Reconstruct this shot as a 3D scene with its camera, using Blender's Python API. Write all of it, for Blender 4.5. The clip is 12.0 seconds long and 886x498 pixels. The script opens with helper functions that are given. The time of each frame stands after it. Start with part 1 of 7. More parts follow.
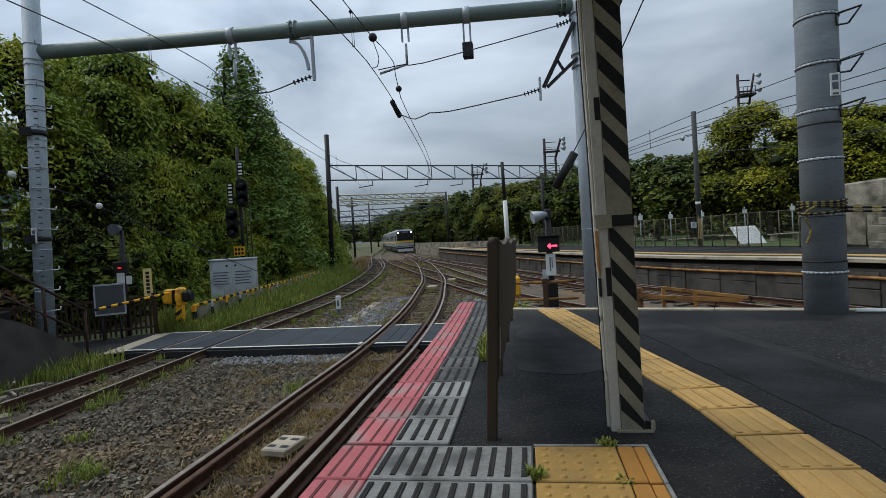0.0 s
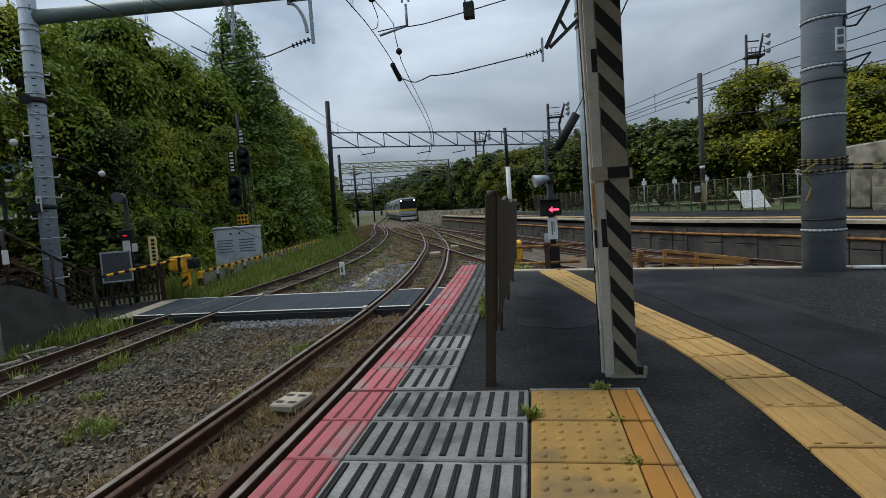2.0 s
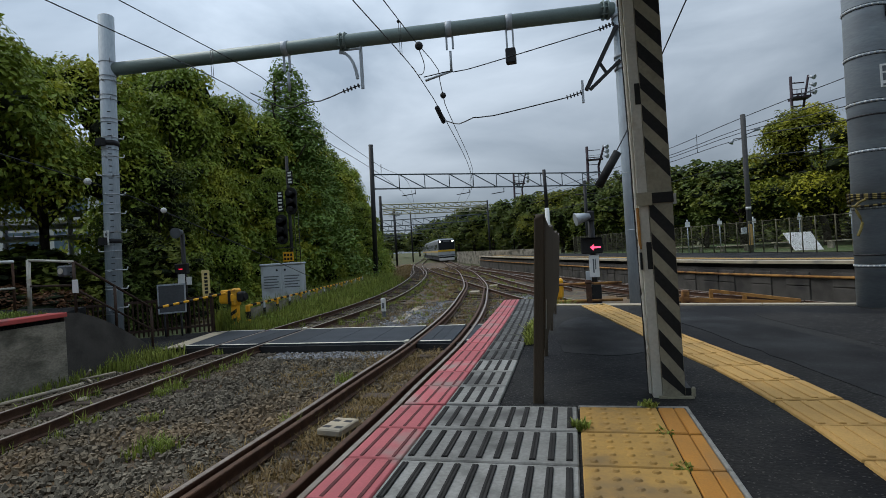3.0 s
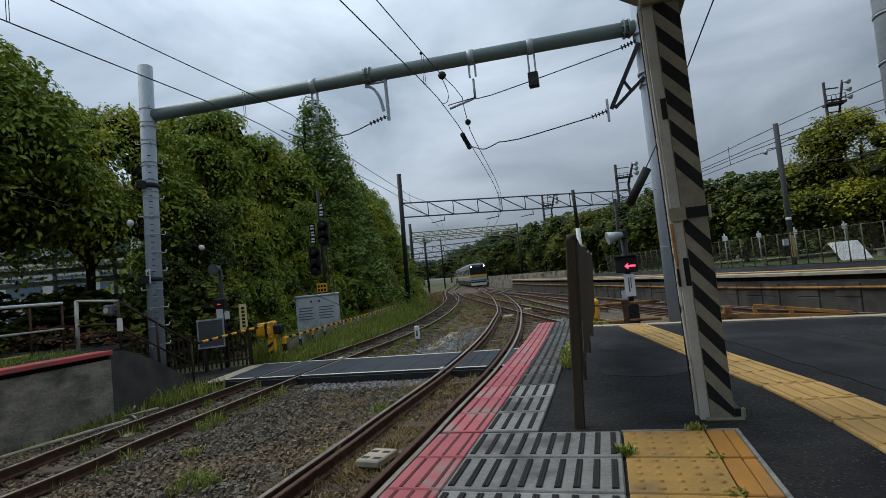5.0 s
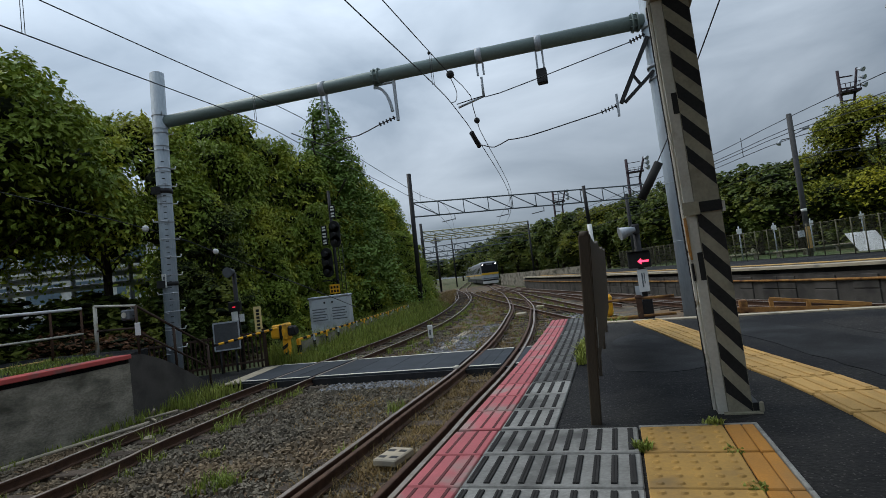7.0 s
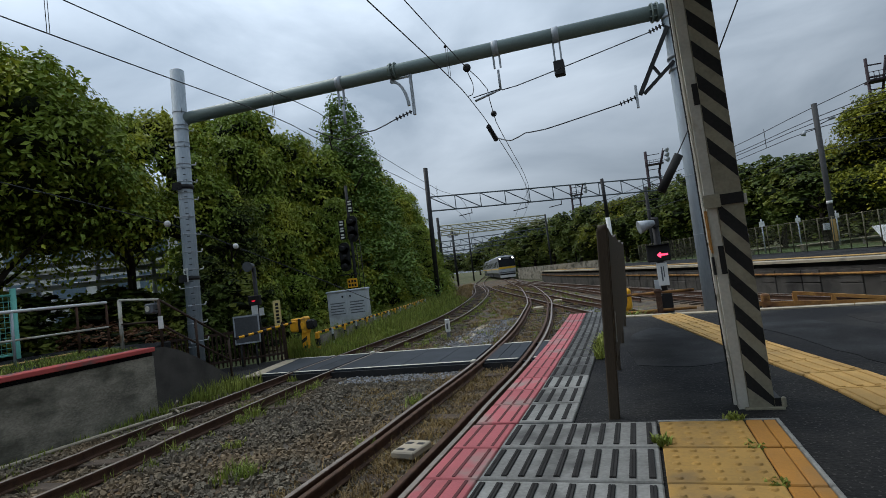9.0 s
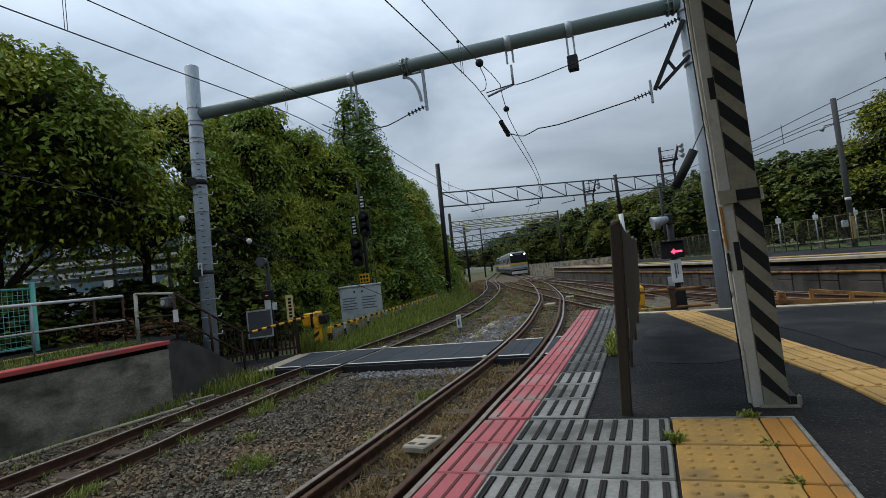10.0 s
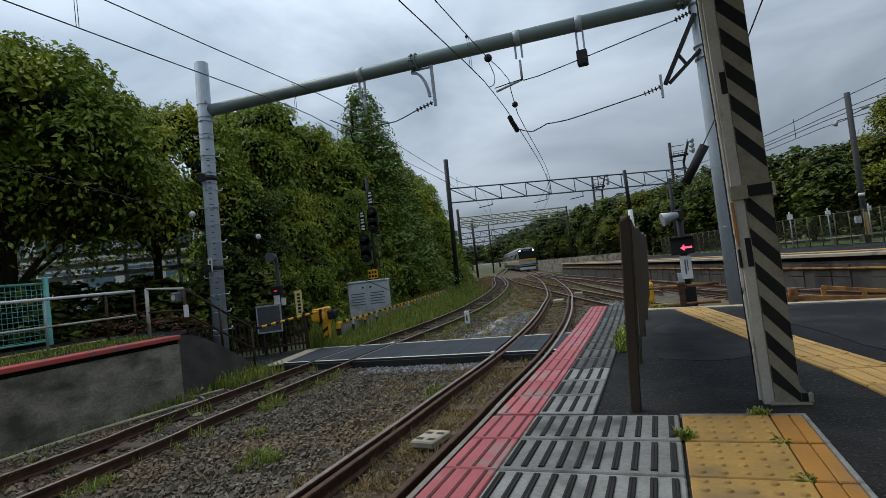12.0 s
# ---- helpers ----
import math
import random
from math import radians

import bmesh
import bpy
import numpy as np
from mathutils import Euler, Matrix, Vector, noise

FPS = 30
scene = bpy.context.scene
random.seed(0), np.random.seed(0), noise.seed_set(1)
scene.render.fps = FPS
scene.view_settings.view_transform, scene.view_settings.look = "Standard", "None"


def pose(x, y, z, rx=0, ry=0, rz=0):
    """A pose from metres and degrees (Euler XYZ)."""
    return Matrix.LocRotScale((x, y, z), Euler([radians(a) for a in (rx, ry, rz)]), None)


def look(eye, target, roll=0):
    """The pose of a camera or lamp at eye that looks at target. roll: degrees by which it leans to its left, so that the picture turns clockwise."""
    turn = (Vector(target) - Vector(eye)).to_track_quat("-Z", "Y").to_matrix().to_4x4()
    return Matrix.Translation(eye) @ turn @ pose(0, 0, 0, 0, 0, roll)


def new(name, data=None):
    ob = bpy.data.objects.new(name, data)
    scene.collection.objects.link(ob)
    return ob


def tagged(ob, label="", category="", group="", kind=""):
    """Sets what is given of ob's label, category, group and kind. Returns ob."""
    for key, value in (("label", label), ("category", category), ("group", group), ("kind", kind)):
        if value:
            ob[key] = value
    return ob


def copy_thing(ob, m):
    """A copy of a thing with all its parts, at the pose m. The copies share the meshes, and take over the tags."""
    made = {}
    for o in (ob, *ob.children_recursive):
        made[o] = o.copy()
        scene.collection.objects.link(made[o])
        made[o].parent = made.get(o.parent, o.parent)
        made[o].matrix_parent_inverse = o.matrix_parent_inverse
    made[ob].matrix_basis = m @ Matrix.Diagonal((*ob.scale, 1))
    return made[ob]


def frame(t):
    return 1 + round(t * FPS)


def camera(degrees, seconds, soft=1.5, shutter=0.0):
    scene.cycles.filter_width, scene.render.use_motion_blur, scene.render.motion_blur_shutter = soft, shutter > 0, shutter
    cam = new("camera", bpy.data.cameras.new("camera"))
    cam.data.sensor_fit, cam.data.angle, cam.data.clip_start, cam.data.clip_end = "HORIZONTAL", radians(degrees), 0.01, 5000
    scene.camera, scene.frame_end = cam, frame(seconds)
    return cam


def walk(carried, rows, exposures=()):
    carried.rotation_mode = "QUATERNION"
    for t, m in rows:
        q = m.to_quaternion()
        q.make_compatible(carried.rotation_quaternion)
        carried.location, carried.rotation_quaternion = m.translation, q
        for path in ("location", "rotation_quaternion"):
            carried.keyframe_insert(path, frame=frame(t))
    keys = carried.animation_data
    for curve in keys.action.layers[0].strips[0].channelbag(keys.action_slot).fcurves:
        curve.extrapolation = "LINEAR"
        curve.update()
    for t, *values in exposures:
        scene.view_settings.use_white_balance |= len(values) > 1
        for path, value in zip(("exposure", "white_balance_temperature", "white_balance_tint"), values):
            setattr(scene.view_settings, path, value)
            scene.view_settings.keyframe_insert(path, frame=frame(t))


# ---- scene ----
cam = camera(79.9, 12.0, soft=0.85)
PATH = [
    (0, (0.036, -2.776, 2.035), (-0.286, -0.802, 1.992), -3.5),
    (0.5, (0.031, -2.771, 2.03), (-0.298, -0.799, 1.989), -3.4),
    (1, (0.03, -2.776, 2.034), (-0.309, -0.806, 1.991), -3.4),
    (1.5, (0.03, -2.778, 2.03), (-0.315, -0.81, 1.945), -3.6),
    (2, (0.066, -2.844, 1.951), (-0.275, -0.88, 1.79), -4.0),
    (2.5, (0.025, -3.02, 1.856), (-0.348, -1.058, 1.755), -3.5),
    (3, (0.015, -3.052, 1.843), (-0.456, -1.108, 1.848), -3.5),
    (3.5, (0.018, -3.032, 1.838), (-0.521, -1.108, 1.912), -3.6),
    (5.5, (0.012, -3.055, 1.842), (-0.565, -1.144, 1.956), -6.3),
    (6, (0.009, -3.059, 1.841), (-0.575, -1.149, 1.955), -6.6),
    (6.5, (0.008, -3.067, 1.844), (-0.593, -1.163, 1.957), -6.8),
    (8.5, (0.013, -3.075, 1.846), (-0.64, -1.187, 1.948), -7.1),
    (9, (0.01, -3.078, 1.845), (-0.668, -1.199, 1.942), -7.0),
    (9.5, (0.006, -3.086, 1.846), (-0.695, -1.215, 1.937), -6.9),
    (10, (0.007, -3.081, 1.84), (-0.714, -1.217, 1.927), -6.7),
    (10.5, (0.007, -3.074, 1.838), (-0.726, -1.215, 1.922), -6.6),
    (11, (0.004, -3.082, 1.837), (-0.734, -1.225, 1.919), -6.6),
    (11.5, (0.005, -3.089, 1.842), (-0.741, -1.235, 1.92), -6.6),
    (12, (0.004, -3.083, 1.84), (-0.747, -1.231, 1.915), -6.6),
]
walk(cam, [(t, look(e, g, r)) for t, e, g, r in PATH], [(0, 0.04), (1.6, 0.04), (2.0, 0.04), (2.5, 0.14), (3.0, -0.02), (3.5, -0.12), (5.5, -0.11), (8.5, -0.09), (12, -0.09)])

# ---- world, sun, exposure ----
world = bpy.data.worlds.new("overcast_sky")
scene.world = world
world.use_nodes = True
wn, wl = world.node_tree.nodes, world.node_tree.links
wn.clear()
w_out = wn.new("ShaderNodeOutputWorld")
w_bg = wn.new("ShaderNodeBackground")
w_sky = wn.new("ShaderNodeTexSky")
w_sky.sky_type, w_sky.sun_disc = "NISHITA", False
w_sky.sun_elevation, w_sky.sun_rotation = radians(50), radians(-76)
w_gain = wn.new("ShaderNodeVectorMath"); w_gain.operation = "SCALE"; w_gain.inputs[3].default_value = 0.10
w_geo = wn.new("ShaderNodeTexCoord")
w_map = wn.new("ShaderNodeMapping"); w_map.inputs["Scale"].default_value = (1.0, 1.0, 2.6)
w_n1 = wn.new("ShaderNodeTexNoise"); w_n1.inputs["Scale"].default_value = 2.1; w_n1.inputs["Detail"].default_value = 7; w_n1.inputs["Roughness"].default_value = 0.5; w_n1.inputs["Distortion"].default_value = 0.35
w_ramp = wn.new("ShaderNodeValToRGB")
w_ramp.color_ramp.elements[0].position, w_ramp.color_ramp.elements[0].color = 0.36, (0.285, 0.355, 0.44, 1)
w_ramp.color_ramp.elements[1].position, w_ramp.color_ramp.elements[1].color = 0.66, (0.605, 0.70, 0.81, 1)
w_sep = wn.new("ShaderNodeSeparateXYZ")
w_h = wn.new("ShaderNodeMapRange"); w_h.inputs[1].default_value, w_h.inputs[2].default_value, w_h.inputs[3].default_value, w_h.inputs[4].default_value = 0.0, 0.9, 0.54, 1.92
w_mul = wn.new("ShaderNodeVectorMath"); w_mul.operation = "SCALE"
w_mix = wn.new("ShaderNodeMixRGB"); w_mix.inputs[0].default_value = 0.93
wl.new(w_geo.outputs["Generated"], w_map.inputs["Vector"])
wl.new(w_map.outputs[0], w_n1.inputs["Vector"])
wl.new(w_n1.outputs["Fac"], w_ramp.inputs[0])
wl.new(w_geo.outputs["Generated"], w_sep.inputs[0])
wl.new(w_sep.outputs["Z"], w_h.inputs[0])
wl.new(w_ramp.outputs[0], w_mul.inputs[0])
wl.new(w_h.outputs[0], w_mul.inputs[3])
wl.new(w_sky.outputs[0], w_gain.inputs[0])
wl.new(w_gain.outputs[0], w_mix.inputs[1])
w_dot = wn.new("ShaderNodeVectorMath"); w_dot.operation = "DOT_PRODUCT"; w_dot.inputs[1].default_value = (-0.62, 0.15, 0.77)
w_side = wn.new("ShaderNodeMapRange"); w_side.inputs[1].default_value, w_side.inputs[2].default_value, w_side.inputs[3].default_value, w_side.inputs[4].default_value = -0.1, 1.0, 0.72, 1.55
w_bri = wn.new("ShaderNodeVectorMath"); w_bri.operation = "SCALE"
wl.new(w_geo.outputs["Generated"], w_dot.inputs[0])
wl.new(w_dot.outputs["Value"], w_side.inputs[0])
wl.new(w_mul.outputs[0], w_bri.inputs[0])
wl.new(w_side.outputs[0], w_bri.inputs[3])
wl.new(w_bri.outputs[0], w_mix.inputs[2])
wl.new(w_mix.outputs[0], w_bg.inputs[0])
w_bg.inputs[1].default_value = 1.0
wl.new(w_bg.outputs[0], w_out.inputs[0])

sun = new("sun", bpy.data.lights.new("sun", "SUN"))
sun.data.energy, sun.data.angle, sun.data.color = 1.5, radians(30), (1.0, 0.97, 0.92)
sun.matrix_basis = look((-31, 15.5, 38.5), (0, 8, 0))
scene.view_settings.exposure = 0.0


# ---- materials ----
def mat(name, a, b=None, rough=0.8, metal=0.0, scale=8.0, fine=60.0, bump=0.3, depth=0.01, stain=None, stain_scale=0.8, stain_at=(0.52, 0.66), per=0.0, stretch=(1, 1, 1), spec=0.22):
    """Two colours mixed by noise at two scales, an optional third stain colour, fine bump, and a random shift per object or island."""
    m = bpy.data.materials.new(name)
    m.use_nodes = True
    n, l = m.node_tree.nodes, m.node_tree.links
    p = n["Principled BSDF"]
    p.inputs["Roughness"].default_value, p.inputs["Metallic"].default_value = rough, metal
    p.inputs["Specular IOR Level"].default_value = spec
    b = b or tuple(c * 0.72 for c in a)
    tc = n.new("ShaderNodeTexCoord")
    mp = n.new("ShaderNodeMapping"); mp.inputs["Scale"].default_value = stretch
    gw = n.new("ShaderNodeNewGeometry")
    l.new(gw.outputs["Position"], mp.inputs["Vector"])
    n1 = n.new("ShaderNodeTexNoise"); n1.inputs["Scale"].default_value, n1.inputs["Detail"].default_value = scale, 6
    n2 = n.new("ShaderNodeTexNoise"); n2.inputs["Scale"].default_value, n2.inputs["Detail"].default_value = fine, 3
    for q in (n1, n2):
        l.new(mp.outputs[0], q.inputs["Vector"])
    add = n.new("ShaderNodeMath"); add.operation = "MULTIPLY_ADD"; add.inputs[1].default_value, add.inputs[2].default_value = 0.55, 0.0
    l.new(n1.outputs["Fac"], add.inputs[0])
    add2 = n.new("ShaderNodeMath"); add2.operation = "MULTIPLY_ADD"; add2.inputs[1].default_value = 0.45
    l.new(n2.outputs["Fac"], add2.inputs[0]); l.new(add.outputs[0], add2.inputs[2])
    rp = n.new("ShaderNodeMapRange"); rp.inputs[1].default_value, rp.inputs[2].default_value = 0.36, 0.64
    l.new(add2.outputs[0], rp.inputs[0])
    mx = n.new("ShaderNodeMixRGB"); mx.inputs[1].default_value, mx.inputs[2].default_value = (*a, 1), (*b, 1)
    l.new(rp.outputs[0], mx.inputs[0])
    out = mx.outputs[0]
    if stain:
        n3 = n.new("ShaderNodeTexNoise"); n3.inputs["Scale"].default_value, n3.inputs["Detail"].default_value = stain_scale, 8
        l.new(mp.outputs[0], n3.inputs["Vector"])
        r3 = n.new("ShaderNodeMapRange"); r3.inputs[1].default_value, r3.inputs[2].default_value = stain_at
        l.new(n3.outputs["Fac"], r3.inputs[0])
        m3 = n.new("ShaderNodeMixRGB"); m3.inputs[2].default_value = (*stain, 1)
        l.new(r3.outputs[0], m3.inputs[0]); l.new(out, m3.inputs[1])
        out = m3.outputs[0]
    if per:
        oi = n.new("ShaderNodeObjectInfo")
        sm = n.new("ShaderNodeMath"); sm.operation = "ADD"
        fr = n.new("ShaderNodeMath"); fr.operation = "FRACT"
        l.new(oi.outputs["Random"], sm.inputs[0]); l.new(gw.outputs["Random Per Island"], sm.inputs[1]); l.new(sm.outputs[0], fr.inputs[0])
        mr = n.new("ShaderNodeMapRange"); mr.inputs[3].default_value, mr.inputs[4].default_value = 1 - per, 1 + per
        l.new(fr.outputs[0], mr.inputs[0])
        hv = n.new("ShaderNodeHueSaturation")
        l.new(mr.outputs[0], hv.inputs["Value"]); l.new(out, hv.inputs["Color"])
        out = hv.outputs[0]
    l.new(out, p.inputs["Base Color"])
    if bump:
        bp = n.new("ShaderNodeBump"); bp.inputs["Strength"].default_value, bp.inputs["Distance"].default_value = bump, depth
        l.new(add2.outputs[0], bp.inputs["Height"]); l.new(bp.outputs[0], p.inputs["Normal"])
    return m


def glow(name, colour, strength):
    m = bpy.data.materials.new(name)
    m.use_nodes = True
    p = m.node_tree.nodes["Principled BSDF"]
    p.inputs["Base Color"].default_value = (*colour, 1)
    p.inputs["Emission Color"].default_value, p.inputs["Emission Strength"].default_value = (*colour, 1), strength
    return m


def leafy(name, a, b, per=0.4, rough=0.55, fresh=None):
    """Leaves: colour varied leaf by leaf and tree by tree, some light passing through."""
    m = mat(name, a, b, rough=rough, scale=0.5, fine=3.0, bump=0, per=per, spec=0.16, stain=fresh, stain_scale=0.55, stain_at=(0.50, 0.62))
    n, l = m.node_tree.nodes, m.node_tree.links
    p = n["Principled BSDF"]
    tr = n.new("ShaderNodeBsdfTranslucent")
    col = p.inputs["Base Color"].links[0].from_socket
    l.new(col, tr.inputs["Color"])
    ms = n.new("ShaderNodeMixShader"); ms.inputs[0].default_value = 0.16
    l.new(p.outputs[0], ms.inputs[1]); l.new(tr.outputs[0], ms.inputs[2]); l.new(ms.outputs[0], n["Material Output"].inputs["Surface"])
    return m


M_ASPHALT = mat("asphalt", (0.009, 0.009, 0.009), (0.034, 0.033, 0.031), rough=0.8, scale=1.0, fine=55, bump=1.0, depth=0.012, stain=(0.009, 0.009, 0.010), stain_scale=0.8, stain_at=(0.48, 0.58), spec=0.11)
def speckle(m, scale, colour, cut):
    """Scattered pale stones in a bound surface."""
    n, l = m.node_tree.nodes, m.node_tree.links
    p = n["Principled BSDF"]
    col = p.inputs["Base Color"].links[0].from_socket
    g = n.new("ShaderNodeNewGeometry")
    v = n.new("ShaderNodeTexVoronoi"); v.inputs["Scale"].default_value = scale
    wob = n.new("ShaderNodeTexNoise"); wob.inputs["Scale"].default_value = scale * 0.4
    l.new(g.outputs["Position"], wob.inputs["Vector"])
    sh = n.new("ShaderNodeVectorMath"); sh.operation = "MULTIPLY_ADD"; sh.inputs[1].default_value = (0.03, 0.03, 0.03)
    l.new(wob.outputs["Color"], sh.inputs[0]); l.new(g.outputs["Position"], sh.inputs[2])
    l.new(sh.outputs[0], v.inputs["Vector"])
    r = n.new("ShaderNodeMapRange"); r.inputs[1].default_value, r.inputs[2].default_value, r.inputs[3].default_value, r.inputs[4].default_value = cut, cut * 1.35, 1.0, 0.0
    l.new(v.outputs["Distance"], r.inputs[0])
    sep = n.new("ShaderNodeSeparateColor"); l.new(v.outputs["Color"], sep.inputs[0])
    k = n.new("ShaderNodeMath"); k.operation = "GREATER_THAN"; k.inputs[1].default_value = 0.68
    l.new(sep.outputs[0], k.inputs[0])
    mu = n.new("ShaderNodeMath"); mu.operation = "MULTIPLY"
    l.new(r.outputs[0], mu.inputs[0]); l.new(k.outputs[0], mu.inputs[1])
    x = n.new("ShaderNodeMixRGB"); x.inputs[2].default_value = (*colour, 1)
    l.new(mu.outputs[0], x.inputs[0]); l.new(col, x.inputs[1]); l.new(x.outputs[0], p.inputs["Base Color"])
    return m


speckle(M_ASPHALT, 66, (0.060, 0.057, 0.053), 0.27)
M_PATCH = speckle(mat("smooth_asphalt_patch", (0.008, 0.008, 0.0085), (0.018, 0.018, 0.018), rough=0.75, scale=2, fine=60, bump=0.6, depth=0.008, stain=(0.022, 0.023, 0.024), stain_scale=1.1, spec=0.09), 62, (0.05, 0.05, 0.05), 0.22)
rn = M_PATCH.node_tree.nodes.new("ShaderNodeTexNoise"); rn.inputs["Scale"].default_value = 1.6
rg = M_PATCH.node_tree.nodes.new("ShaderNodeNewGeometry")
rm = M_PATCH.node_tree.nodes.new("ShaderNodeMapRange"); rm.inputs[1].default_value, rm.inputs[2].default_value, rm.inputs[3].default_value, rm.inputs[4].default_value = 0.38, 0.64, 0.62, 0.85
M_PATCH.node_tree.links.new(rg.outputs["Position"], rn.inputs["Vector"])
M_PATCH.node_tree.links.new(rn.outputs["Fac"], rm.inputs[0])
M_PATCH.node_tree.links.new(rm.outputs[0], M_PATCH.node_tree.nodes["Principled BSDF"].inputs["Roughness"])
M_OLD_PATCH = speckle(mat("coarse_asphalt_patch", (0.028, 0.026, 0.024), (0.012, 0.012, 0.012), rough=0.85, scale=1.6, fine=70, bump=1.0, depth=0.012, spec=0.11), 52, (0.105, 0.10, 0.095), 0.27)
M_GREY_SLAB = mat("grey_concrete_slab", (0.27, 0.268, 0.25), (0.165, 0.163, 0.15), rough=0.85, scale=6, fine=55, bump=0.4, depth=0.004, stain=(0.085, 0.083, 0.078), stain_scale=3.0, stain_at=(0.52, 0.70), per=0.14)
M_DARK_SLAB = mat("worn_dark_slab", (0.135, 0.133, 0.125), (0.042, 0.042, 0.040), rough=0.8, scale=6, fine=120, bump=0.3, depth=0.003, per=0.25)
M_PINK = mat("faded_pink_paint", (0.44, 0.115, 0.125), (0.33, 0.095, 0.10), rough=0.75, scale=4, fine=110, bump=0.25, depth=0.003, stain=(0.27, 0.19, 0.17), stain_scale=3.5, stain_at=(0.53, 0.66), per=0.12)
M_RUBBER = mat("dark_grip_strip", (0.020, 0.019, 0.018), (0.036, 0.034, 0.032), rough=0.95, scale=9, fine=160, bump=0.3, depth=0.002, per=0.2)
M_YELLOW = mat("worn_yellow_tile", (0.42, 0.245, 0.065), (0.31, 0.19, 0.06), rough=0.85, scale=6, fine=60, bump=0.4, depth=0.004, stain=(0.19, 0.13, 0.065), stain_scale=3.2, stain_at=(0.52, 0.70), per=0.12)
M_ORANGE = mat("orange_yellow_tile", (0.42, 0.19, 0.035), (0.31, 0.15, 0.035), rough=0.75, scale=5, fine=110, bump=0.25, depth=0.003, stain=(0.28, 0.16, 0.06), stain_scale=2.6, stain_at=(0.56, 0.75), per=0.06)
M_PALE_YELLOW = mat("pale_yellow_tile", (0.50, 0.305, 0.10), (0.37, 0.23, 0.08), rough=0.8, scale=4, fine=110, bump=0.25, depth=0.003, stain=(0.25, 0.18, 0.09), stain_scale=2.4, stain_at=(0.55, 0.75), per=0.10)
M_CONCRETE = mat("weathered_concrete", (0.31, 0.28, 0.22), (0.14, 0.126, 0.098), rough=0.9, scale=2.2, fine=26, bump=0.8, depth=0.016, stain=(0.07, 0.068, 0.05), stain_scale=1.5, stain_at=(0.48, 0.66), stretch=(1, 0.8, 1.5))
M_GROOVE = mat("dark_red_groove", (0.14, 0.045, 0.045), (0.08, 0.03, 0.03), rough=0.95, bump=0.2)
M_DARK_CONCRETE = mat("sooty_concrete", (0.095, 0.086, 0.076), (0.05, 0.045, 0.04), rough=0.9, scale=3, fine=60, bump=0.5, depth=0.01, stain=(0.035, 0.032, 0.03), stain_scale=0.8, stain_at=(0.5, 0.66))
M_COPING = mat("pale_coping", (0.42, 0.35, 0.25), (0.30, 0.26, 0.19), rough=0.85, scale=3, fine=80, bump=0.3, depth=0.004, stain=(0.22, 0.20, 0.16), stain_scale=1.6)
M_BALLAST_BED = mat("ballast_bed", (0.125, 0.104, 0.08), (0.05, 0.041, 0.032), rough=0.95, scale=3.0, fine=28, bump=1.0, depth=0.05, stain=(0.14, 0.088, 0.045), stain_scale=0.7, stain_at=(0.46, 0.62))
M_STONE = mat("ballast_stone", (0.172, 0.146, 0.106), (0.07, 0.058, 0.042), rough=0.9, scale=3, fine=50, bump=0.3, depth=0.01, stain=(0.165, 0.118, 0.070), stain_scale=0.6, stain_at=(0.48, 0.64), per=0.4)
M_GREY_STONE = mat("fresh_grey_stone", (0.24, 0.24, 0.245), (0.15, 0.15, 0.155), rough=0.9, scale=3, fine=50, bump=0.3, depth=0.01, per=0.4)
M_RUST = mat("rusty_steel", (0.105, 0.055, 0.033), (0.05, 0.028, 0.02), rough=0.75, metal=0.2, scale=8, fine=80, bump=0.3, depth=0.004)
M_RAIL_TOP = mat("worn_rail_head", (0.30, 0.26, 0.225), (0.16, 0.125, 0.10), rough=0.5, metal=0.5, scale=5, fine=70, bump=0.1, depth=0.002)
M_SLEEPER = mat("old_sleeper_wood", (0.085, 0.062, 0.045), (0.045, 0.034, 0.026), rough=0.9, scale=4, fine=60, bump=0.6, depth=0.01, per=0.3, stretch=(1, 4, 1))
M_PANEL = mat("crossing_rubber_panel", (0.022, 0.027, 0.033), (0.036, 0.042, 0.050), rough=0.8, scale=2, fine=50, bump=0.3, depth=0.004, per=0.15)
M_WHITE_LINE = mat("dirty_white_paint", (0.62, 0.58, 0.47), (0.45, 0.42, 0.35), rough=0.8, scale=6, fine=60, bump=0.1)
M_GALV = mat("galvanised_steel", (0.40, 0.425, 0.45), (0.31, 0.335, 0.36), rough=0.55, metal=0.35, scale=3, fine=40, bump=0.08, depth=0.003, stretch=(1, 1, 0.3))
M_POLE = mat("grey_painted_pole", (0.36, 0.41, 0.45), (0.26, 0.305, 0.34), rough=0.6, scale=2.5, fine=30, bump=0.1, depth=0.003, stretch=(1, 1, 0.25), stain=(0.27, 0.28, 0.29), stain_scale=2, stain_at=(0.58, 0.8))
M_GREEN_BEAM = mat("grey_green_steel", (0.19, 0.235, 0.22), (0.15, 0.19, 0.178), rough=0.5, metal=0.2, scale=2, fine=30, bump=0.06)
M_BIGPOLE = mat("weathered_steel_pole", (0.36, 0.40, 0.43), (0.27, 0.30, 0.325), rough=0.6, metal=0.2, scale=3, fine=40, bump=0.12, depth=0.004, stretch=(0.4, 0.4, 1.6), stain=(0.19, 0.205, 0.22), stain_scale=1.4, stain_at=(0.54, 0.72))
M_DARK = mat("dark_steel", (0.022, 0.022, 0.024), (0.035, 0.034, 0.034), rough=0.6, metal=0.3, scale=6, fine=50, bump=0.1)
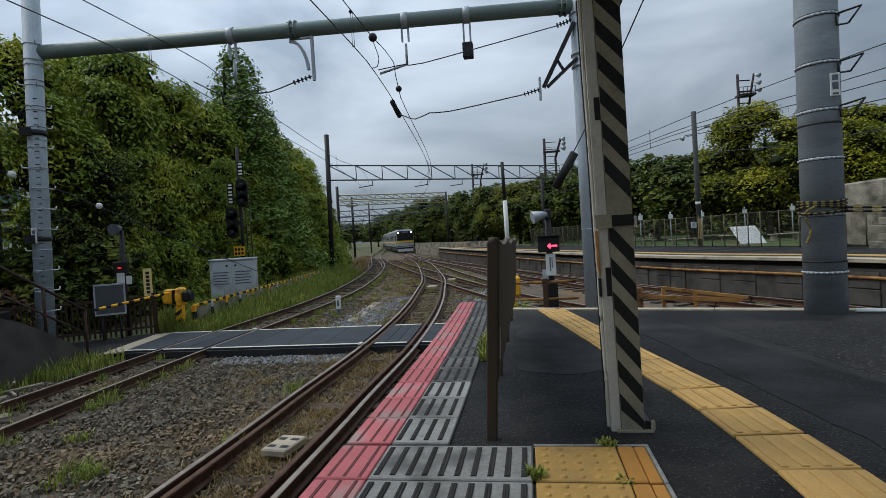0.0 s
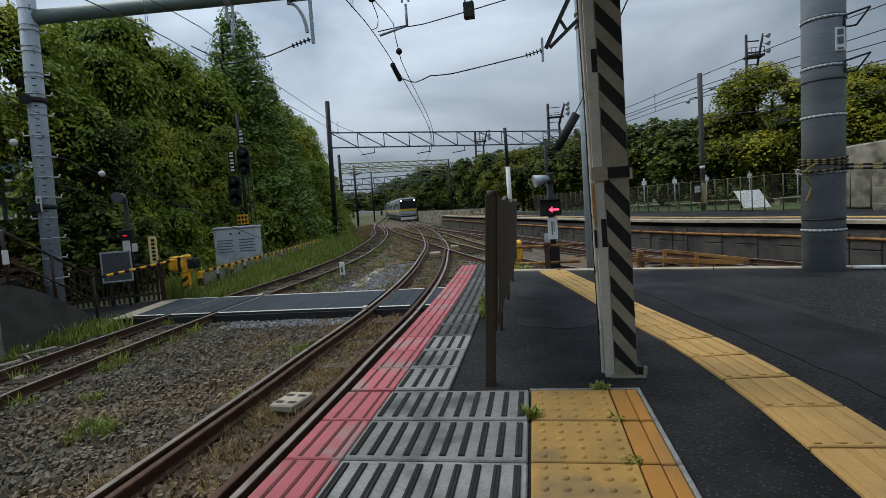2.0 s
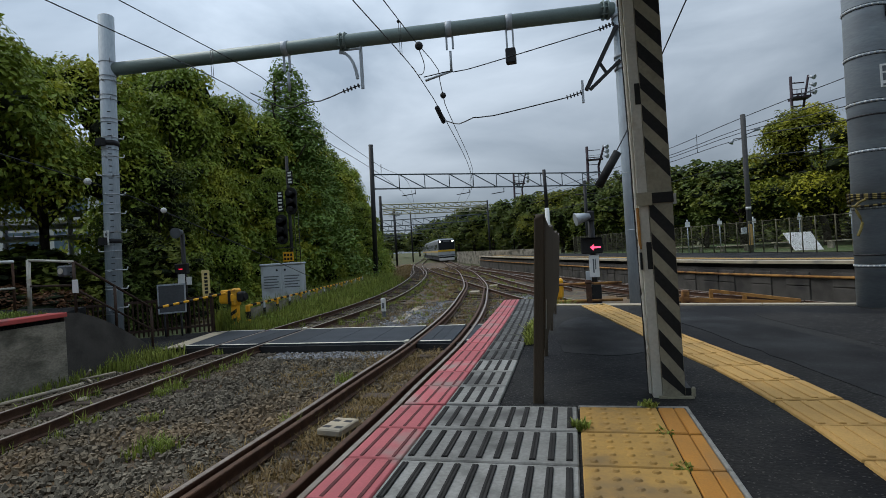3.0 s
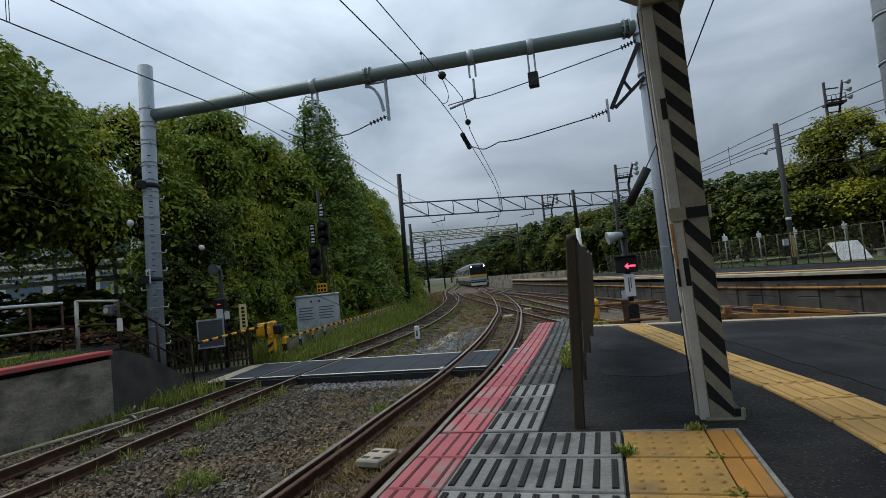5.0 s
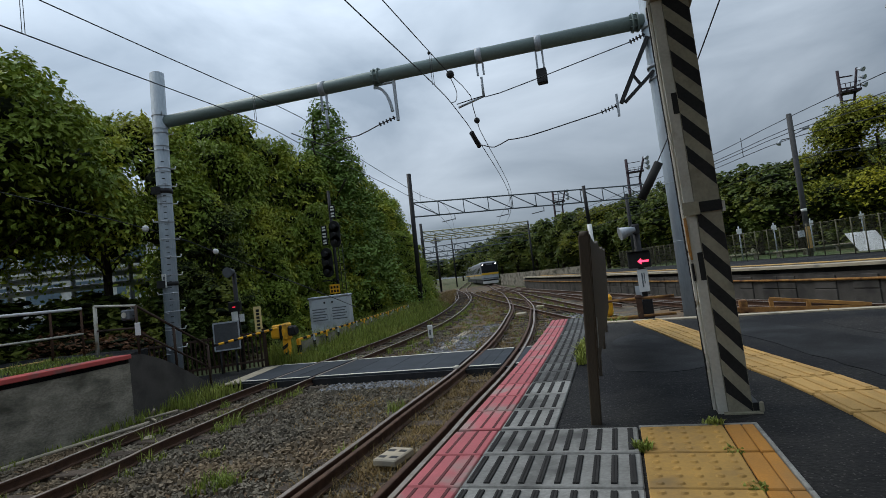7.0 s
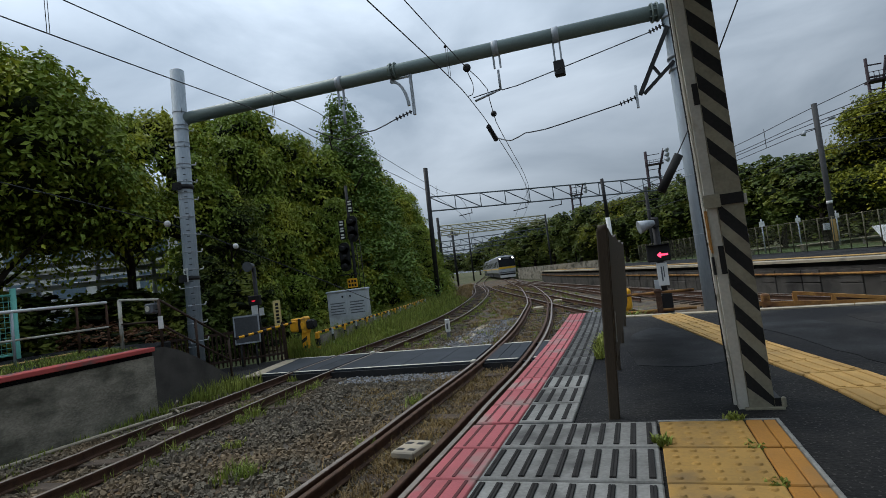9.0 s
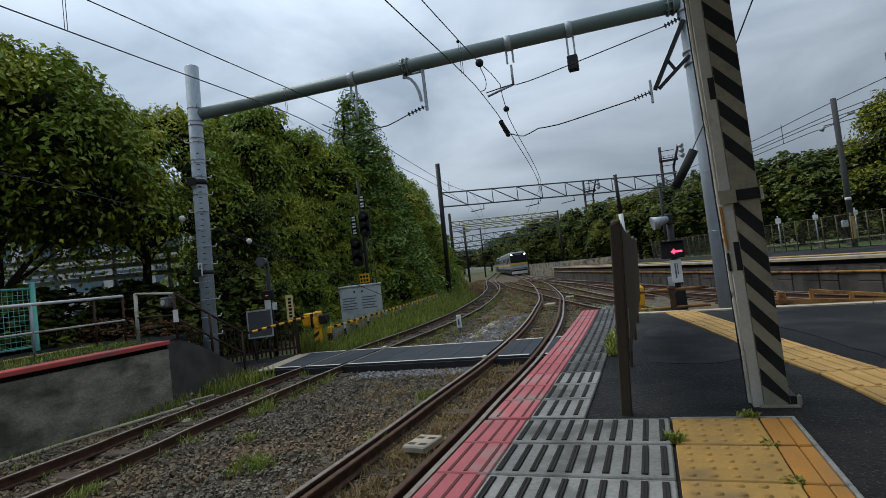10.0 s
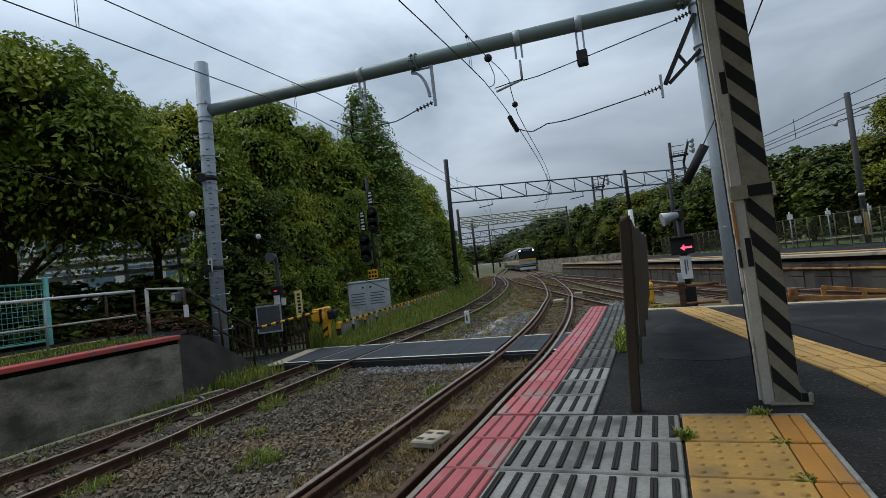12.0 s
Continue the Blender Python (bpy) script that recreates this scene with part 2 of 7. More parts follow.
M_WIRE = mat("wire", (0.035, 0.037, 0.04), (0.05, 0.05, 0.052), rough=0.5, metal=0.5, bump=0)
M_BLACK = mat("black_paint", (0.012, 0.012, 0.012), (0.022, 0.021, 0.020), rough=0.7, scale=6, fine=60, bump=0.15)
M_CREAM = mat("stained_cream_paint", (0.30, 0.275, 0.20), (0.22, 0.20, 0.145), rough=0.75, scale=7, fine=60, bump=0.15, stain=(0.15, 0.13, 0.095), stain_scale=3)
M_OFFWHITE = mat("off_white_steel", (0.52, 0.50, 0.43), (0.42, 0.40, 0.34), rough=0.7, scale=7, fine=60, bump=0.15, stain=(0.24, 0.17, 0.10), stain_scale=3, stain_at=(0.58, 0.7))
M_BOARD = mat("dark_brown_board", (0.070, 0.052, 0.034), (0.040, 0.030, 0.020), rough=0.7, scale=3, fine=40, bump=0.3, depth=0.006, stretch=(6, 6, 0.6))
M_WOOD_BOARD = mat("brown_steel_paint", (0.055, 0.032, 0.022), (0.035, 0.022, 0.016), rough=0.7, scale=5, fine=50, bump=0.2)
M_SIGNAL_YELLOW = mat("signal_yellow", (0.85, 0.42, 0.02), (0.66, 0.32, 0.025), rough=0.5, scale=5, fine=60, bump=0.1, stain=(0.25, 0.14, 0.05), stain_scale=3, stain_at=(0.6, 0.75))
M_RUST_YELLOW = mat("rusty_yellow_pipe", (0.42, 0.22, 0.06), (0.22, 0.10, 0.035), rough=0.75, scale=5, fine=50, bump=0.2, stain=(0.09, 0.04, 0.022), stain_scale=2.4, stain_at=(0.5, 0.65))
M_WHITE = mat("white_paint", (0.70, 0.70, 0.68), (0.58, 0.58, 0.56), rough=0.6, scale=5, fine=60, bump=0.08)
M_BOX_GREY = mat("light_grey_cabinet", (0.46, 0.49, 0.51), (0.38, 0.41, 0.43), rough=0.55, scale=3, fine=40, bump=0.08, stain=(0.30, 0.31, 0.31), stain_scale=2)
M_TEXT_GREY = mat("grey_writing", (0.13, 0.14, 0.15), rough=0.8, bump=0)
M_GRASS = leafy("grass_blade", (0.15, 0.20, 0.035), (0.25, 0.27, 0.06), per=0.5)
M_DRY = leafy("dry_grass", (0.26, 0.18, 0.068), (0.16, 0.105, 0.045), per=0.4)
M_SOIL = mat("weedy_soil", (0.085, 0.085, 0.040), (0.055, 0.07, 0.024), rough=0.95, scale=2, fine=30, bump=0.8, depth=0.04, stain=(0.15, 0.11, 0.06), stain_scale=0.5)
M_LAWN = mat("park_lawn", (0.060, 0.090, 0.026), (0.04, 0.065, 0.018), rough=0.95, scale=0.6, fine=9, bump=0.5, depth=0.05, stain=(0.11, 0.10, 0.05), stain_scale=0.2)
M_BARK = mat("bark", (0.055, 0.043, 0.034), (0.03, 0.024, 0.019), rough=0.95, scale=6, fine=40, bump=0.6, depth=0.02, stretch=(1, 1, 0.3))
M_LEAF = leafy("broad_leaf", (0.128, 0.192, 0.024), (0.205, 0.258, 0.032), per=0.22, fresh=(0.33, 0.345, 0.038))
M_LEAF_YELLOW = leafy("fresh_yellow_leaf", (0.18, 0.185, 0.015), (0.115, 0.138, 0.015), per=0.2, fresh=(0.31, 0.29, 0.019))
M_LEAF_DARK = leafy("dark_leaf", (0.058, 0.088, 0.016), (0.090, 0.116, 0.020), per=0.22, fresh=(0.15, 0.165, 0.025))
M_LEAF_CONE = leafy("conifer_leaf", (0.115, 0.19, 0.038), (0.165, 0.24, 0.05), per=0.25)
M_LEAF_BROWN = leafy("withered_leaf", (0.16, 0.075, 0.035), (0.10, 0.05, 0.028), per=0.5)
# near-black colour that stands for the shade inside the crowns
M_SHADE = mat("crown_shade_core", (0.008, 0.013, 0.004), (0.014, 0.02, 0.006), rough=0.95, scale=2, fine=12, bump=0.6, depth=0.1)
M_RED_EDGE = mat("red_edge_paint", (0.50, 0.085, 0.075), (0.40, 0.078, 0.07), rough=0.75, scale=4, fine=60, bump=0.15, stain=(0.2, 0.1, 0.09), stain_scale=3)
M_MINT = mat("mint_green_steel", (0.20, 0.56, 0.47), (0.16, 0.48, 0.40), rough=0.5, scale=4, fine=50, bump=0.05)


# ---- mesh helpers ----
def link(name, bm, material, parent=None, label="", smooth=False):
    me = bpy.data.meshes.new(name)
    bm.normal_update()
    bm.to_mesh(me)
    bm.free()
    for mt in (material if isinstance(material, (list, tuple)) else [material]):
        me.materials.append(mt)
    if smooth:
        for f in me.polygons:
            f.use_smooth = True
    ob = new(name, me)
    if parent is not None:
        ob.parent = parent
    if label:
        tagged(ob, label)
    return ob


def part(name, bm, material, parent, label="", smooth=False):
    return link(name, bm, material, parent, label, smooth)


def thing(name, label, category, group="", at=(0, 0, 0), turn=0.0):
    ob = new(name)
    ob.matrix_basis = pose(*at, 0, 0, turn)
    return tagged(ob, label, category, group)


def box(bm, lo, hi, bevel=0.0):
    v = [bm.verts.new((x, y, z)) for z in (lo[2], hi[2]) for y in (lo[1], hi[1]) for x in (lo[0], hi[0])]
    fs = [bm.faces.new([v[i] for i in q]) for q in ((0, 2, 3, 1), (4, 5, 7, 6), (0, 1, 5, 4), (2, 6, 7, 3), (0, 4, 6, 2), (1, 3, 7, 5))]
    if bevel:
        es = list({e for f in fs for e in f.edges})
        bmesh.ops.bevel(bm, geom=es, offset=bevel, segments=1, affect="EDGES")
    return bm


def slab_box(lo, hi, bevel=0.0):
    return box(bmesh.new(), lo, hi, bevel)


def rod(bm, a, b, r, r2=None, n=10):
    """A capped round bar from a to b."""
    a, b = Vector(a), Vector(b)
    r2 = r if r2 is None else r2
    d = (b - a).normalized()
    u = d.orthogonal().normalized()
    w = d.cross(u)
    ring = []
    for c, q in ((a, r), (b, r2)):
        ring.append([bm.verts.new(c + q * (math.cos(k * math.tau / n) * u + math.sin(k * math.tau / n) * w)) for k in range(n)])
    for k in range(n):
        f = bm.faces.new((ring[0][k], ring[0][(k + 1) % n], ring[1][(k + 1) % n], ring[1][k]))
        f.smooth = True
    bm.faces.new(ring[0][::-1])
    bm.faces.new(ring[1])
    return bm


def rods(pairs, r, n=8):
    bm = bmesh.new()
    for a, b in pairs:
        rod(bm, a, b, r, n=n)
    return bm


def strip(bm, a, b, w, h, up=(0, 0, 1)):
    """A straight bar of width w and height h between a and b (its middle line)."""
    a, b = Vector(a), Vector(b)
    d = (b - a).normalized()
    s = d.cross(Vector(up)).normalized()
    t = s.cross(d).normalized()
    vs = [bm.verts.new(c + s * i * w / 2 + t * j * h / 2) for c in (a, b) for i, j in ((-1, -1), (1, -1), (1, 1), (-1, 1))]
    for q in ((0, 3, 2, 1), (4, 5, 6, 7), (0, 1, 5, 4), (1, 2, 6, 5), (2, 3, 7, 6), (3, 0, 4, 7)):
        bm.faces.new([vs[i] for i in q])
    return bm


def sweep(bm, path, profile, up=(0, 0, 1)):
    """A closed profile [(across, height)] swept along a path."""
    pts = [Vector(p) for p in path]
    rings = []
    for i, p in enumerate(pts):
        d = (pts[min(i + 1, len(pts) - 1)] - pts[max(i - 1, 0)]).normalized()
        s = d.cross(Vector(up)).normalized()
        t = s.cross(d).normalized()
        rings.append([bm.verts.new(p + s * x + t * z) for x, z in profile])
    k = len(profile)
    for r0, r1 in zip(rings, rings[1:]):
        for i in range(k):
            bm.faces.new((r0[i], r0[(i + 1) % k], r1[(i + 1) % k], r1[i]))
    bm.faces.new(rings[0][::-1])
    bm.faces.new(rings[-1])
    return bm


def circle(r, n=8):
    return [(r * math.cos(i * math.tau / n), r * math.sin(i * math.tau / n)) for i in range(n)]


def prism(outline, z0, z1):
    bm = bmesh.new()
    lo = [bm.verts.new((x, y, z0)) for x, y in outline]
    hi = [bm.verts.new((x, y, z1)) for x, y in outline]
    bm.faces.new(hi)
    bm.faces.new(lo[::-1])
    for i in range(len(lo)):
        j = (i + 1) % len(lo)
        bm.faces.new((lo[i], lo[j], hi[j], hi[i]))
    bmesh.ops.recalc_face_normals(bm, faces=bm.faces)
    return bm


def curve(points, step=0.6):
    """A smooth line through points (Catmull-Rom), about every step metres."""
    p = [Vector((*q, 0)) if len(q) == 2 else Vector(q) for q in points]
    p = [2 * p[0] - p[1], *p, 2 * p[-1] - p[-2]]
    out = []
    for i in range(1, len(p) - 2):
        n = max(2, int((p[i + 1] - p[i]).length / step))
        for k in range(n):
            t = k / n
            out.append(0.5 * (2 * p[i] + (p[i + 1] - p[i - 1]) * t + (2 * p[i - 1] - 5 * p[i] + 4 * p[i + 1] - p[i + 2]) * t * t + (3 * p[i] - p[i - 1] - 3 * p[i + 1] + p[i + 2]) * t ** 3))
    out.append(p[-2])
    return out


def offset(line, d):
    """The line moved sideways by d metres to its right."""
    out = []
    for i, p in enumerate(line):
        t = (line[min(i + 1, len(line) - 1)] - line[max(i - 1, 0)]).normalized()
        out.append(p + Vector((t.y, -t.x, 0)) * d)
    return out


def mesh_stuff(name, verts, faces, material, label="", category="", kind="stuff", smooth=False):
    me = bpy.data.meshes.new(name)
    me.from_pydata(verts, [], faces)
    me.materials.append(material)
    if smooth:
        me.shade_smooth()
    ob = new(name, me)
    return tagged(ob, label, category, kind=kind)


# ---- plan ----
PLAT = 0.92            # platform top above the rail heads
BED = -0.20            # ballast top
rng = random.Random(7)
TRACK_RIGHT = curve([(-2.68, -14), (-2.70, 0.8), (-2.74, 4.0), (-2.80, 7.5), (-3.15, 12.0), (-3.85, 17.3), (-5.15, 25.0), (-8.75, 40.5), (-12.4, 53.5), (-17.9, 74), (-24.6, 99), (-35.5, 140), (-53, 205)])
TRACK_LEFT = curve([(-6.8, -14), (-6.95, 0.3), (-7.15, 3.0), (-7.35, 7.0), (-7.45, 11.0), (-7.6, 15.5), (-8.35, 21.5), (-10.3, 31.0), (-13.4, 43.0), (-17.4, 56), (-22.6, 74), (-29.0, 99), (-39.8, 140), (-57, 205)])
WALL_FAR = curve([(19.5, -16), (13.8, -3.0), (7.9, 10.6), (4.3, 17.2), (-1.1, 31.0), (-6.0, 44), (-10, 56)], 1.5)   # edge of the platform across
TRACK_SIDE = offset(WALL_FAR, -1.7)
TRACK_MIDDLE = offset(WALL_FAR, -5.6)

# ---- ground ----
bm = bmesh.new()
ring = [bm.verts.new((x, y, BED - 0.06)) for x, y in ((-900, -500), (900, -500), (900, 1500), (-900, 1500))]
bm.faces.new(ring)
tagged(link("ground", bm, M_SOIL), "weedy brown soil beside the railway", "ground", kind="structure")


def sheet(name, outline, z, material, label, cut=0.5, rough=0.03, seed=1):
    """A slightly uneven sheet over an outline."""
    xs, ys = [p[0] for p in outline], [p[1] for p in outline]
    bm = bmesh.new()
    bm.faces.new([bm.verts.new((x, y, z)) for x, y in outline])
    for axis, lo, hi in ((0, min(xs), max(xs)), (1, min(ys), max(ys))):
        k = lo + cut
        while k < hi:
            co = (k, 0, 0) if axis == 0 else (0, k, 0)
            no = (1, 0, 0) if axis == 0 else (0, 1, 0)
            bmesh.ops.bisect_plane(bm, geom=bm.verts[:] + bm.edges[:] + bm.faces[:], plane_co=co, plane_no=no)
            k += cut
    for v in bm.verts:
        v.co.z += rough * noise.noise(Vector((v.co.x * 0.9, v.co.y * 0.9, seed))) + rough * 0.6 * noise.noise(Vector((v.co.x * 3, v.co.y * 3, seed)))
    return tagged(link(name, bm, material, smooth=True), label, "ground", kind="structure")


sheet("ballast_bed", [(-9.2, -14), (6.5, -14), (12, -14), (9, 6), (4.2, 15), (-3, 32), (-10, 52), (-20, 86), (-34, 86), (-20, 56), (-14.5, 42), (-11.6, 30), (-9.6, 20), (-9.0, 10)], BED, M_BALLAST_BED, "brown and grey track ballast with dry weeds", cut=0.9, rough=0.05)

# ---- tracks ----
RAIL = [(-0.055, -0.14), (0.055, -0.14), (0.055, -0.125), (0.012, -0.11), (0.012, -0.035), (0.034, -0.028), (0.034, -0.002), (-0.034, -0.002), (-0.034, -0.028), (-0.012, -0.035), (-0.012, -0.11), (-0.055, -0.125)]
HEAD = [(-0.028, -0.004), (0.028, -0.004), (0.026, 0.002), (-0.026, 0.002)]


def build_track(line, label, start=0.0, end=400.0, guard=(), sleepers=True):
    track = thing("railway_track", label, "track")
    line = [p for p in line if start <= p.y <= end]
    for side in (-0.5335 - 0.03, 0.5335 + 0.03):
        path = offset(line, side)
        rail = part("rail", sweep(bmesh.new(), path, RAIL), M_RUST, track)
        part("rail_head", sweep(bmesh.new(), path, HEAD), M_RAIL_TOP, rail, "worn running surface")
    if guard:
        near = [p for p in line if guard[0] <= p.y <= guard[1]]
        for side in (-0.41, 0.41):
            path = offset(near, side)
            rail = part("guard_rail", sweep(bmesh.new(), path, RAIL), M_RUST, track, "rusty inner guard rail")
            part("rail_head", sweep(bmesh.new(), path, HEAD), M_RUST, rail)
    if sleepers:
        me = None
        run = 0.0
        for a, b in zip(line, line[1:]):
            run += (b - a).length
            if run < 0.62 or a.y > 60:
                continue
            run = 0.0
            t = (b - a).normalized()
            if me is None:
                ob = part("sleeper", slab_box((-1.03, -0.11, -0.15), (1.03, 0.11, 0.0), 0.012), M_SLEEPER, track)
                me = ob.data
            else:
                ob = new("sleeper", me)
                ob.parent = track
            ob.matrix_basis = Matrix.Translation((a.x, a.y, BED + 0.045 + rng.uniform(-0.015, 0.012))) @ Matrix.Rotation(math.atan2(t.y, t.x) - math.pi / 2 + rng.uniform(-0.02, 0.02), 4, "Z")
    return track


fine_right = curve([(p.x, p.y) for p in TRACK_RIGHT], 0.31)
fine_left = curve([(p.x, p.y) for p in TRACK_LEFT], 0.31)
build_track(fine_right, "rusty narrow-gauge track with inner guard rails", -14, 205, guard=(-14, 30))
build_track(fine_left, "rusty narrow-gauge track in weedy ballast", -14, 205)
build_track(curve([(p.x, p.y) for p in TRACK_SIDE], 0.31), "rusty siding track below the opposite platform", -16, 60)
build_track(curve([(p.x, p.y) for p in TRACK_MIDDLE], 0.31), "rusty track branching off between the platforms", -16, 60)
# connecting turnout in the yard
build_track(curve([(-0.6, 19.0), (-1.5, 21.6), (-3.4, 27.5), (-6.0, 36.0), (-9.2, 45.0), (-13.2, 56.5), (-17.9, 74)], 0.31), "rusty turnout track joining the yard lines", 15, 74, sleepers=False)
build_track(curve([(-12.2, 38), (-14.6, 46), (-18.6, 58), (-24.4, 74)], 0.31), "rusty turnout track beside the bushes", 20, 74, sleepers=False)
build_track(curve([(5.2, 12.0), (2.2, 18.5), (-2.0, 29), (-7.4, 42), (-12.6, 56), (-21, 84)], 0.31), "rusty yard track crossing the points", 5, 84, sleepers=False)

# ---- main platform ----
OUT = [(-0.98, -14), (-0.98, 2.0), (-1.02, 4.0), (-1.10, 6.1), (-0.40, 6.05), (-0.32, 5.15), (2.3, 4.42), (5.0, 3.62), (9.6, 2.2), (12.6, -4.0), (16.5, -14)]
platform = tagged(link("platform_floor", prism(OUT, BED - 0.05, PLAT - 0.006), M_ASPHALT), "dark patched asphalt station platform", "platform", kind="structure")
wall = tagged(link("platform_wall", prism([(-1.0, -14), (-1.0, 2.0), (-1.04, 4.0), (-1.12, 6.12), (-0.40, 6.07), (-0.40, 6.0), (-1.05, 6.03), (-0.985, 3.9), (-0.95, 2.0), (-0.95, -14)], BED - 0.05, PLAT - 0.12), M_DARK_CONCRETE), "sooty concrete face of the station platform", "platform wall", kind="structure")

# ---- platform across ----
far_back = offset(WALL_FAR, 5.2)
outline = [(p.x, p.y) for p in WALL_FAR] + [(p.x, p.y) for p in reversed(far_back)]
tagged(link("platform_across", prism(outline, BED - 0.05, PLAT + 0.0), M_ASPHALT), "asphalt platform on the far side of the tracks", "platform", kind="structure")
face = tagged(link("platform_across_wall", sweep(bmesh.new(), [(p.x, p.y, 0.30) for p in offset(WALL_FAR, -0.03)], [(-0.05, -0.5), (0.02, -0.5), (0.02, 0.42), (-0.05, 0.42)]), M_DARK_CONCRETE), "stained dark concrete block wall of the far platform", "platform wall", kind="structure")
tagged(link("platform_across_coping", sweep(bmesh.new(), [(p.x, p.y, PLAT) for p in offset(WALL_FAR, 0.06)], [(-0.26, -0.05), (0.26, -0.05), (0.26, 0.03), (-0.26, 0.03)]), M_COPING), "pale worn coping along the far platform", "coping", kind="structure")
tagged(link("platform_across_line", sweep(bmesh.new(), [(p.x, p.y, PLAT + 0.012) for p in offset(WALL_FAR, 1.2)], [(-0.2, -0.01), (0.2, -0.01), (0.2, 0.01), (-0.2, 0.01)]), M_PALE_YELLOW), "yellow tactile line on the far platform", "line", kind="structure")

# ---- left platform ----
LX, LZ = -9.38, 1.10
tagged(link("platform_left_floor", prism([(LX - 0.02, -14), (LX - 0.02, 4.9), (LX - 1.0, 6.35), (LX - 4.8, 6.4), (LX - 4.8, -14)], BED - 0.05, LZ - 0.012), M_ASPHALT), "grassy asphalt platform on the other side", "platform", kind="structure")
tagged(link("platform_left_wall", slab_box((LX - 0.03, -14, BED - 0.05), (LX + 0.06, 4.95, LZ - 0.16), 0.01), M_CONCRETE), "stained grey concrete platform face", "platform wall", kind="structure")
tagged(link("platform_left_edge", slab_box((LX - 0.30, -14, LZ - 0.075), (LX + 0.12, 4.95, LZ + 0.012), 0.012), M_RED_EDGE), "faded red painted platform edge", "platform edge", kind="structure")

# ---- park behind ----
bm = bmesh.new()
rows = [(0.0, PLAT + 0.02), (4, 0.74), (14, 0.62), (40, 0.62), (160, 0.9)]
lines = [offset(WALL_FAR, 5.2 + d) for d, _ in rows]
grid = [[bm.verts.new((p.x, p.y, z)) for p in ln] for ln, (_, z) in zip(lines, rows)]
for g0, g1 in zip(grid, grid[1:]):
    for i in range(len(g0) - 1):
        bm.faces.new((g0[i], g0[i + 1], g1[i + 1], g1[i]))
bmesh.ops.recalc_face_normals(bm, faces=bm.faces)
tagged(link("park_lawn", bm, M_LAWN, smooth=True), "mown green park lawn behind the fence", "lawn", kind="structure")


# ---- trees ----
def leaf_cloud(blobs, count, size, seed, spray=16, spread=0.24):
    """Leaves as bent blades in flat drooping sprays on the outer parts of lumpy blobs [(x, y, z, rx, ry, rz)]."""
    r = np.random.RandomState(seed)
    vol = np.array([b[3] * b[4] + b[4] * b[5] + b[3] * b[5] for b in blobs])
    n = count // spray
    count = n * spray
    b = np.array(blobs)[r.choice(len(blobs), n, p=vol / vol.sum())]
    out = b[:, :3] * np.array([1, 1, 0]); out /= np.linalg.norm(out, axis=1)[:, None] + 0.3
    d = r.normal(size=(n, 3)); d /= np.linalg.norm(d, axis=1)[:, None]
    d += 0.32 * out + np.array([0, 0, 0.85]); d /= np.linalg.norm(d, axis=1)[:, None]
    rad = 1.0 - 0.25 * r.rand(n) ** 1.5 + 0.07 * r.normal(size=n)
    c = np.repeat(b[:, :3] + d * b[:, 3:] * rad[:, None], spray, 0)
    d = np.repeat(d, spray, 0)
    wide = np.repeat(spread * (0.6 + 0.8 * r.rand(n)), spray)[:, None]
    o = r.normal(size=(count, 3)) * np.array([1, 1, 0.28]) * wide
    o[:, 2] -= 0.9 * (o[:, 0] ** 2 + o[:, 1] ** 2) / wide[:, 0]
    c = c + o
    nrm = 0.55 * d + 0.42 * r.normal(size=(count, 3)) + np.array([0, 0, 0.75]) + 0.8 * o * np.array([1, 1, 0]) / wide
    nrm /= np.linalg.norm(nrm, axis=1)[:, None]
    u = np.cross(nrm, r.normal(size=(count, 3))); u /= np.linalg.norm(u, axis=1)[:, None]
    v = np.cross(nrm, u)
    s = (size * (0.6 + 0.8 * r.rand(count)))[:, None]
    tip = c + u * s - nrm * s * 0.3
    base = c - u * s
    m1, m2 = c + v * s * 0.5, c - v * s * 0.5
    verts = np.stack([base, m1, tip, m2], 1).reshape(-1, 3)
    faces = [(4 * i, 4 * i + 1, 4 * i + 2, 4 * i + 3) for i in range(count)]
    return verts.tolist(), faces


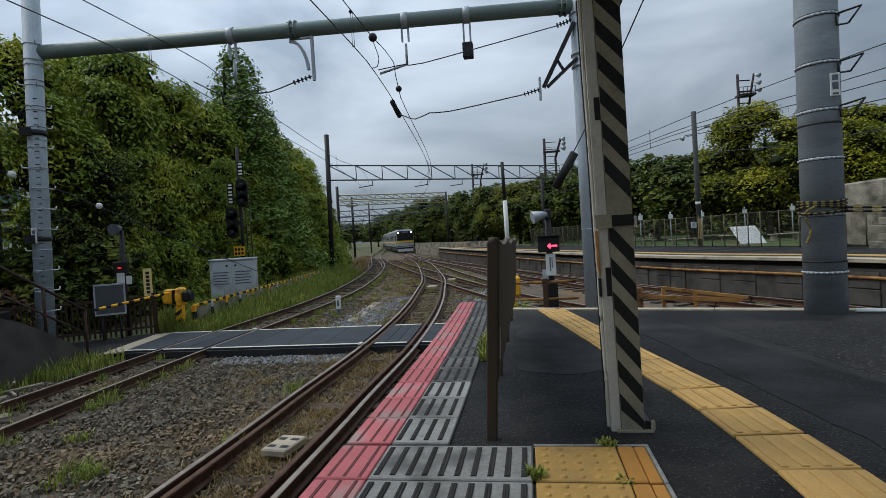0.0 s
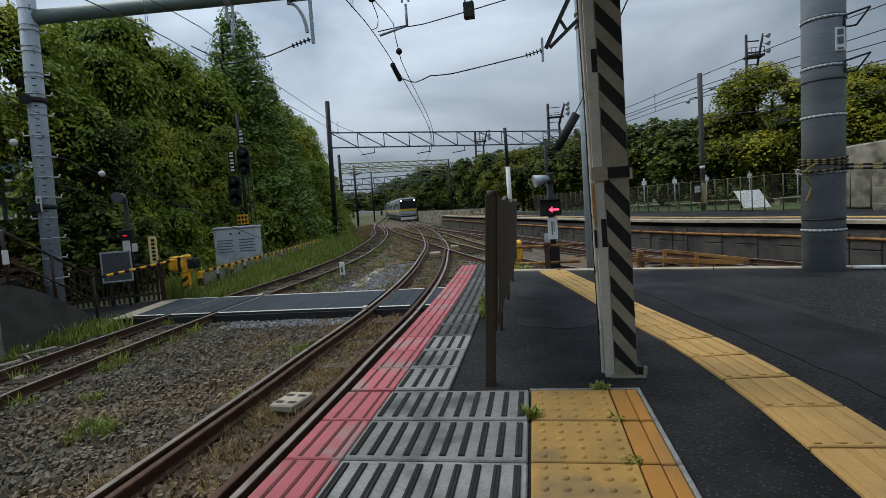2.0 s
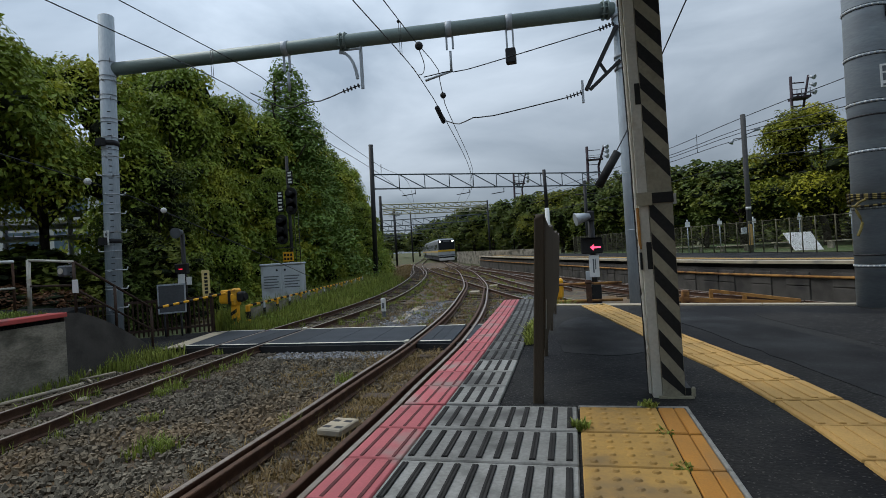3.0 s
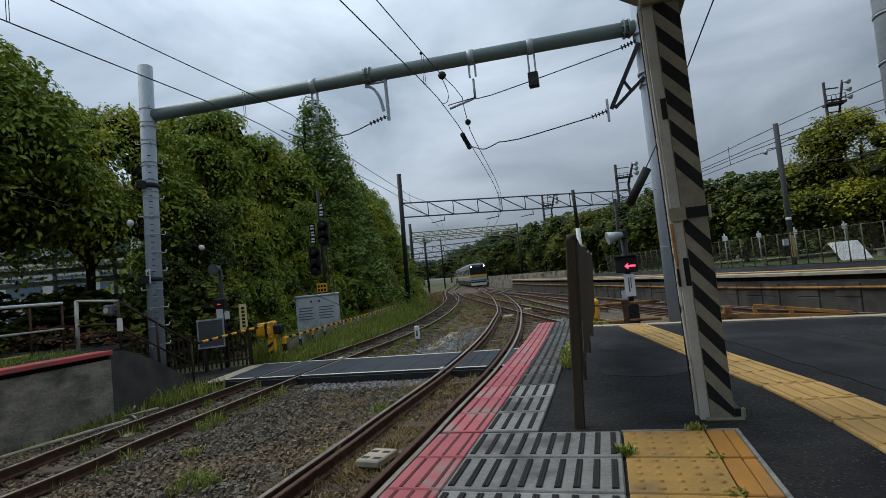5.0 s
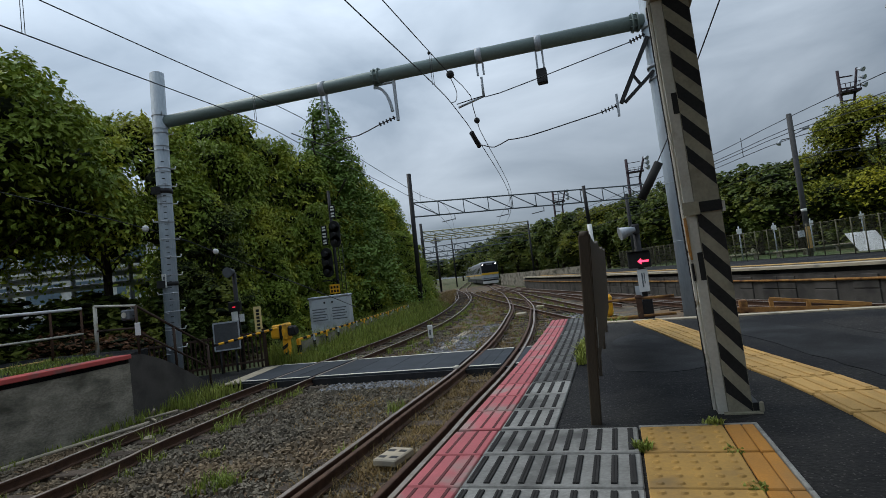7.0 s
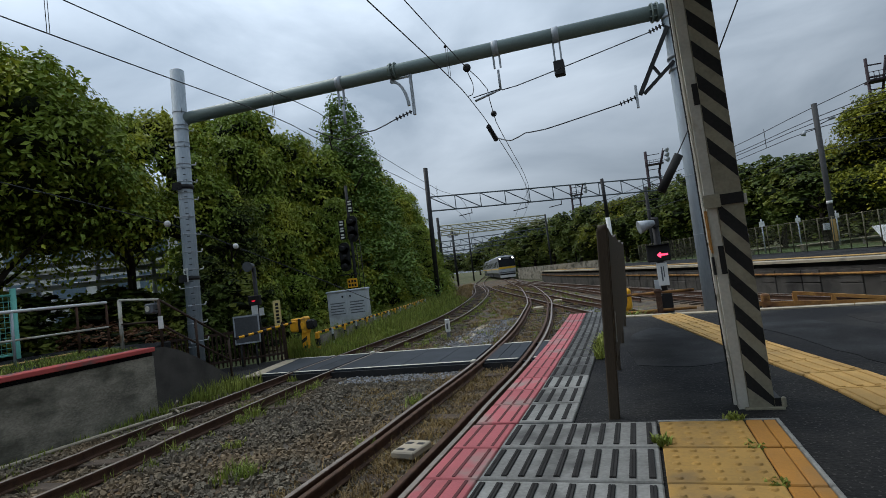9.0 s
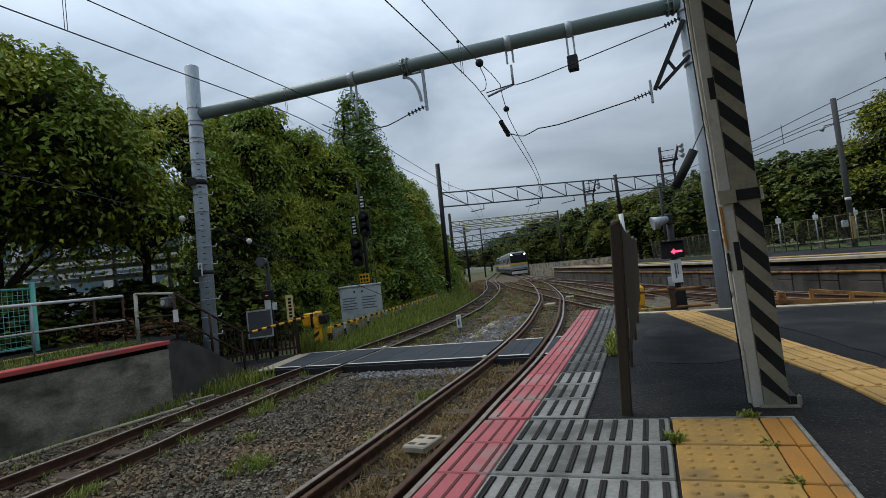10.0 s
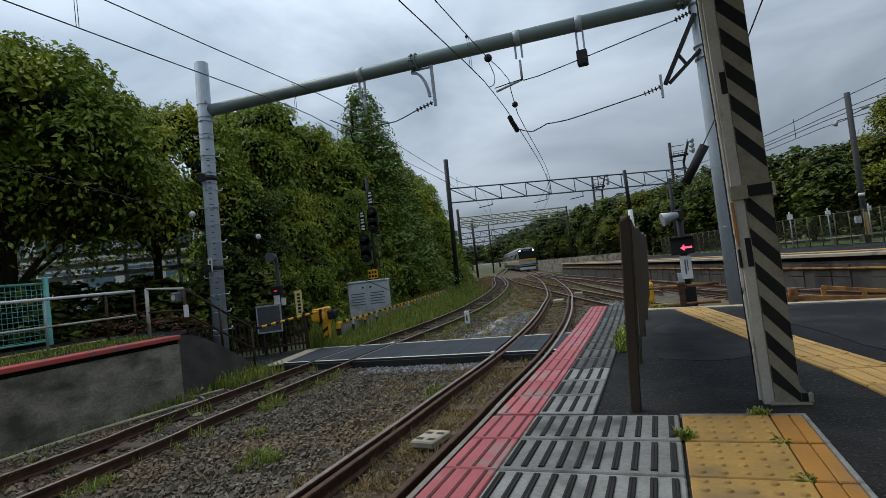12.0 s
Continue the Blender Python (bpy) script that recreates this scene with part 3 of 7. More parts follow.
def blobs_for(kind, seed):
    r = random.Random(seed)
    out = []
    if kind == "cone":
        for k in range(60):
            z = 1.5 + 11.5 * (k / 60) ** 0.9
            w = 2.6 * (1 - z / 13.6) + 0.25
            a = k * 2.4
            out.append((math.cos(a) * w * 0.72, math.sin(a) * w * 0.72, z, w * 0.5 + 0.15, w * 0.5 + 0.15, 0.55))
        return out
    if kind == "round":
        for k in range(54):
            a, q, z = r.uniform(0, math.tau), r.random() ** 0.25, r.random()
            w = 3.5 * math.sqrt(max(0.05, 1 - (1.55 * (z - 0.40)) ** 2))
            s = r.uniform(0.7, 1.35)
            if k % 7 == 0:
                q, s = q * 1.16, s * 0.6
            out.append((math.cos(a) * w * q, math.sin(a) * w * q, 3.2 + 5.6 * z, s * 0.98, s * 0.98, s * 0.66))
        return out
    if kind == "tall":           # crown high on a bare trunk
        for k in range(56):
            a, q, z = k * 2.4 + r.uniform(-0.5, 0.5), r.random() ** 0.3, r.random()
            w = 3.7 * math.sqrt(max(0.05, 1 - (1.5 * (z - 0.38)) ** 2))
            s = r.uniform(0.7, 1.45)
            if k % 6 == 0:
                q, s = q * 1.18, s * 0.6
            out.append((math.cos(a) * w * q, math.sin(a) * w * q, 4.9 + 4.1 * z, s * 0.98, s * 0.98, s * 0.58))
        return out
    for k in range(38):          # bushy, leaves down to the ground
        a, q, z = k * 2.4 + r.uniform(-0.4, 0.4), r.uniform(0.78, 1.05), (k + 0.5) / 38
        w = 3.0 * (1.0 - 0.72 * z)
        s = r.uniform(0.75, 1.5)
        if k % 5 == 0:
            q, s = q * 1.2, s * 0.6
        out.append((math.cos(a) * w * q, math.sin(a) * w * q, 0.4 + 8.5 * z + r.uniform(-0.4, 0.4), s * 0.95, s * 0.95, s * 0.46))
    return out


def trunk_mesh(height, r0, seed, limbs=7):
    r = random.Random(seed)
    bm = bmesh.new()
    p = Vector((0, 0, -0.3))
    pts = [p]
    for k in range(6):
        p = p + Vector((r.uniform(-0.18, 0.18), r.uniform(-0.18, 0.18), height / 6))
        pts.append(p)
    for k, (a, b) in enumerate(zip(pts, pts[1:])):
        rod(bm, a, b, r0 * (1 - k / 7.5), r0 * (1 - (k + 1) / 7.5), n=8)
    for k in range(limbs):
        a = pts[2 + k % 4]
        ang = k * 2.4 + r.uniform(-0.4, 0.4)
        m = a + Vector((math.cos(ang) * 0.9, math.sin(ang) * 0.9, 1.0))
        e = m + Vector((math.cos(ang) * 1.1, math.sin(ang) * 1.1, 0.9))
        rod(bm, a, m, r0 * 0.42, r0 * 0.28, n=6)
        rod(bm, m, e, r0 * 0.28, r0 * 0.10, n=6)
    return bm


def make_tree(kind, seed, count, size, material, label, category="tree", name="broadleaf_tree"):
    tree = thing(name, label, category, {"shrub": "low shrubs", "withered_shrub": "withered shrubs"}.get(name, "park trees" if "park" in label else "trees beside the line"))
    part("trunk", trunk_mesh({"cone": 12.6, "round": 7.6}.get(kind, 7.6), {"cone": 0.2, "round": 0.22, "tall": 0.26}.get(kind, 0.17), seed), M_BARK, tree)
    bl = blobs_for(kind, seed)
    vs, fs = leaf_cloud(bl, count, size, seed)
    me = bpy.data.meshes.new("crown")
    me.from_pydata(vs, [], fs)
    me.materials.append(material)
    crown = new("crown", me)
    crown.parent = tree
    # dark lumps under each leaf clump: shade between clumps put in as shape and colour
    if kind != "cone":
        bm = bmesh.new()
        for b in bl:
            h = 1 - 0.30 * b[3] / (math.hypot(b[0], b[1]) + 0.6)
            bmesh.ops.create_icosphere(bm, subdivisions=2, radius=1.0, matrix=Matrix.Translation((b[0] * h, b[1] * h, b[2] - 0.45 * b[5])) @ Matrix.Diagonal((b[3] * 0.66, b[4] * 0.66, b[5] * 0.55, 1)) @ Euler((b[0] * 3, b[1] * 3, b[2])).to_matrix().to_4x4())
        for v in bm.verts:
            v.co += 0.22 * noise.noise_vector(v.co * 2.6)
        part("crown_shade_core", bm, M_SHADE, tree)
    return tree


def plant(proto, x, y, z, s, turn, sz=None, label=""):
    ps = proto.scale
    ob = copy_thing(proto, Matrix.Translation((x, y, z)) @ Matrix.Rotation(turn, 4, "Z") @ Matrix.Diagonal((s / ps.x, s / ps.y, (sz or s) / ps.z, 1)))
    return tagged(ob, label)


def place(proto, x, y, z, s, turn, sz=None, label=""):
    proto.matrix_basis = Matrix.Translation((x, y, z)) @ Matrix.Rotation(turn, 4, "Z") @ Matrix.Diagonal((s, s, sz or s, 1))
    return tagged(proto, label)


tr = random.Random(3)
BUSH = "dense dark green broadleaf tree leafy to the ground"
bushy = [make_tree("bush", 11 + k, 30000, 0.094, M_LEAF, BUSH) for k in range(3)]
# understory shade is put into the darker leaf colour of these trees
bush_dark = make_tree("bush", 21, 16000, 0.085, M_LEAF_DARK, "broadleaf tree behind the bushes, leaves coloured dark as if in shade")
# hedge of trees along the left line: x, y, scale, height scale
HEDGE = [(-16.9, 17.0, 0.92, 1.10), (-17.2, 19.6, 1.0, 1.12), (-17.8, 24.2, 1.05, 1.15), (-18.0, 28.8, 1.05, 1.15), (-18.8, 33.6, 1.05, 1.15), (-19.9, 39.5, 1.1, 1.12), (-21.9, 46, 1.1, 1.12), (-24.6, 53.5, 1.15, 1.1),
         (-28.2, 62.5, 1.2, 1.1), (-32, 74, 1.2, 1.05), (-38, 88, 1.3, 1.0), (-46, 105, 1.4, 1.0), (-21.8, 21.2, 1.2, 1.34), (-22.6, 24, 1.25, 1.36), (-23.4, 30, 1.2, 1.32), (-25.0, 37, 1.2, 1.3),
         (-15.6, 17.4, 0.62, 0.66), (-15.4, 21.8, 0.62, 0.72), (-15.8, 26.2, 0.65, 0.74), (-16.2, 31.2, 0.68, 0.72), (-16.6, 36.5, 0.7, 0.66), (-18.8, 42.5, 0.75, 0.62), (-20.8, 49, 0.8, 0.6)]
bush_back = make_tree("bush", 15, 15000, 0.135, M_LEAF, BUSH)
for k, (x, y, s, sz) in enumerate(HEDGE):
    back = 7 <= k < 16
    (place if k < 3 or k == 7 else plant)(bush_back if back else bushy[k % 3], x, y, BED - 0.1, s, tr.uniform(0, 6), sz * 1.06)
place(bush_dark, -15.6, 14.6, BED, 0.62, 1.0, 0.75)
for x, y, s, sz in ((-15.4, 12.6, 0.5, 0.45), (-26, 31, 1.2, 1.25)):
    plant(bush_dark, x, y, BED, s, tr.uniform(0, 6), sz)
cone = make_tree("cone", 31, 26000, 0.095, M_LEAF_CONE, "tall pointed light green conifer", name="conifer_tree")
place(cone, -16.9, 27.4, BED, 1.42, 0.4, 1.11)
TALL = "tall leafy tree with bare trunk behind the platform"
tall = [make_tree("tall", 41 + k, 56000, 0.088, M_LEAF, TALL) for k in range(2)]
for k, (x, y, s, sz) in enumerate([(-19.2, 7.4, 1.16, 1.13), (-20.4, 2.6, 1.12, 1.13), (-18.6, -1.0, 1.1, 1.08), (-23.5, 9.5, 1.15, 1.15), (-19.2, 12.6, 0.98, 1.07)]):
    (place if k < 2 else plant)(tall[k % 2], x, y, BED + 0.1, s, tr.uniform(0, 6), sz * (1.04 if k < 2 else 1.0))
YEL = "round tree with fresh yellow-green leaves in the park"
yellow = make_tree("round", 51, 30000, 0.095, M_LEAF_YELLOW, YEL)
place(yellow, 17.0, 38.0, 0.55, 1.2, 0.3, 1.0)
for x, y, s, sz in ((21.5, 36.5, 1.15, 0.93), (26, 35.5, 1.2, 0.88), (-1.0, 62, 1.15, 0.80), (9.0, 50, 1.0, 0.72)):
    plant(yellow, x, y, 0.55, s, tr.uniform(0, 6), sz)
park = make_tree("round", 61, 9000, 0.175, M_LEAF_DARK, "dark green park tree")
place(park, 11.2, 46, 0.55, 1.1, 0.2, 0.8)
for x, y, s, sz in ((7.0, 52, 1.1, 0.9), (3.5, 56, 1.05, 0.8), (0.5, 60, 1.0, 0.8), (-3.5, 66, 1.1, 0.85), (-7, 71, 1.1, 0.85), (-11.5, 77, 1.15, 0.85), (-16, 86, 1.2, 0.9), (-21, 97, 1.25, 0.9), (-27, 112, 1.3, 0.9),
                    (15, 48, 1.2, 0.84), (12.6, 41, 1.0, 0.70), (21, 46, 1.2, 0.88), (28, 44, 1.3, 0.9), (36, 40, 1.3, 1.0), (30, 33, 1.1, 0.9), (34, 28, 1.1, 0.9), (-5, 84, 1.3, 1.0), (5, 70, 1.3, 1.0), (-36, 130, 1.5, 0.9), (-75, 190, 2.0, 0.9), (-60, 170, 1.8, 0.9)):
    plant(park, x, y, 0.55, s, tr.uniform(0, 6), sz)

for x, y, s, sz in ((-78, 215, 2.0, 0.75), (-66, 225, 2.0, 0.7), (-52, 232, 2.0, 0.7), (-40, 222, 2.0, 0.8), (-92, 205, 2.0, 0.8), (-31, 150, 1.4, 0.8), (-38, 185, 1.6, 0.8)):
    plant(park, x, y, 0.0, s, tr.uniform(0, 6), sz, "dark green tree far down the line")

shrub = make_tree("bush", 71, 3000, 0.26, M_LEAF_DARK, "low dark shrub under the park trees", "shrub", "shrub")
place(shrub, 30, 40, 0.55, 1.2, 0.0, 0.5)
for k in range(34):
    u = k / 33
    x, y = 36 - 66 * u, 42 + 72 * u ** 1.25 - 14 * math.sin(math.pi * u) * 0.2
    plant(shrub, x + tr.uniform(-1, 1), y + 10 + tr.uniform(-2, 2), 0.55, 1.2 + 0.3 * u, tr.uniform(0, 6), 0.52 + 0.1 * tr.random())
for x, y, s_, sz_ in ((-17.2, 3.0, 0.55, 0.26), (-17.6, 6.6, 0.6, 0.27), (-16.8, 9.6, 0.55, 0.24), (-17.6, 0.3, 0.6, 0.28), (-15.0, 11.4, 0.42, 0.22), (-14.0, 12.8, 0.42, 0.26), (-18.5, -3, 0.7, 0.3), (-19.2, 9.0, 0.62, 0.27), (-20.2, 12.6, 0.7, 0.28), (-17.6, 11.4, 0.6, 0.25), (-21.0, 6.4, 0.7, 0.3), (-16.2, 13.4, 0.55, 0.3)):
    plant(shrub, x, y, BED, s_, tr.uniform(0, 6), sz_ * 1.3, "low dark shrub behind the other platform")
withered = make_tree("bush", 81, 3000, 0.2, M_LEAF_BROWN, "withered brown shrub behind the railing", "shrub", "withered_shrub")
place(withered, -12.6, 7.2, BED, 0.34, 0.5, 0.17)
plant(withered, -14.6, 7.6, BED, 0.4, 2.0, 0.2)
plant(withered, -13.9, 8.9, BED, 0.36, 3.0, 0.17)

# ---- asphalt repairs ----
def patch(points, material, label, dz=0.002):
    ol = curve([(x, y) for x, y in points] + [points[0]], 0.12)[:-1]
    pts = [(p.x + 0.03 * noise.noise(p * 4), p.y + 0.03 * noise.noise(p * 4 + Vector((7, 0, 0)))) for p in ol]
    tagged(link("asphalt_patch", prism(pts, PLAT - 0.02, PLAT - 0.006 + dz), material), label, "asphalt patch", kind="structure")


patch([(1.70, -1.6), (1.66, -0.3), (1.52, 0.7), (1.36, 1.6), (1.22, 2.5), (1.05, 3.4), (1.35, 3.9), (1.75, 3.0), (2.05, 1.9), (2.3, 0.8), (2.5, -0.4), (2.6, -1.6)], M_PATCH, "smooth dark asphalt repair beside the tactile path", 0.004)
patch([(-0.10, 1.55), (0.30, 1.40), (0.62, 1.65), (0.60, 2.35), (0.40, 3.1), (0.12, 3.7), (-0.12, 3.3), (-0.18, 2.3)], M_PATCH, "smooth dark asphalt hollow between post and boards", 0.003)
patch([(2.7, -1.5), (2.4, 0.9), (2.15, 2.2), (2.0, 3.6), (3.0, 3.3), (4.6, 2.9), (5.6, 0.8), (5.2, -1.5)], M_OLD_PATCH, "coarse worn asphalt with pale stones", 0.002)

# ---- overhead portal ----
def ring_band(bm, c, axis, r, w, n=20):
    rod(bm, Vector(c) - Vector(axis) * w / 2, Vector(c) + Vector(axis) * w / 2, r, n=n)


portal = thing("overhead_line_portal", "grey steel portal of two round poles and a beam", "line portal")
LP0, LP1 = Vector((-10.70, 7.38, BED - 0.1)), Vector((-10.54, 7.50, 7.96))
RP0, RP1 = Vector((1.36, 8.86, BED - 0.1)), Vector((1.36, 8.89, 7.3))
BEAM_L, BEAM_R = Vector((-10.56, 7.55, 6.70)), Vector((1.20, 8.88, 6.77))
lp = part("left_pole", rod(bmesh.new(), LP0, LP1, 0.182, 0.172, 24), M_POLE, portal)
part("pole_cap", rod(bmesh.new(), LP1, LP1 + Vector((0, 0, 0.03)), 0.172, 0.13, 24), M_GALV, lp)
for k in range(14):
    c = LP0.lerp(LP1, 0.15 + 0.055 * k)
    d = Vector((0.57, 0.82, 0)) * (-1 if k % 4 == 3 else 1)
    part("step_bolt", rods([(c + d * 0.16, c + d * 0.29), (c + d * 0.28, c + d * 0.30 + Vector((0, 0, 0.07)))], 0.014, 6), M_WHITE, lp)
    part("joint_ring", rods([(c - Vector((0, 0, 0.012)), c + Vector((0, 0, 0.012)))], 0.186, 24), M_GALV, lp)
for k in range(34):
    c = LP0.lerp(LP1, 0.14 + 0.0175 * k)
    c += Vector((0.70, -0.71, 0)) * 0.176
    part("dark_mark", rods([(c - Vector((0.024 + 0.008 * (k % 3), 0.024, 0)), c + Vector((0.024, 0.024, 0)))], 0.011, 6), M_DARK, lp)
rp = part("right_pole", rod(bmesh.new(), RP0, RP1, 0.205, 0.198, 24), M_POLE, portal)
beam = part("beam", rod(bmesh.new(), BEAM_L, BEAM_R, 0.155, n=20), M_GREEN_BEAM, portal)
for k in (0.0, 0.494, 0.985):
    bm = bmesh.new()
    c = BEAM_L.lerp(BEAM_R, k)
    d = (BEAM_R - BEAM_L).normalized()
    ring_band(bm, c - d * 0.05, d, 0.205, 0.03)
    ring_band(bm, c + d * 0.05, d, 0.205, 0.03)
    for j in range(8):
        a = j * math.tau / 8
        o = Vector((0, math.cos(a) * 0.18, math.sin(a) * 0.18))
        rod(bm, c + o - d * 0.09, c + o + d * 0.09, 0.014, n=6)
    part("flange_joint", bm, M_GREEN_BEAM, beam)
ax = (LP1 - LP0).normalized()
for k, z in enumerate((0.9, 1.55, 2.2, 2.85, 3.5, 4.15, 4.8, 5.45, 6.1, 6.55)):
    bm = bmesh.new()
    ring_band(bm, LP0.lerp(LP1, (z - BED) / 8.2), ax, 0.188, 0.012)
    part("band", bm, M_GALV, lp)
step_mesh = None
for k in range(14):
    z = 1.0 + k * 0.45
    c = LP0.lerp(LP1, (z - BED) / 8.2)
    s = 1 if k % 2 else 0.2
    part("climbing_step", rods([(c + Vector((0.17 * s, -0.1, 0)), c + Vector((0.30 * s + 0.03, -0.26, 0.0))), (c + Vector((0.30 * s + 0.03, -0.26, 0)), c + Vector((0.31 * s + 0.03, -0.26, 0.05)))], 0.011, 6), M_GALV, lp)
for z, w in ((4.95, 0.06), (2.62, 0.05)):
    c = LP0.lerp(LP1, (z - BED) / 8.2)
    part("clamp", box(rods([(c - ax * w, c + ax * w)], 0.20, 18), c + Vector((-0.1, -0.32, -0.09)), c + Vector((0.08, -0.2, 0.09))), M_DARK, lp)
c = LP0.lerp(LP1, (2.70 - BED) / 8.2)
plate = part("number_plate", slab_box(c + Vector((-0.02, -0.235, -0.17)), c + Vector((0.12, -0.222, 0.17)), 0.004), M_WHITE, lp)
part("marking", box(slab_box(c + Vector((0.02, -0.238, 0.03)), c + Vector((0.08, -0.236, 0.11))), c + Vector((0.03, -0.238, -0.12)), c + Vector((0.07, -0.236, -0.02))), M_TEXT_GREY, plate)


def on_beam(x):
    return BEAM_L.lerp(BEAM_R, (x - BEAM_L.x) / (BEAM_R.x - BEAM_L.x))


def drop(x, length, name="hanger"):
    b = on_beam(x)
    bm = bmesh.new()
    ring_band(bm, b, (1, 0.11, 0), 0.172, 0.14)
    for s in (-0.07, 0.07):
        box(bm, b + Vector((s - 0.018, -0.02, -length)), b + Vector((s + 0.018, 0.03, -0.1)))
    return part(name, bm, M_GALV, beam)


drop(-6.12, 0.52)
part("insulator", rods([((-6.12, 8.1, 6.2), (-6.12, 8.1, 5.75))], 0.035, 8), M_GALV, beam)
h = drop(-2.34, 0.45)
part("insulator", rods([((-2.34, 8.5, 6.26), (-2.34, 8.5, 5.8)), ((-2.34, 8.5, 5.82), (-2.9, 8.3, 5.62))], 0.028, 8), M_GALV, beam)
h = drop(-1.02, 0.75)
part("weight_block", slab_box((-1.13, 8.55, 5.85), (-0.91, 8.75, 6.17), 0.015), M_DARK, h)
# curved bracket
b = on_beam(-4.45)
arc = [b + Vector((-0.42 + 0.40 * math.sin(a), 0, -0.22 - 0.75 * (1 - math.cos(a)))) for a in [i * 1.45 / 8 for i in range(9)]]
br = part("curved_bracket", box(sweep(bmesh.new(), arc, [(-0.03, -0.03), (0.03, -0.03), (0.03, 0.03), (-0.03, 0.03)], up=(0, 1, 0)), b + Vector((0.06, -0.03, -1.12)), b + Vector((0.12, 0.03, -0.15))), M_GALV, beam)
part("bracket_bar", rods([(b + Vector((-0.42, 0, -0.18)), b + Vector((0.1, 0, -0.2)))], 0.025, 8), M_GALV, br)


def string_insulator(a, c, parent, n=5):
    a, c = Vector(a), Vector(c)
    bm = rods([(a, c)], 0.012, 6)
    for k in range(n):
        m = a.lerp(c, (k + 0.5) / n)
        ring_band(bm, m, (c - a).normalized(), 0.05, 0.02, 10)
    return part("insulator", bm, M_DARK, parent)


string_insulator((-4.40, 8.2, 5.70), (-4.85, 8.2, 5.60), beam)
part("steady_arm", sweep(bmesh.new(), curve([(-4.85, 8.2, 5.60), (-5.4, 8.2, 5.46), (-5.85, 8.2, 5.47), (-6.3, 8.2, 5.40), (-7.2, 8.2, 5.88)], 0.2), circle(0.014, 6)), M_WIRE, beam)
# cantilever on the right pole
cb = part("cantilever", strip(strip(strip(bmesh.new(), (1.22, 8.72, 6.35), (0.53, 8.72, 5.08), 0.08, 0.12, (0, 1, 0)), (1.25, 8.74, 5.62), (0.61, 8.72, 5.08), 0.06, 0.09, (0, 1, 0)), (0.85, 8.73, 5.60), (0.98, 8.73, 5.36), 0.05, 0.08, (0, 1, 0)), M_DARK, rp)
part("end_bar", slab_box((0.43, 8.70, 4.82), (0.48, 8.78, 5.30), 0.005), M_GALV, cb)
for z, r_, w_ in ((6.6, 0.222, 0.06), (6.35, 0.222, 0.06), (5.75, 0.222, 0.06), (5.5, 0.222, 0.06), (2.1, 0.209, 0.012), (3.3, 0.209, 0.012)):
    bm = bmesh.new()
    ring_band(bm, RP0.lerp(RP1, (z - BED) / 7.5), (RP1 - RP0).normalized(), r_, w_)
    part("clamp_band", bm, M_GALV, rp)
string_insulator((0.45, 8.72, 5.05), (0.09, 8.72, 4.97), cb)
part("steady_arm", sweep(bmesh.new(), curve([(0.09, 8.72, 4.97), (-1.5, 8.7, 4.77), (-1.95, 8.7, 4.78), (-2.3, 8.8, 4.70), (-2.85, 9.6, 5.04)], 0.2), circle(0.013, 6)), M_WIRE, beam)
string_insulator((1.18, 8.72, 6.42), (0.85, 8.70, 6.32), rp)
part("cross_wire", sweep(bmesh.new(), curve([(0.85, 8.70, 6.32), (-1.95, 8.3, 5.74), (-2.3, 8.3, 5.76), (-2.91, 8.2, 5.67)], 0.2), circle(0.011, 6)), M_WIRE, beam)


def wire(points, r, name="overhead_wire", label="thin dark overhead wire along the track", sag=0.0):
    w = tagged(link(name, sweep(bmesh.new(), curve(points, 1.2), circle(r, 6)), M_WIRE), label, "wire", "overhead wires")
    return w


CONTACT_R = [(-2.75, -14, 5.42), (-2.75, 3.0, 5.42), (-2.75, 6.1, 5.42), (-2.80, 7.6, 5.40), (-2.82, 9.79, 5.06), (-3.7, 17.5, 5.02), (-5.2, 26, 5.12), (-8.2, 38, 5.15), (-12.8, 55, 5.2), (-20.6, 84, 5.2), (-35.5, 140, 5.2)]
MESS_R = [(-2.75, -14, 6.10), (-2.75, 4.6, 6.03), (-2.75, 7.3, 6.03), (-2.75, 8.99, 6.06), (-2.8, 9.7, 5.45), (-3.65, 17.5, 5.30), (-5.15, 26, 5.8), (-8.2, 38, 6.2), (-12.8, 55, 5.7), (-20.6, 84, 6.2), (-35.5, 140, 6.0)]
CONTACT_L = [(-7.25, -14, 5.9), (-7.3, 1.0, 5.89), (-7.3, 6.9, 5.9), (-7.3, 8.7, 5.74), (-8.1, 19, 5.45), (-10.6, 32, 5.3), (-17, 55, 5.2), (-25.2, 84, 5.2)]
MESS_L = [(-7.25, -14, 6.6), (-7.3, 2.5, 6.5), (-7.3, 8.85, 6.48), (-7.55, 11.64, 6.22), (-8.4, 20, 5.95), (-10.6, 32, 6.5), (-17, 55, 5.8), (-25.2, 84, 6.2)]
wire(CONTACT_R, 0.0095)
wire(MESS_R, 0.0095)
wire(CONTACT_L, 0.0095)
wire(MESS_L, 0.0095)
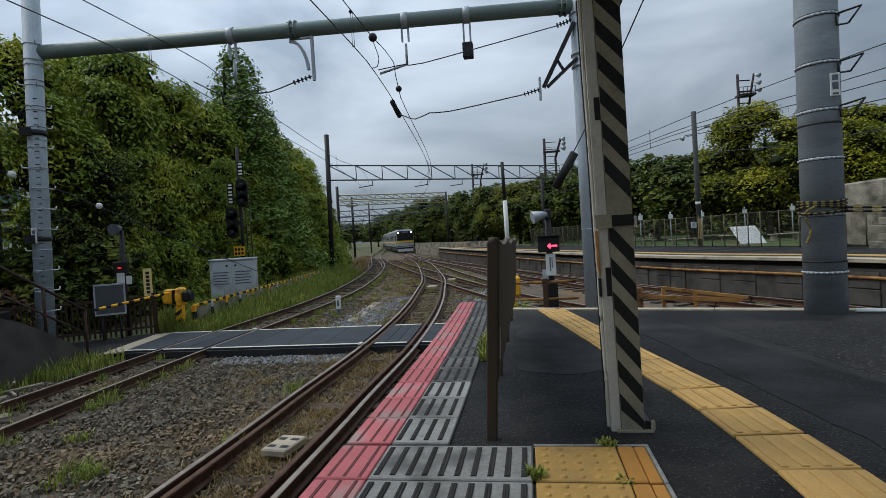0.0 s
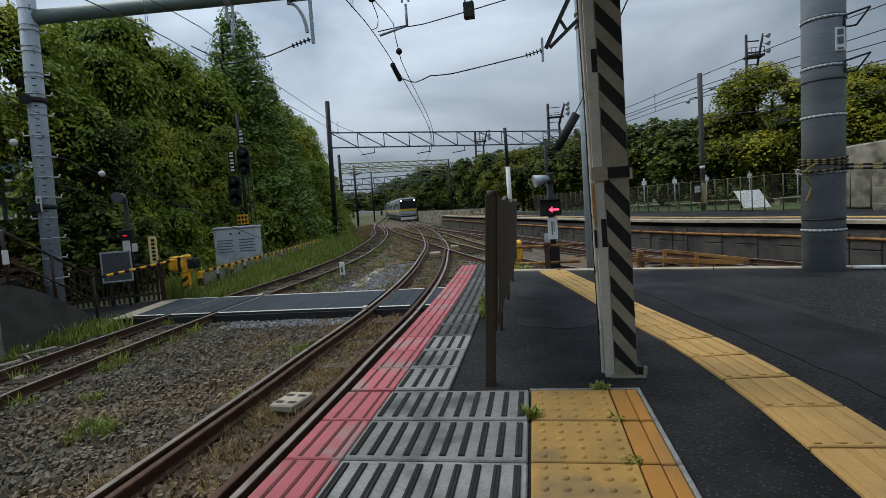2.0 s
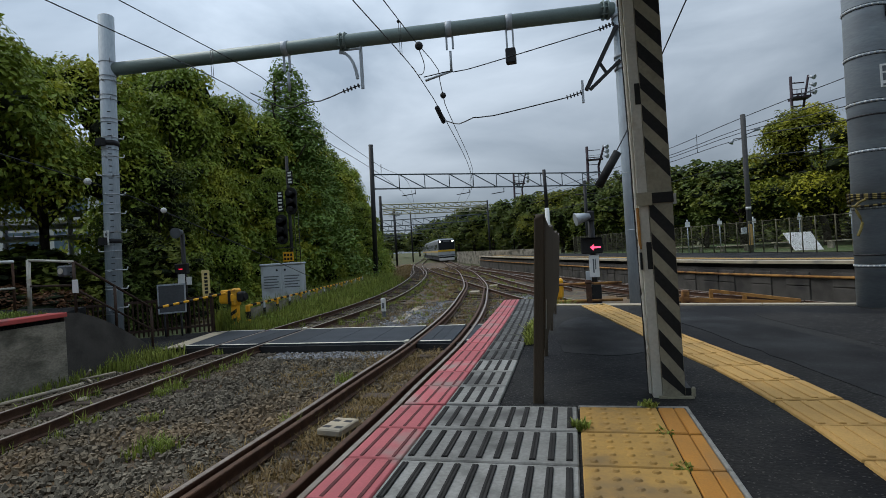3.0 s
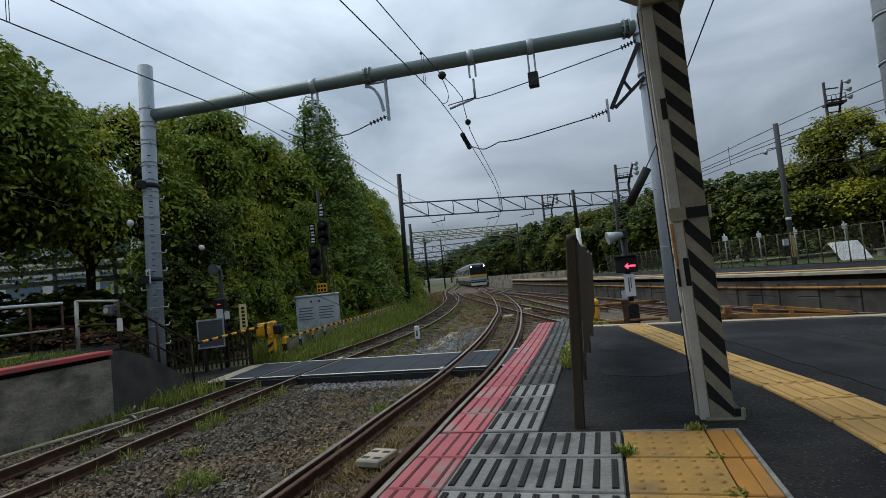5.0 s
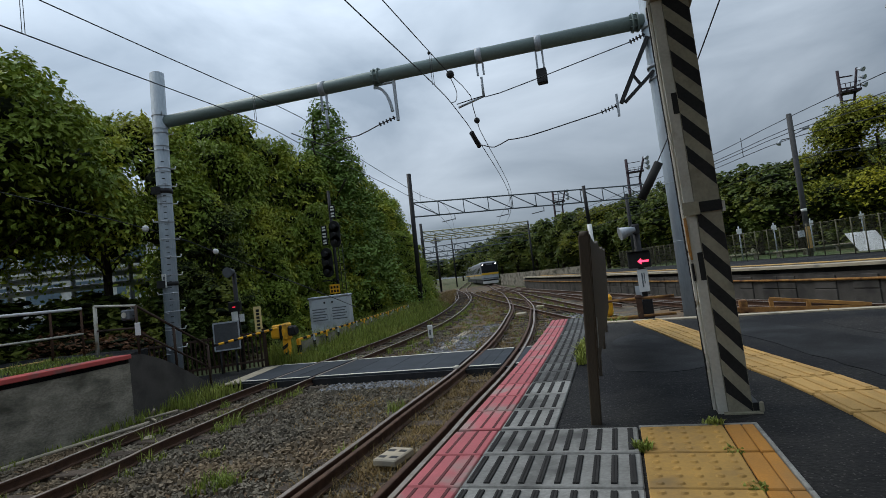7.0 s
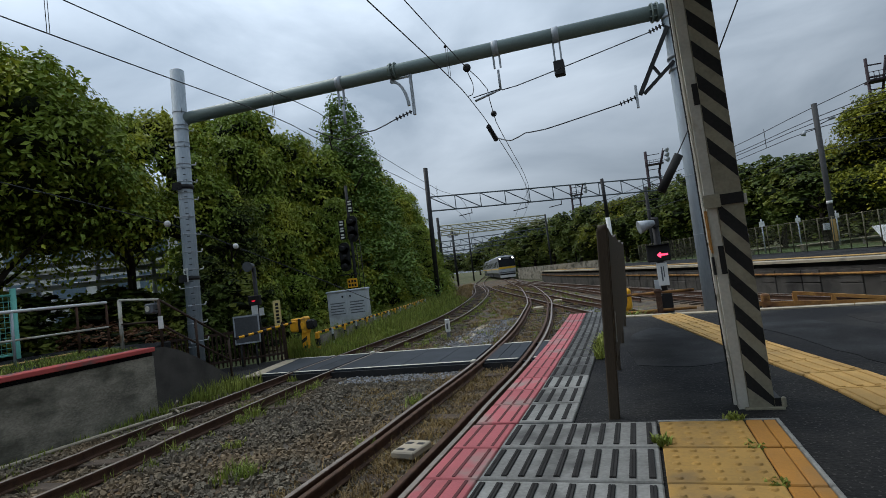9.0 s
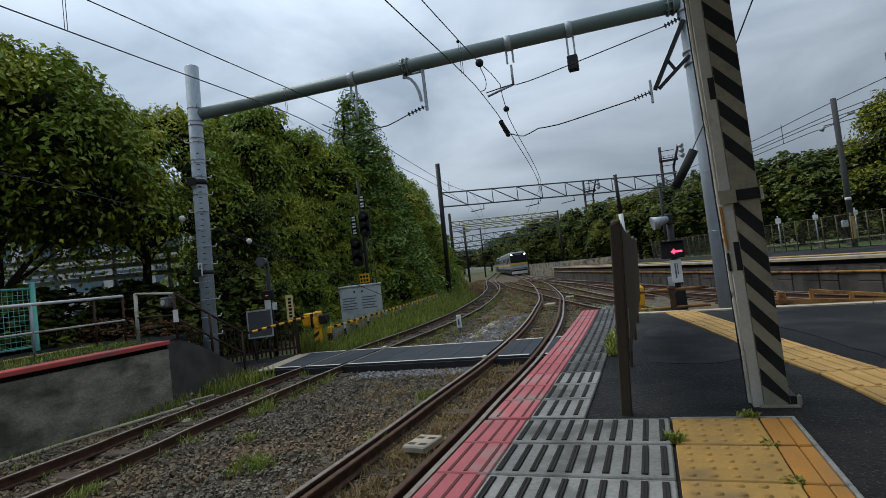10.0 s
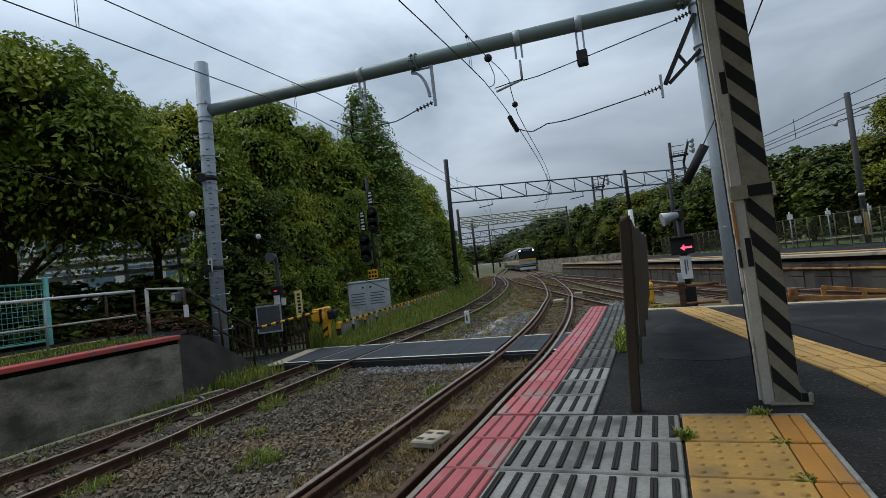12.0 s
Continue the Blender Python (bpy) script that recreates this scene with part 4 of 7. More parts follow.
for (x, y), z0, z1 in (((-7.3, 2.0), 5.9, 6.5), ((-7.3, 6.95), 5.9, 6.47), ((-7.65, 13.0), 5.62, 6.15), ((-8.2, 19.8), 5.43, 5.96), ((-2.76, 6.1), 5.42, 6.03), ((-4.2, 20.5), 5.05, 5.5), ((-5.2, 26), 5.12, 5.8)):
    tagged(link("wire_dropper", rods([((x - 0.015, y, z0), (x - 0.015, y, z1)), ((x + 0.015, y + 0.02, z0), (x + 0.015, y + 0.02, z1)), ((x, y - 0.04, z1 - 0.02), (x, y + 0.04, z1 + 0.02))], 0.005, 6), M_WIRE), "thin wire dropper between two overhead wires", "wire dropper", "wire droppers")


def wire_beads(points, name, label):
    b = thing(name, label, "insulator")
    for (x, y, z), r in points:
        bm = bmesh.new()
        bmesh.ops.create_uvsphere(bm, u_segments=10, v_segments=6, radius=r, matrix=Matrix.Translation((x, y, z)))
        part("bead", bm, M_DARK, b)
    return b


wire_beads([((-2.75, 7.35, 6.03), 0.085), ((-2.8, 9.55, 5.62), 0.075), ((-2.76, 6.05, 6.0), 0.03)], "wire_insulator", "dark round insulators on the messenger wire")
bm = rods([((-2.80, 8.8, 5.14), (-2.82, 9.55, 4.97))], 0.03, 8)
for k in range(6):
    ring_band(bm, Vector((-2.80, 8.85, 5.13)).lerp(Vector((-2.82, 9.5, 4.98)), k / 5), (0, 0.97, -0.2), 0.06, 0.04, 8)
tagged(link("section_insulator", bm, M_DARK), "dark ribbed section insulator in the contact wire", "insulator")
tagged(link("jumper_wire", sweep(bmesh.new(), curve([(-2.75, 7.35, 5.95), (-2.70, 7.5, 5.7), (-2.72, 7.45, 5.5), (-2.78, 7.3, 5.42)], 0.06), circle(0.009, 6)), M_WIRE), "looping jumper wire between overhead wires", "wire")
wire([(-13.6, 3.4, 5.5), (-10.9, 7.2, 3.95), (-9.86, 8.22, 3.25), (-8.6, 9.9, 2.2), (-9.3, 14.5, 1.2)], 0.012, "guy_wire", "sagging service wire passing the pole")
g = wire_beads([((-10.98, 7.14, 3.98), 0.085), ((-9.86, 8.22, 3.27), 0.075)], "guy_wire_insulator", "white porcelain insulators on the service wire")
for ch in g.children:
    ch.data.materials[0] = M_WHITE
stay = thing("stay_wire", "diagonal stay wire with a black tubular guard", "stay wire")
part("wire", rods([((0.50, 5.90, 2.72), (1.12, 5.85, 3.80)), ((1.12, 5.85, 3.80), (3.42, 4.08, 8.4))], 0.010, 6), M_WIRE, stay)
part("guard", rods([((0.83, 5.88, 3.25), (0.50, 5.90, 2.72))], 0.068, 14), M_BLACK, stay, "black tubular guard")

# ---- big pole on the platform ----
big = thing("platform_pole", "thick weathered steel pole with studded bands and a rope tied round", "pole")
B0, B1, BR = Vector((3.37, 3.93, PLAT - 0.05)), Vector((3.42, 3.90, 8.5)), 0.212
shaft = part("shaft", rod(bmesh.new(), B0, B1, BR, BR - 0.006, 32), M_BIGPOLE, big)
def pole_axis(z):
    return B0.lerp(B1, (z - B0.z) / (B1.z - B0.z))


for z in (1.38, 2.03, 2.66, 3.20, 3.72, 4.25, 4.8):
    m = pole_axis(z)
    band = part("studded_band", rods([(m - Vector((0, 0, 0.016)), m + Vector((0, 0, 0.016)))], BR + 0.003, 32), M_BIGPOLE, big)
    for dz in (-0.018, 0.018):
        part("band_edge", rods([(m + Vector((0, 0, dz - 0.003)), m + Vector((0, 0, dz + 0.003)))], BR + 0.004, 32), M_DARK, band)
    bm = bmesh.new()
    for k in range(26):
        a = k * math.tau / 26
        d = Vector((math.cos(a), math.sin(a), 0))
        rod(bm, m + d * (BR + 0.002), m + d * (BR + 0.012), 0.011, 0.008, n=8)
    part("stud", bm, M_WHITE, band)
for z in (1.50, 3.05):
    m = pole_axis(z)
    part("joint_ring", rods([(m - Vector((0, 0, 0.010)), m + Vector((0, 0, 0.010)))], BR + 0.004, 32), M_DARK, big)
for z in (3.22, 3.70, 4.22):
    o = Vector((3.50, 3.72, z))
    part("step_bracket", rods([(o, o + Vector((0.24, -0.02, 0.06))), (o + Vector((0, 0, -0.12)), o + Vector((0.10, -0.03, -0.12))), (o + Vector((0.10, -0.03, -0.12)), o + Vector((0.24, -0.02, 0.06))), (o, o + Vector((0, 0, -0.12))), (o + Vector((0.02, -0.05, 0.0)), o + Vector((0.24, -0.02, 0.06)))], 0.010, 6), M_DARK, big)
np_ = part("number_plate", slab_box((3.40, 3.700, 3.33), (3.50, 3.712, 3.58), 0.003), M_WHITE, big)
bm = box(slab_box((3.42, 3.697, 3.40), (3.48, 3.699, 3.48)), (3.42, 3.697, 3.50), (3.48, 3.699, 3.56))
part("marking", box(bm, (3.42, 3.697, 3.345), (3.48, 3.699, 3.365)), M_TEXT_GREY, np_)
rope = thing("rope", "yellow and black striped rope wound round the pole", "rope")
M_ROPE = mat("yellow_rope", (0.20, 0.155, 0.045), (0.13, 0.10, 0.035), rough=0.8, bump=0.2)
for k, z in enumerate((2.12, 2.15, 2.18, 2.06)):
    helix = [(3.37 + (BR + 0.018) * math.cos(a), 3.93 + (BR + 0.018) * math.sin(a), z + 0.012 * math.sin(2 * a + k)) for a in [i * math.tau / 40 for i in range(41)]]
    lay = part("coil", sweep(bmesh.new(), helix, circle(0.014, 6)), M_ROPE, rope)
    for i in range(0, 40, 2):
        part("dark_strand", rods([(helix[i], helix[i + 1])], 0.016, 6), M_BLACK, lay)
for dz, end in ((2.10, (6.2, 1.9, 1.85)), (2.06, (6.2, 1.9, 1.78))):
    a, e = Vector((3.50, 3.74, dz)), Vector(end)
    t_ = part("tail", rods([(a, e)], 0.012, 6), M_ROPE, rope)
    for i in range(0, 40, 2):
        part("dark_strand", rods([(a.lerp(e, i / 40), a.lerp(e, (i + 1) / 40))], 0.014, 6), M_BLACK, t_)
part("loose_end", sweep(bmesh.new(), curve([(3.20, 3.74, 2.12), (3.10, 3.74, 2.05), (3.16, 3.74, 1.86), (3.11, 3.74, 1.72)], 0.05), circle(0.014, 6)), M_ROPE, rope)

# ---- striped canopy column ----
col = thing("striped_column", "steel canopy column with worn black and cream hazard stripes", "column")
lean = -0.016
TOP = 3.30


def cx(x, z):
    x = 0.427 + (x - 0.447) * 1.155 if x < 0.492 else 0.479 + (x - 0.492) * 0.84
    return x + (lean + 0.010 * (x - 0.427) / 0.173) * (z - PLAT)


def leaning_box(x0, x1, y0, y1, z0, z1):
    bm = slab_box((0, 0, 0), (1, 1, 1))
    for v in bm.verts:
        z = z0 + v.co.z * (z1 - z0)
        v.co = Vector((cx(x0 + v.co.x * (x1 - x0), z), y0 + v.co.y * (y1 - y0), z))
    return bm


part("front_flange", leaning_box(0.492, 0.636, 0.205, 0.222, PLAT - 0.01, TOP), M_CREAM, col, "cream flange with black hazard stripes")
part("web", leaning_box(0.555, 0.57, 0.222, 0.39, PLAT - 0.01, TOP), M_CREAM, col)
part("rear_flange", leaning_box(0.452, 0.636, 0.39, 0.405, PLAT - 0.01, TOP), M_OFFWHITE, col)
ang = part("corner_angle", leaning_box(0.447, 0.490, 0.212, 0.224, PLAT - 0.01, TOP), M_OFFWHITE, col, "off-white dented steel angle with rust")
part("side_plate", leaning_box(0.447, 0.454, 0.224, 0.40, PLAT - 0.01, TOP), M_OFFWHITE, col)
bm = bmesh.new()
k, z = 0, PLAT - 0.05
while z < TOP - 0.15:
    if abs(z + 0.06 - 2.07) > 0.09:
        pts = [(0.494, z + 0.165), (0.634, z + 0.01), (0.634, z + 0.105), (0.494, z + 0.26)]
        pts = [(x, max(q, PLAT + 0.005)) for x, q in pts]
        if max(q for _, q in pts) - min(q for _, q in pts) > 0.05:
            fr = [bm.verts.new((cx(x, q), 0.2025, q)) for x, q in pts]
            bm.faces.new(fr)
    z += 0.186
    k += 1
bmesh.ops.recalc_face_normals(bm, faces=bm.faces)
for f in bm.faces:
    if f.normal.y > 0:
        f.normal_flip()
part("black_stripe", bmesh.ops.solidify(bm, geom=bm.faces[:], thickness=0.0015) and bm, M_BLACK, col, "black diagonal paint stripes")
bm = bmesh.new()
for z in (1.66, 2.62):
    b2 = leaning_box(0.468, 0.493, 0.208, 0.2115, z, z + rng.uniform(0.07, 0.16))
    me_ = bpy.data.meshes.new("tmp"); b2.to_mesh(me_); b2.free(); bm.from_mesh(me_); bpy.data.meshes.remove(me_)
part("black_patch", bm, M_BLACK, ang)
part("clamp_band", leaning_box(0.440, 0.642, 0.196, 0.412, 2.04, 2.10), M_BLACK, col, "black steel clamp band")
part("clamp_plate", leaning_box(0.438, 0.512, 0.188, 0.199, 2.03, 2.105), M_CREAM, col)
part("torn_tape", leaning_box(0.440, 0.4465, 0.206, 0.25, 1.78, 2.02), M_RUST_YELLOW, ang, "torn orange tape")
part("torn_tape", leaning_box(0.436, 0.4455, 0.203, 0.23, 1.66, 1.76), M_BLACK, ang)
part("base_angle", leaning_box(0.60, 0.675, 0.215, 0.40, PLAT - 0.01, PLAT + 0.05), M_DARK, col)
part("white_tab", leaning_box(0.643, 0.662, 0.215, 0.23, 2.03, 2.09), M_WHITE, col)
bm = sweep(bmesh.new(), curve([(cx(0.440, z), 0.245 + 0.012 * math.sin(z * 9), z) for z in (0.93, 1.2, 1.5, 1.8, 2.1, 2.5, 2.9, 3.29)], 0.05), circle(0.011, 6))
part("cable", bm, M_OFFWHITE, col, "pale cable running up the column")
part("cable", sweep(bmesh.new(), curve([(cx(0.434, z), 0.27 + 0.010 * math.sin(z * 7), z) for z in (0.93, 1.3, 1.7, 2.0, 2.4, 2.9, 3.29)], 0.05), circle(0.008, 6)), M_BLACK, col)
part("yellow_strip", leaning_box(0.436, 0.444, 0.215, 0.24, 1.80, 2.02), M_RUST_YELLOW, col)
part("base_shoe", box(slab_box((0.455, 0.19, PLAT - 0.01), (0.645, 0.41, PLAT + 0.006), 0.003), (0.632, 0.195, PLAT), (0.655, 0.215, PLAT + 0.06), 0.008), M_CREAM, col)
# canopy above the column
can = thing("platform_canopy", "beige steel platform canopy above the striped column", "canopy")
part("cap_plate", slab_box((0.38, 0.17, 3.295), (0.63, 0.45, 3.36), 0.006), M_CREAM, can)
part("girder", strip(bmesh.new(), (0.56, 0.31, 3.34), (-0.62, 0.31, 4.12), 0.14, 0.12), M_CREAM, can)
part("purlin", strip(bmesh.new(), (0.50, 0.30, 3.62), (0.50, -11, 3.62), 0.12, 0.5), M_CREAM, can)
part("roof", prism([(-0.6, 0.22), (3.2, 0.22), (3.2, -12), (-0.6, -12)], 4.14, 4.2), M_CREAM, can)

# ---- dark boards beside the strip ----
board = thing("board_fence", "dark brown wooden board fence with a wavy top on posts", "fence")
for k, y in enumerate((0.0, 1.32, 2.64, 3.96)):
    zt = (2.03, 1.99, 1.99, 1.98)[k]
    xr = -0.222 if k == 0 else -0.252
    bm = slab_box((-0.282, y - 0.015, PLAT - 0.03), (xr, y + 0.035, zt - 0.03), 0.006)
    rod(bm, (-0.275, y + 0.01, zt - 0.035), (xr, y + 0.01, zt - 0.035), 0.026, n=12)
    part("post", bm, M_BOARD, board)
for k in range(3):
    y0 = 0.04 + 1.32 * k
    bm = bmesh.new()
    top, n_ = [], 14
    for i in range(n_ + 1):
        u = i / n_
        top.append((y0 + 1.315 * u, 2.0 - 0.035 * math.sin(math.pi * u) - 0.02 * (k > 0)))
    ol = [(y0, 1.22)] + top + [(y0 + 1.315, 1.22)]
    f0 = [bm.verts.new((-0.218, y, z)) for y, z in ol]
    f1 = [bm.verts.new((-0.25, y, z)) for y, z in ol]
    bm.faces.new(f0); bm.faces.new(f1[::-1])
    for i in range(len(ol)):
        j = (i + 1) % len(ol)
        bm.faces.new((f0[i], f1[i], f1[j], f0[j]))
    bmesh.ops.recalc_face_normals(bm, faces=bm.faces)
    part("board", bm, M_BOARD, board)
part("pale_bracket", slab_box((-0.224, 0.16, 1.32), (-0.215, 0.19, 1.50)), M_GALV, board)
for ch in board.children:
    for v in ch.data.vertices:
        v.co.x += 0.025 + 0.065 * max(0.0, v.co.z - PLAT)
        v.co.y += 0.09

# ---- level crossing ----
crossing = new("level_crossing")
tagged(crossing, "dark rubber panels of a level crossing with pale edge lines", "crossing", kind="structure")


def cross_x(line, y):
    for a, b in zip(line, line[1:]):
        if a.y <= y <= b.y:
            return a.x + (b.x - a.x) * (y - a.y) / (b.y - a.y)
    return line[-1].x


def panel_between(f0, f1, y0, y1, name="panel"):
    bm = prism([(f0(y0), y0), (f1(y0), y0), (f1(y1), y1), (f0(y1), y1)], BED + 0.03, 0.008)
    return part(name, bm, M_PANEL, crossing)


cl, cr = (lambda y: cross_x(TRACK_LEFT, y)), (lambda y: cross_x(TRACK_RIGHT, y))
Y0, Y1 = 7.36, 9.58
segs = [(lambda y: -9.15, lambda y: cl(y) - 0.62), (lambda y: cl(y) - 0.48, lambda y: cl(y) - 0.01), (lambda y: cl(y) + 0.01, lambda y: cl(y) + 0.48)]
for k in range(4):
    segs.append(((lambda k: lambda y: cl(y) + 0.62 + (cr(y) - cl(y) - 1.24) * k / 4 + 0.008)(k), (lambda k: lambda y: cl(y) + 0.62 + (cr(y) - cl(y) - 1.24) * (k + 1) / 4 - 0.008)(k)))
for k in range(3):
    segs.append(((lambda k: lambda y: cr(y) - 0.36 + 0.24 * k + 0.005)(k), (lambda k: lambda y: cr(y) - 0.36 + 0.24 * (k + 1) - 0.005)(k)))
segs.append((lambda y: cr(y) + 0.62, lambda y: -1.02))
for f0, f1 in segs:
    panel_between(f0, f1, Y0, Y1)
for y in (Y0 + 0.05, Y1 - 0.05):
    for f0, f1 in (segs[0], (segs[1][0], segs[2][1]), (segs[3][0], segs[6][1]), (segs[7][0], segs[9][1]), segs[10]):
        part("edge_line", slab_box((f0(y) + 0.03, y - 0.045, 0.0085), (f1(y) - 0.03, y + 0.045, 0.012)), M_WHITE_LINE, crossing)
for y in (Y0 - 0.02, Y1 + 0.02):
    part("edge_beam", slab_box((-9.1, y - 0.05, BED), (-1.03, y + 0.05, -0.035)), M_DARK, crossing)
part("entry_pad", prism([(-9.75, 7.1), (-9.05, 6.95), (-9.16, 9.6), (-9.75, 9.7)], BED, 0.0), M_ASPHALT, crossing)
part("tactile_strip", prism([(-9.05, 6.98), (-8.70, 7.22), (-9.16, 9.55), (-9.50, 9.3)], -0.01, 0.016), M_COPING, crossing, "cream tactile strip at the crossing's entry")
for xx in (cl(Y1) + 0.56, cr(Y0) - 0.56):
    part("rail_end_guide", slab_box((xx - 0.07, (Y1 if xx < -5 else Y0) - 0.12, 0.0), (xx + 0.02, (Y1 if xx < -5 else Y0) + 0.02, 0.05), 0.01), M_WHITE_LINE, crossing)

# ---- small track things ----
tb = thing("track_beacon", "cream plastic track beacon box with dark slots between the rails", "track beacon", at=(-2.66, 2.46, BED + 0.02), turn=-8)
part("case", slab_box((-0.15, -0.21, 0.06), (0.15, 0.21, 0.14), 0.015), M_COPING, tb)
for x in (-0.075, 0.075):
    for y in (-0.11, 0.09):
        part("slot", slab_box((x - 0.045, y - 0.03, 0.1405), (x + 0.045, y + 0.03, 0.143)), M_DARK, tb)
for x in (-0.11, 0.11):
    part("foot", slab_box((x - 0.03, -0.15, -0.03), (x + 0.03, 0.15, 0.06)), M_DARK, tb)
mk = thing("track_marker", "short white post with a small plate beside the track", "marker post", at=(-5.95, 13.0, BED))
part("post", slab_box((-0.045, -0.04, -0.05), (0.045, 0.04, 0.20), 0.008), M_TEXT_GREY, mk)
part("plate", slab_box((-0.075, -0.055, 0.20), (0.075, 0.03, 0.62), 0.02), M_WHITE, mk)
part("marking", slab_box((-0.03, -0.058, 0.30), (0.03, -0.0555, 0.48)), M_TEXT_GREY, mk)
tagged(link("cable_trough_cover", prism([(-5.15, 11.4), (-4.85, 11.5), (-5.35, 15.6), (-5.6, 15.6)], BED - 0.02, BED + 0.06), M_COPING), "pale concrete cable trough cover", "trough cover")
tagged(link("ballast_bag", slab_box((-7.62, 3.58, BED + 0.02), (-7.48, 3.72, BED + 0.09), 0.03), M_COPING), "small pale stone block between the rails", "stone")
for x, y in ((-4.3, 20.2), (-3.9, 23.5)):
    tagged(link("track_beacon", slab_box((x - 0.2, y - 0.3, BED), (x + 0.2, y + 0.3, BED + 0.14), 0.02), M_COPING), "cream track beacon box in the yard", "track beacon")

# ---- left ramp, railings, fence ----
bm = bmesh.new()
prof = [(4.93, LZ), (5.25, LZ - 0.03), (5.6, LZ - 0.16), (6.0, 0.74), (6.45, 0.45), (6.85, 0.18), (7.12, 0.0), (7.12, BED - 0.05), (4.93, BED - 0.05)]
f0 = [bm.verts.new((LX + 0.05, y, z)) for y, z in prof]
f1 = [bm.verts.new((LX - 0.12, y, z)) for y, z in prof]
bm.faces.new(f0); bm.faces.new(f1[::-1])
for i in range(len(prof)):
    j = (i + 1) % len(prof)
    bm.faces.new((f0[i], f1[i], f1[j], f0[j]))
bmesh.ops.recalc_face_normals(bm, faces=bm.faces)
tagged(link("ramp_wall", bm, M_DARK_CONCRETE), "stained concrete side wall of a ramp", "ramp wall", kind="structure")
bm = bmesh.new()
f = [bm.verts.new(v) for v in ((LX - 0.12, 4.93, LZ - 0.02), (LX - 0.12, 7.1, 0.0), (LX - 2.0, 7.1, 0.0), (LX - 2.0, 4.93, LZ - 0.02), (LX - 0.12, 4.93, BED), (LX - 0.12, 7.1, BED), (LX - 2.0, 7.1, BED), (LX - 2.0, 4.93, BED))]
for q in ((0, 1, 2, 3), (7, 6, 5, 4), (0, 4, 5, 1), (2, 6, 7, 3)):
    bm.faces.new([f[i] for i in q])
tagged(link("ramp_floor", bm, M_ASPHALT), "asphalt ramp down to the crossing", "ramp", kind="structure")

rr = thing("ramp_railing", "rusty brown pipe railing down the ramp", "railing")
part("top_rail", rods([((-9.45, 5.30, 2.06), (-9.45, 7.17, 0.95))], 0.026, 8), M_WOOD_BOARD, rr)
part("middle_rail", rods([((-9.45, 5.28, 1.54), (-9.45, 7.15, 0.45))], 0.022, 8), M_WOOD_BOARD, rr)
for y, zt, zb in ((5.30, 2.06, 0.98), (6.22, 1.52, 0.55), (7.17, 0.95, -0.1)):
    part("post", rods([((-9.45, y, zb), (-9.45, y, zt))], 0.028, 8), M_WOOD_BOARD, rr)
part("top_rail", rods([((-9.45, 5.30, 2.06), (-10.85, 5.52, 2.16))], 0.026, 8), M_OFFWHITE, rr)
part("post", rods([((-10.85, 5.50, LZ - 0.02), (-10.85, 5.52, 2.16))], 0.04, 8), M_OFFWHITE, rr, "peeling white post")
part("middle_rail", rods([((-9.45, 5.30, 1.60), (-10.85, 5.52, 1.62))], 0.022, 8), M_WOOD_BOARD, rr)
wrl = thing("platform_railing", "galvanised pipe railing along the platform", "railing")
for z, r in ((2.15, 0.032), (1.60, 0.022)):
    part("rail", rods([((-11.25, 5.52, z), (-11.3, 1.2, z)), ((-11.3, 1.2, z), (-11.4, -8, z))], r, 8), M_WHITE if z > 2 else M_OFFWHITE, wrl)
for y in (5.52, 4.85, 3.6, 2.4, 1.2, 0.0, -1.2, -3, -5):
    part("post", rods([((-11.27, y, LZ - 0.02), (-11.27, y, 2.15))], 0.026, 8), M_RUST if y > 4 else M_GALV, wrl)
sp = thing("horn_speaker", "small grey box loudspeaker on the railing post", "speaker", at=(-9.5, 5.32, 1.80))
part("case", slab_box((-0.28, -0.11, -0.02), (-0.06, 0.10, 0.20), 0.03), M_TEXT_GREY, sp)
part("grille", rods([((-0.17, -0.112, 0.09), (-0.17, -0.125, 0.09))], 0.06, 14), M_OFFWHITE, sp)
part("arm", rods([((-0.1, 0, 0.06), (0.05, 0, 0.06))], 0.015, 6), M_DARK, sp)
sg = thing("notice_plate", "small white notice on the railing post", "notice", at=(-9.42, 5.28, 1.45))
part("plate", slab_box((-0.02, -0.05, 0.0), (0.12, -0.035, 0.26), 0.004), M_WHITE, sg)

# dark paling fence behind the crossing
fen = thing("paling_fence", "dark brown steel paling fence behind the crossing", "fence")
FA, FB = Vector((-12.9, 7.5, 0)), Vector((-9.72, 9.64, 0))
n_ = 34
for z in (0.18, 0.95):
    part("rail", strip(bmesh.new(), FA + Vector((0, 0, z)), FB + Vector((0, 0, z)), 0.04, 0.06), M_WOOD_BOARD, fen)
pale = None
for k in range(n_ + 1):
    c = FA.lerp(FB, k / n_)
    if pale is None:
        ob = part("paling", slab_box((-0.016, -0.016, 0.02), (0.016, 0.016, 1.0)), M_WOOD_BOARD, fen)
        pale = ob.data
    else:
        ob = new("paling", pale)
        ob.parent = fen
    ob.location = c
for k in (0, 0.35, 0.7, 1.0):
    c = FA.lerp(FB, k)
    part("post", slab_box(c + Vector((-0.04, -0.04, BED - 0.05)), c + Vector((0.04, 0.04, 1.06)), 0.005), M_WOOD_BOARD, fen)
tagged(link("fence_footing", strip(bmesh.new(), FA + Vector((0, 0, BED + 0.05)), FB + Vector((0, 0, BED + 0.05)), 0.14, 0.22), M_DARK_CONCRETE), "dark concrete footing under the fence", "footing", kind="structure")
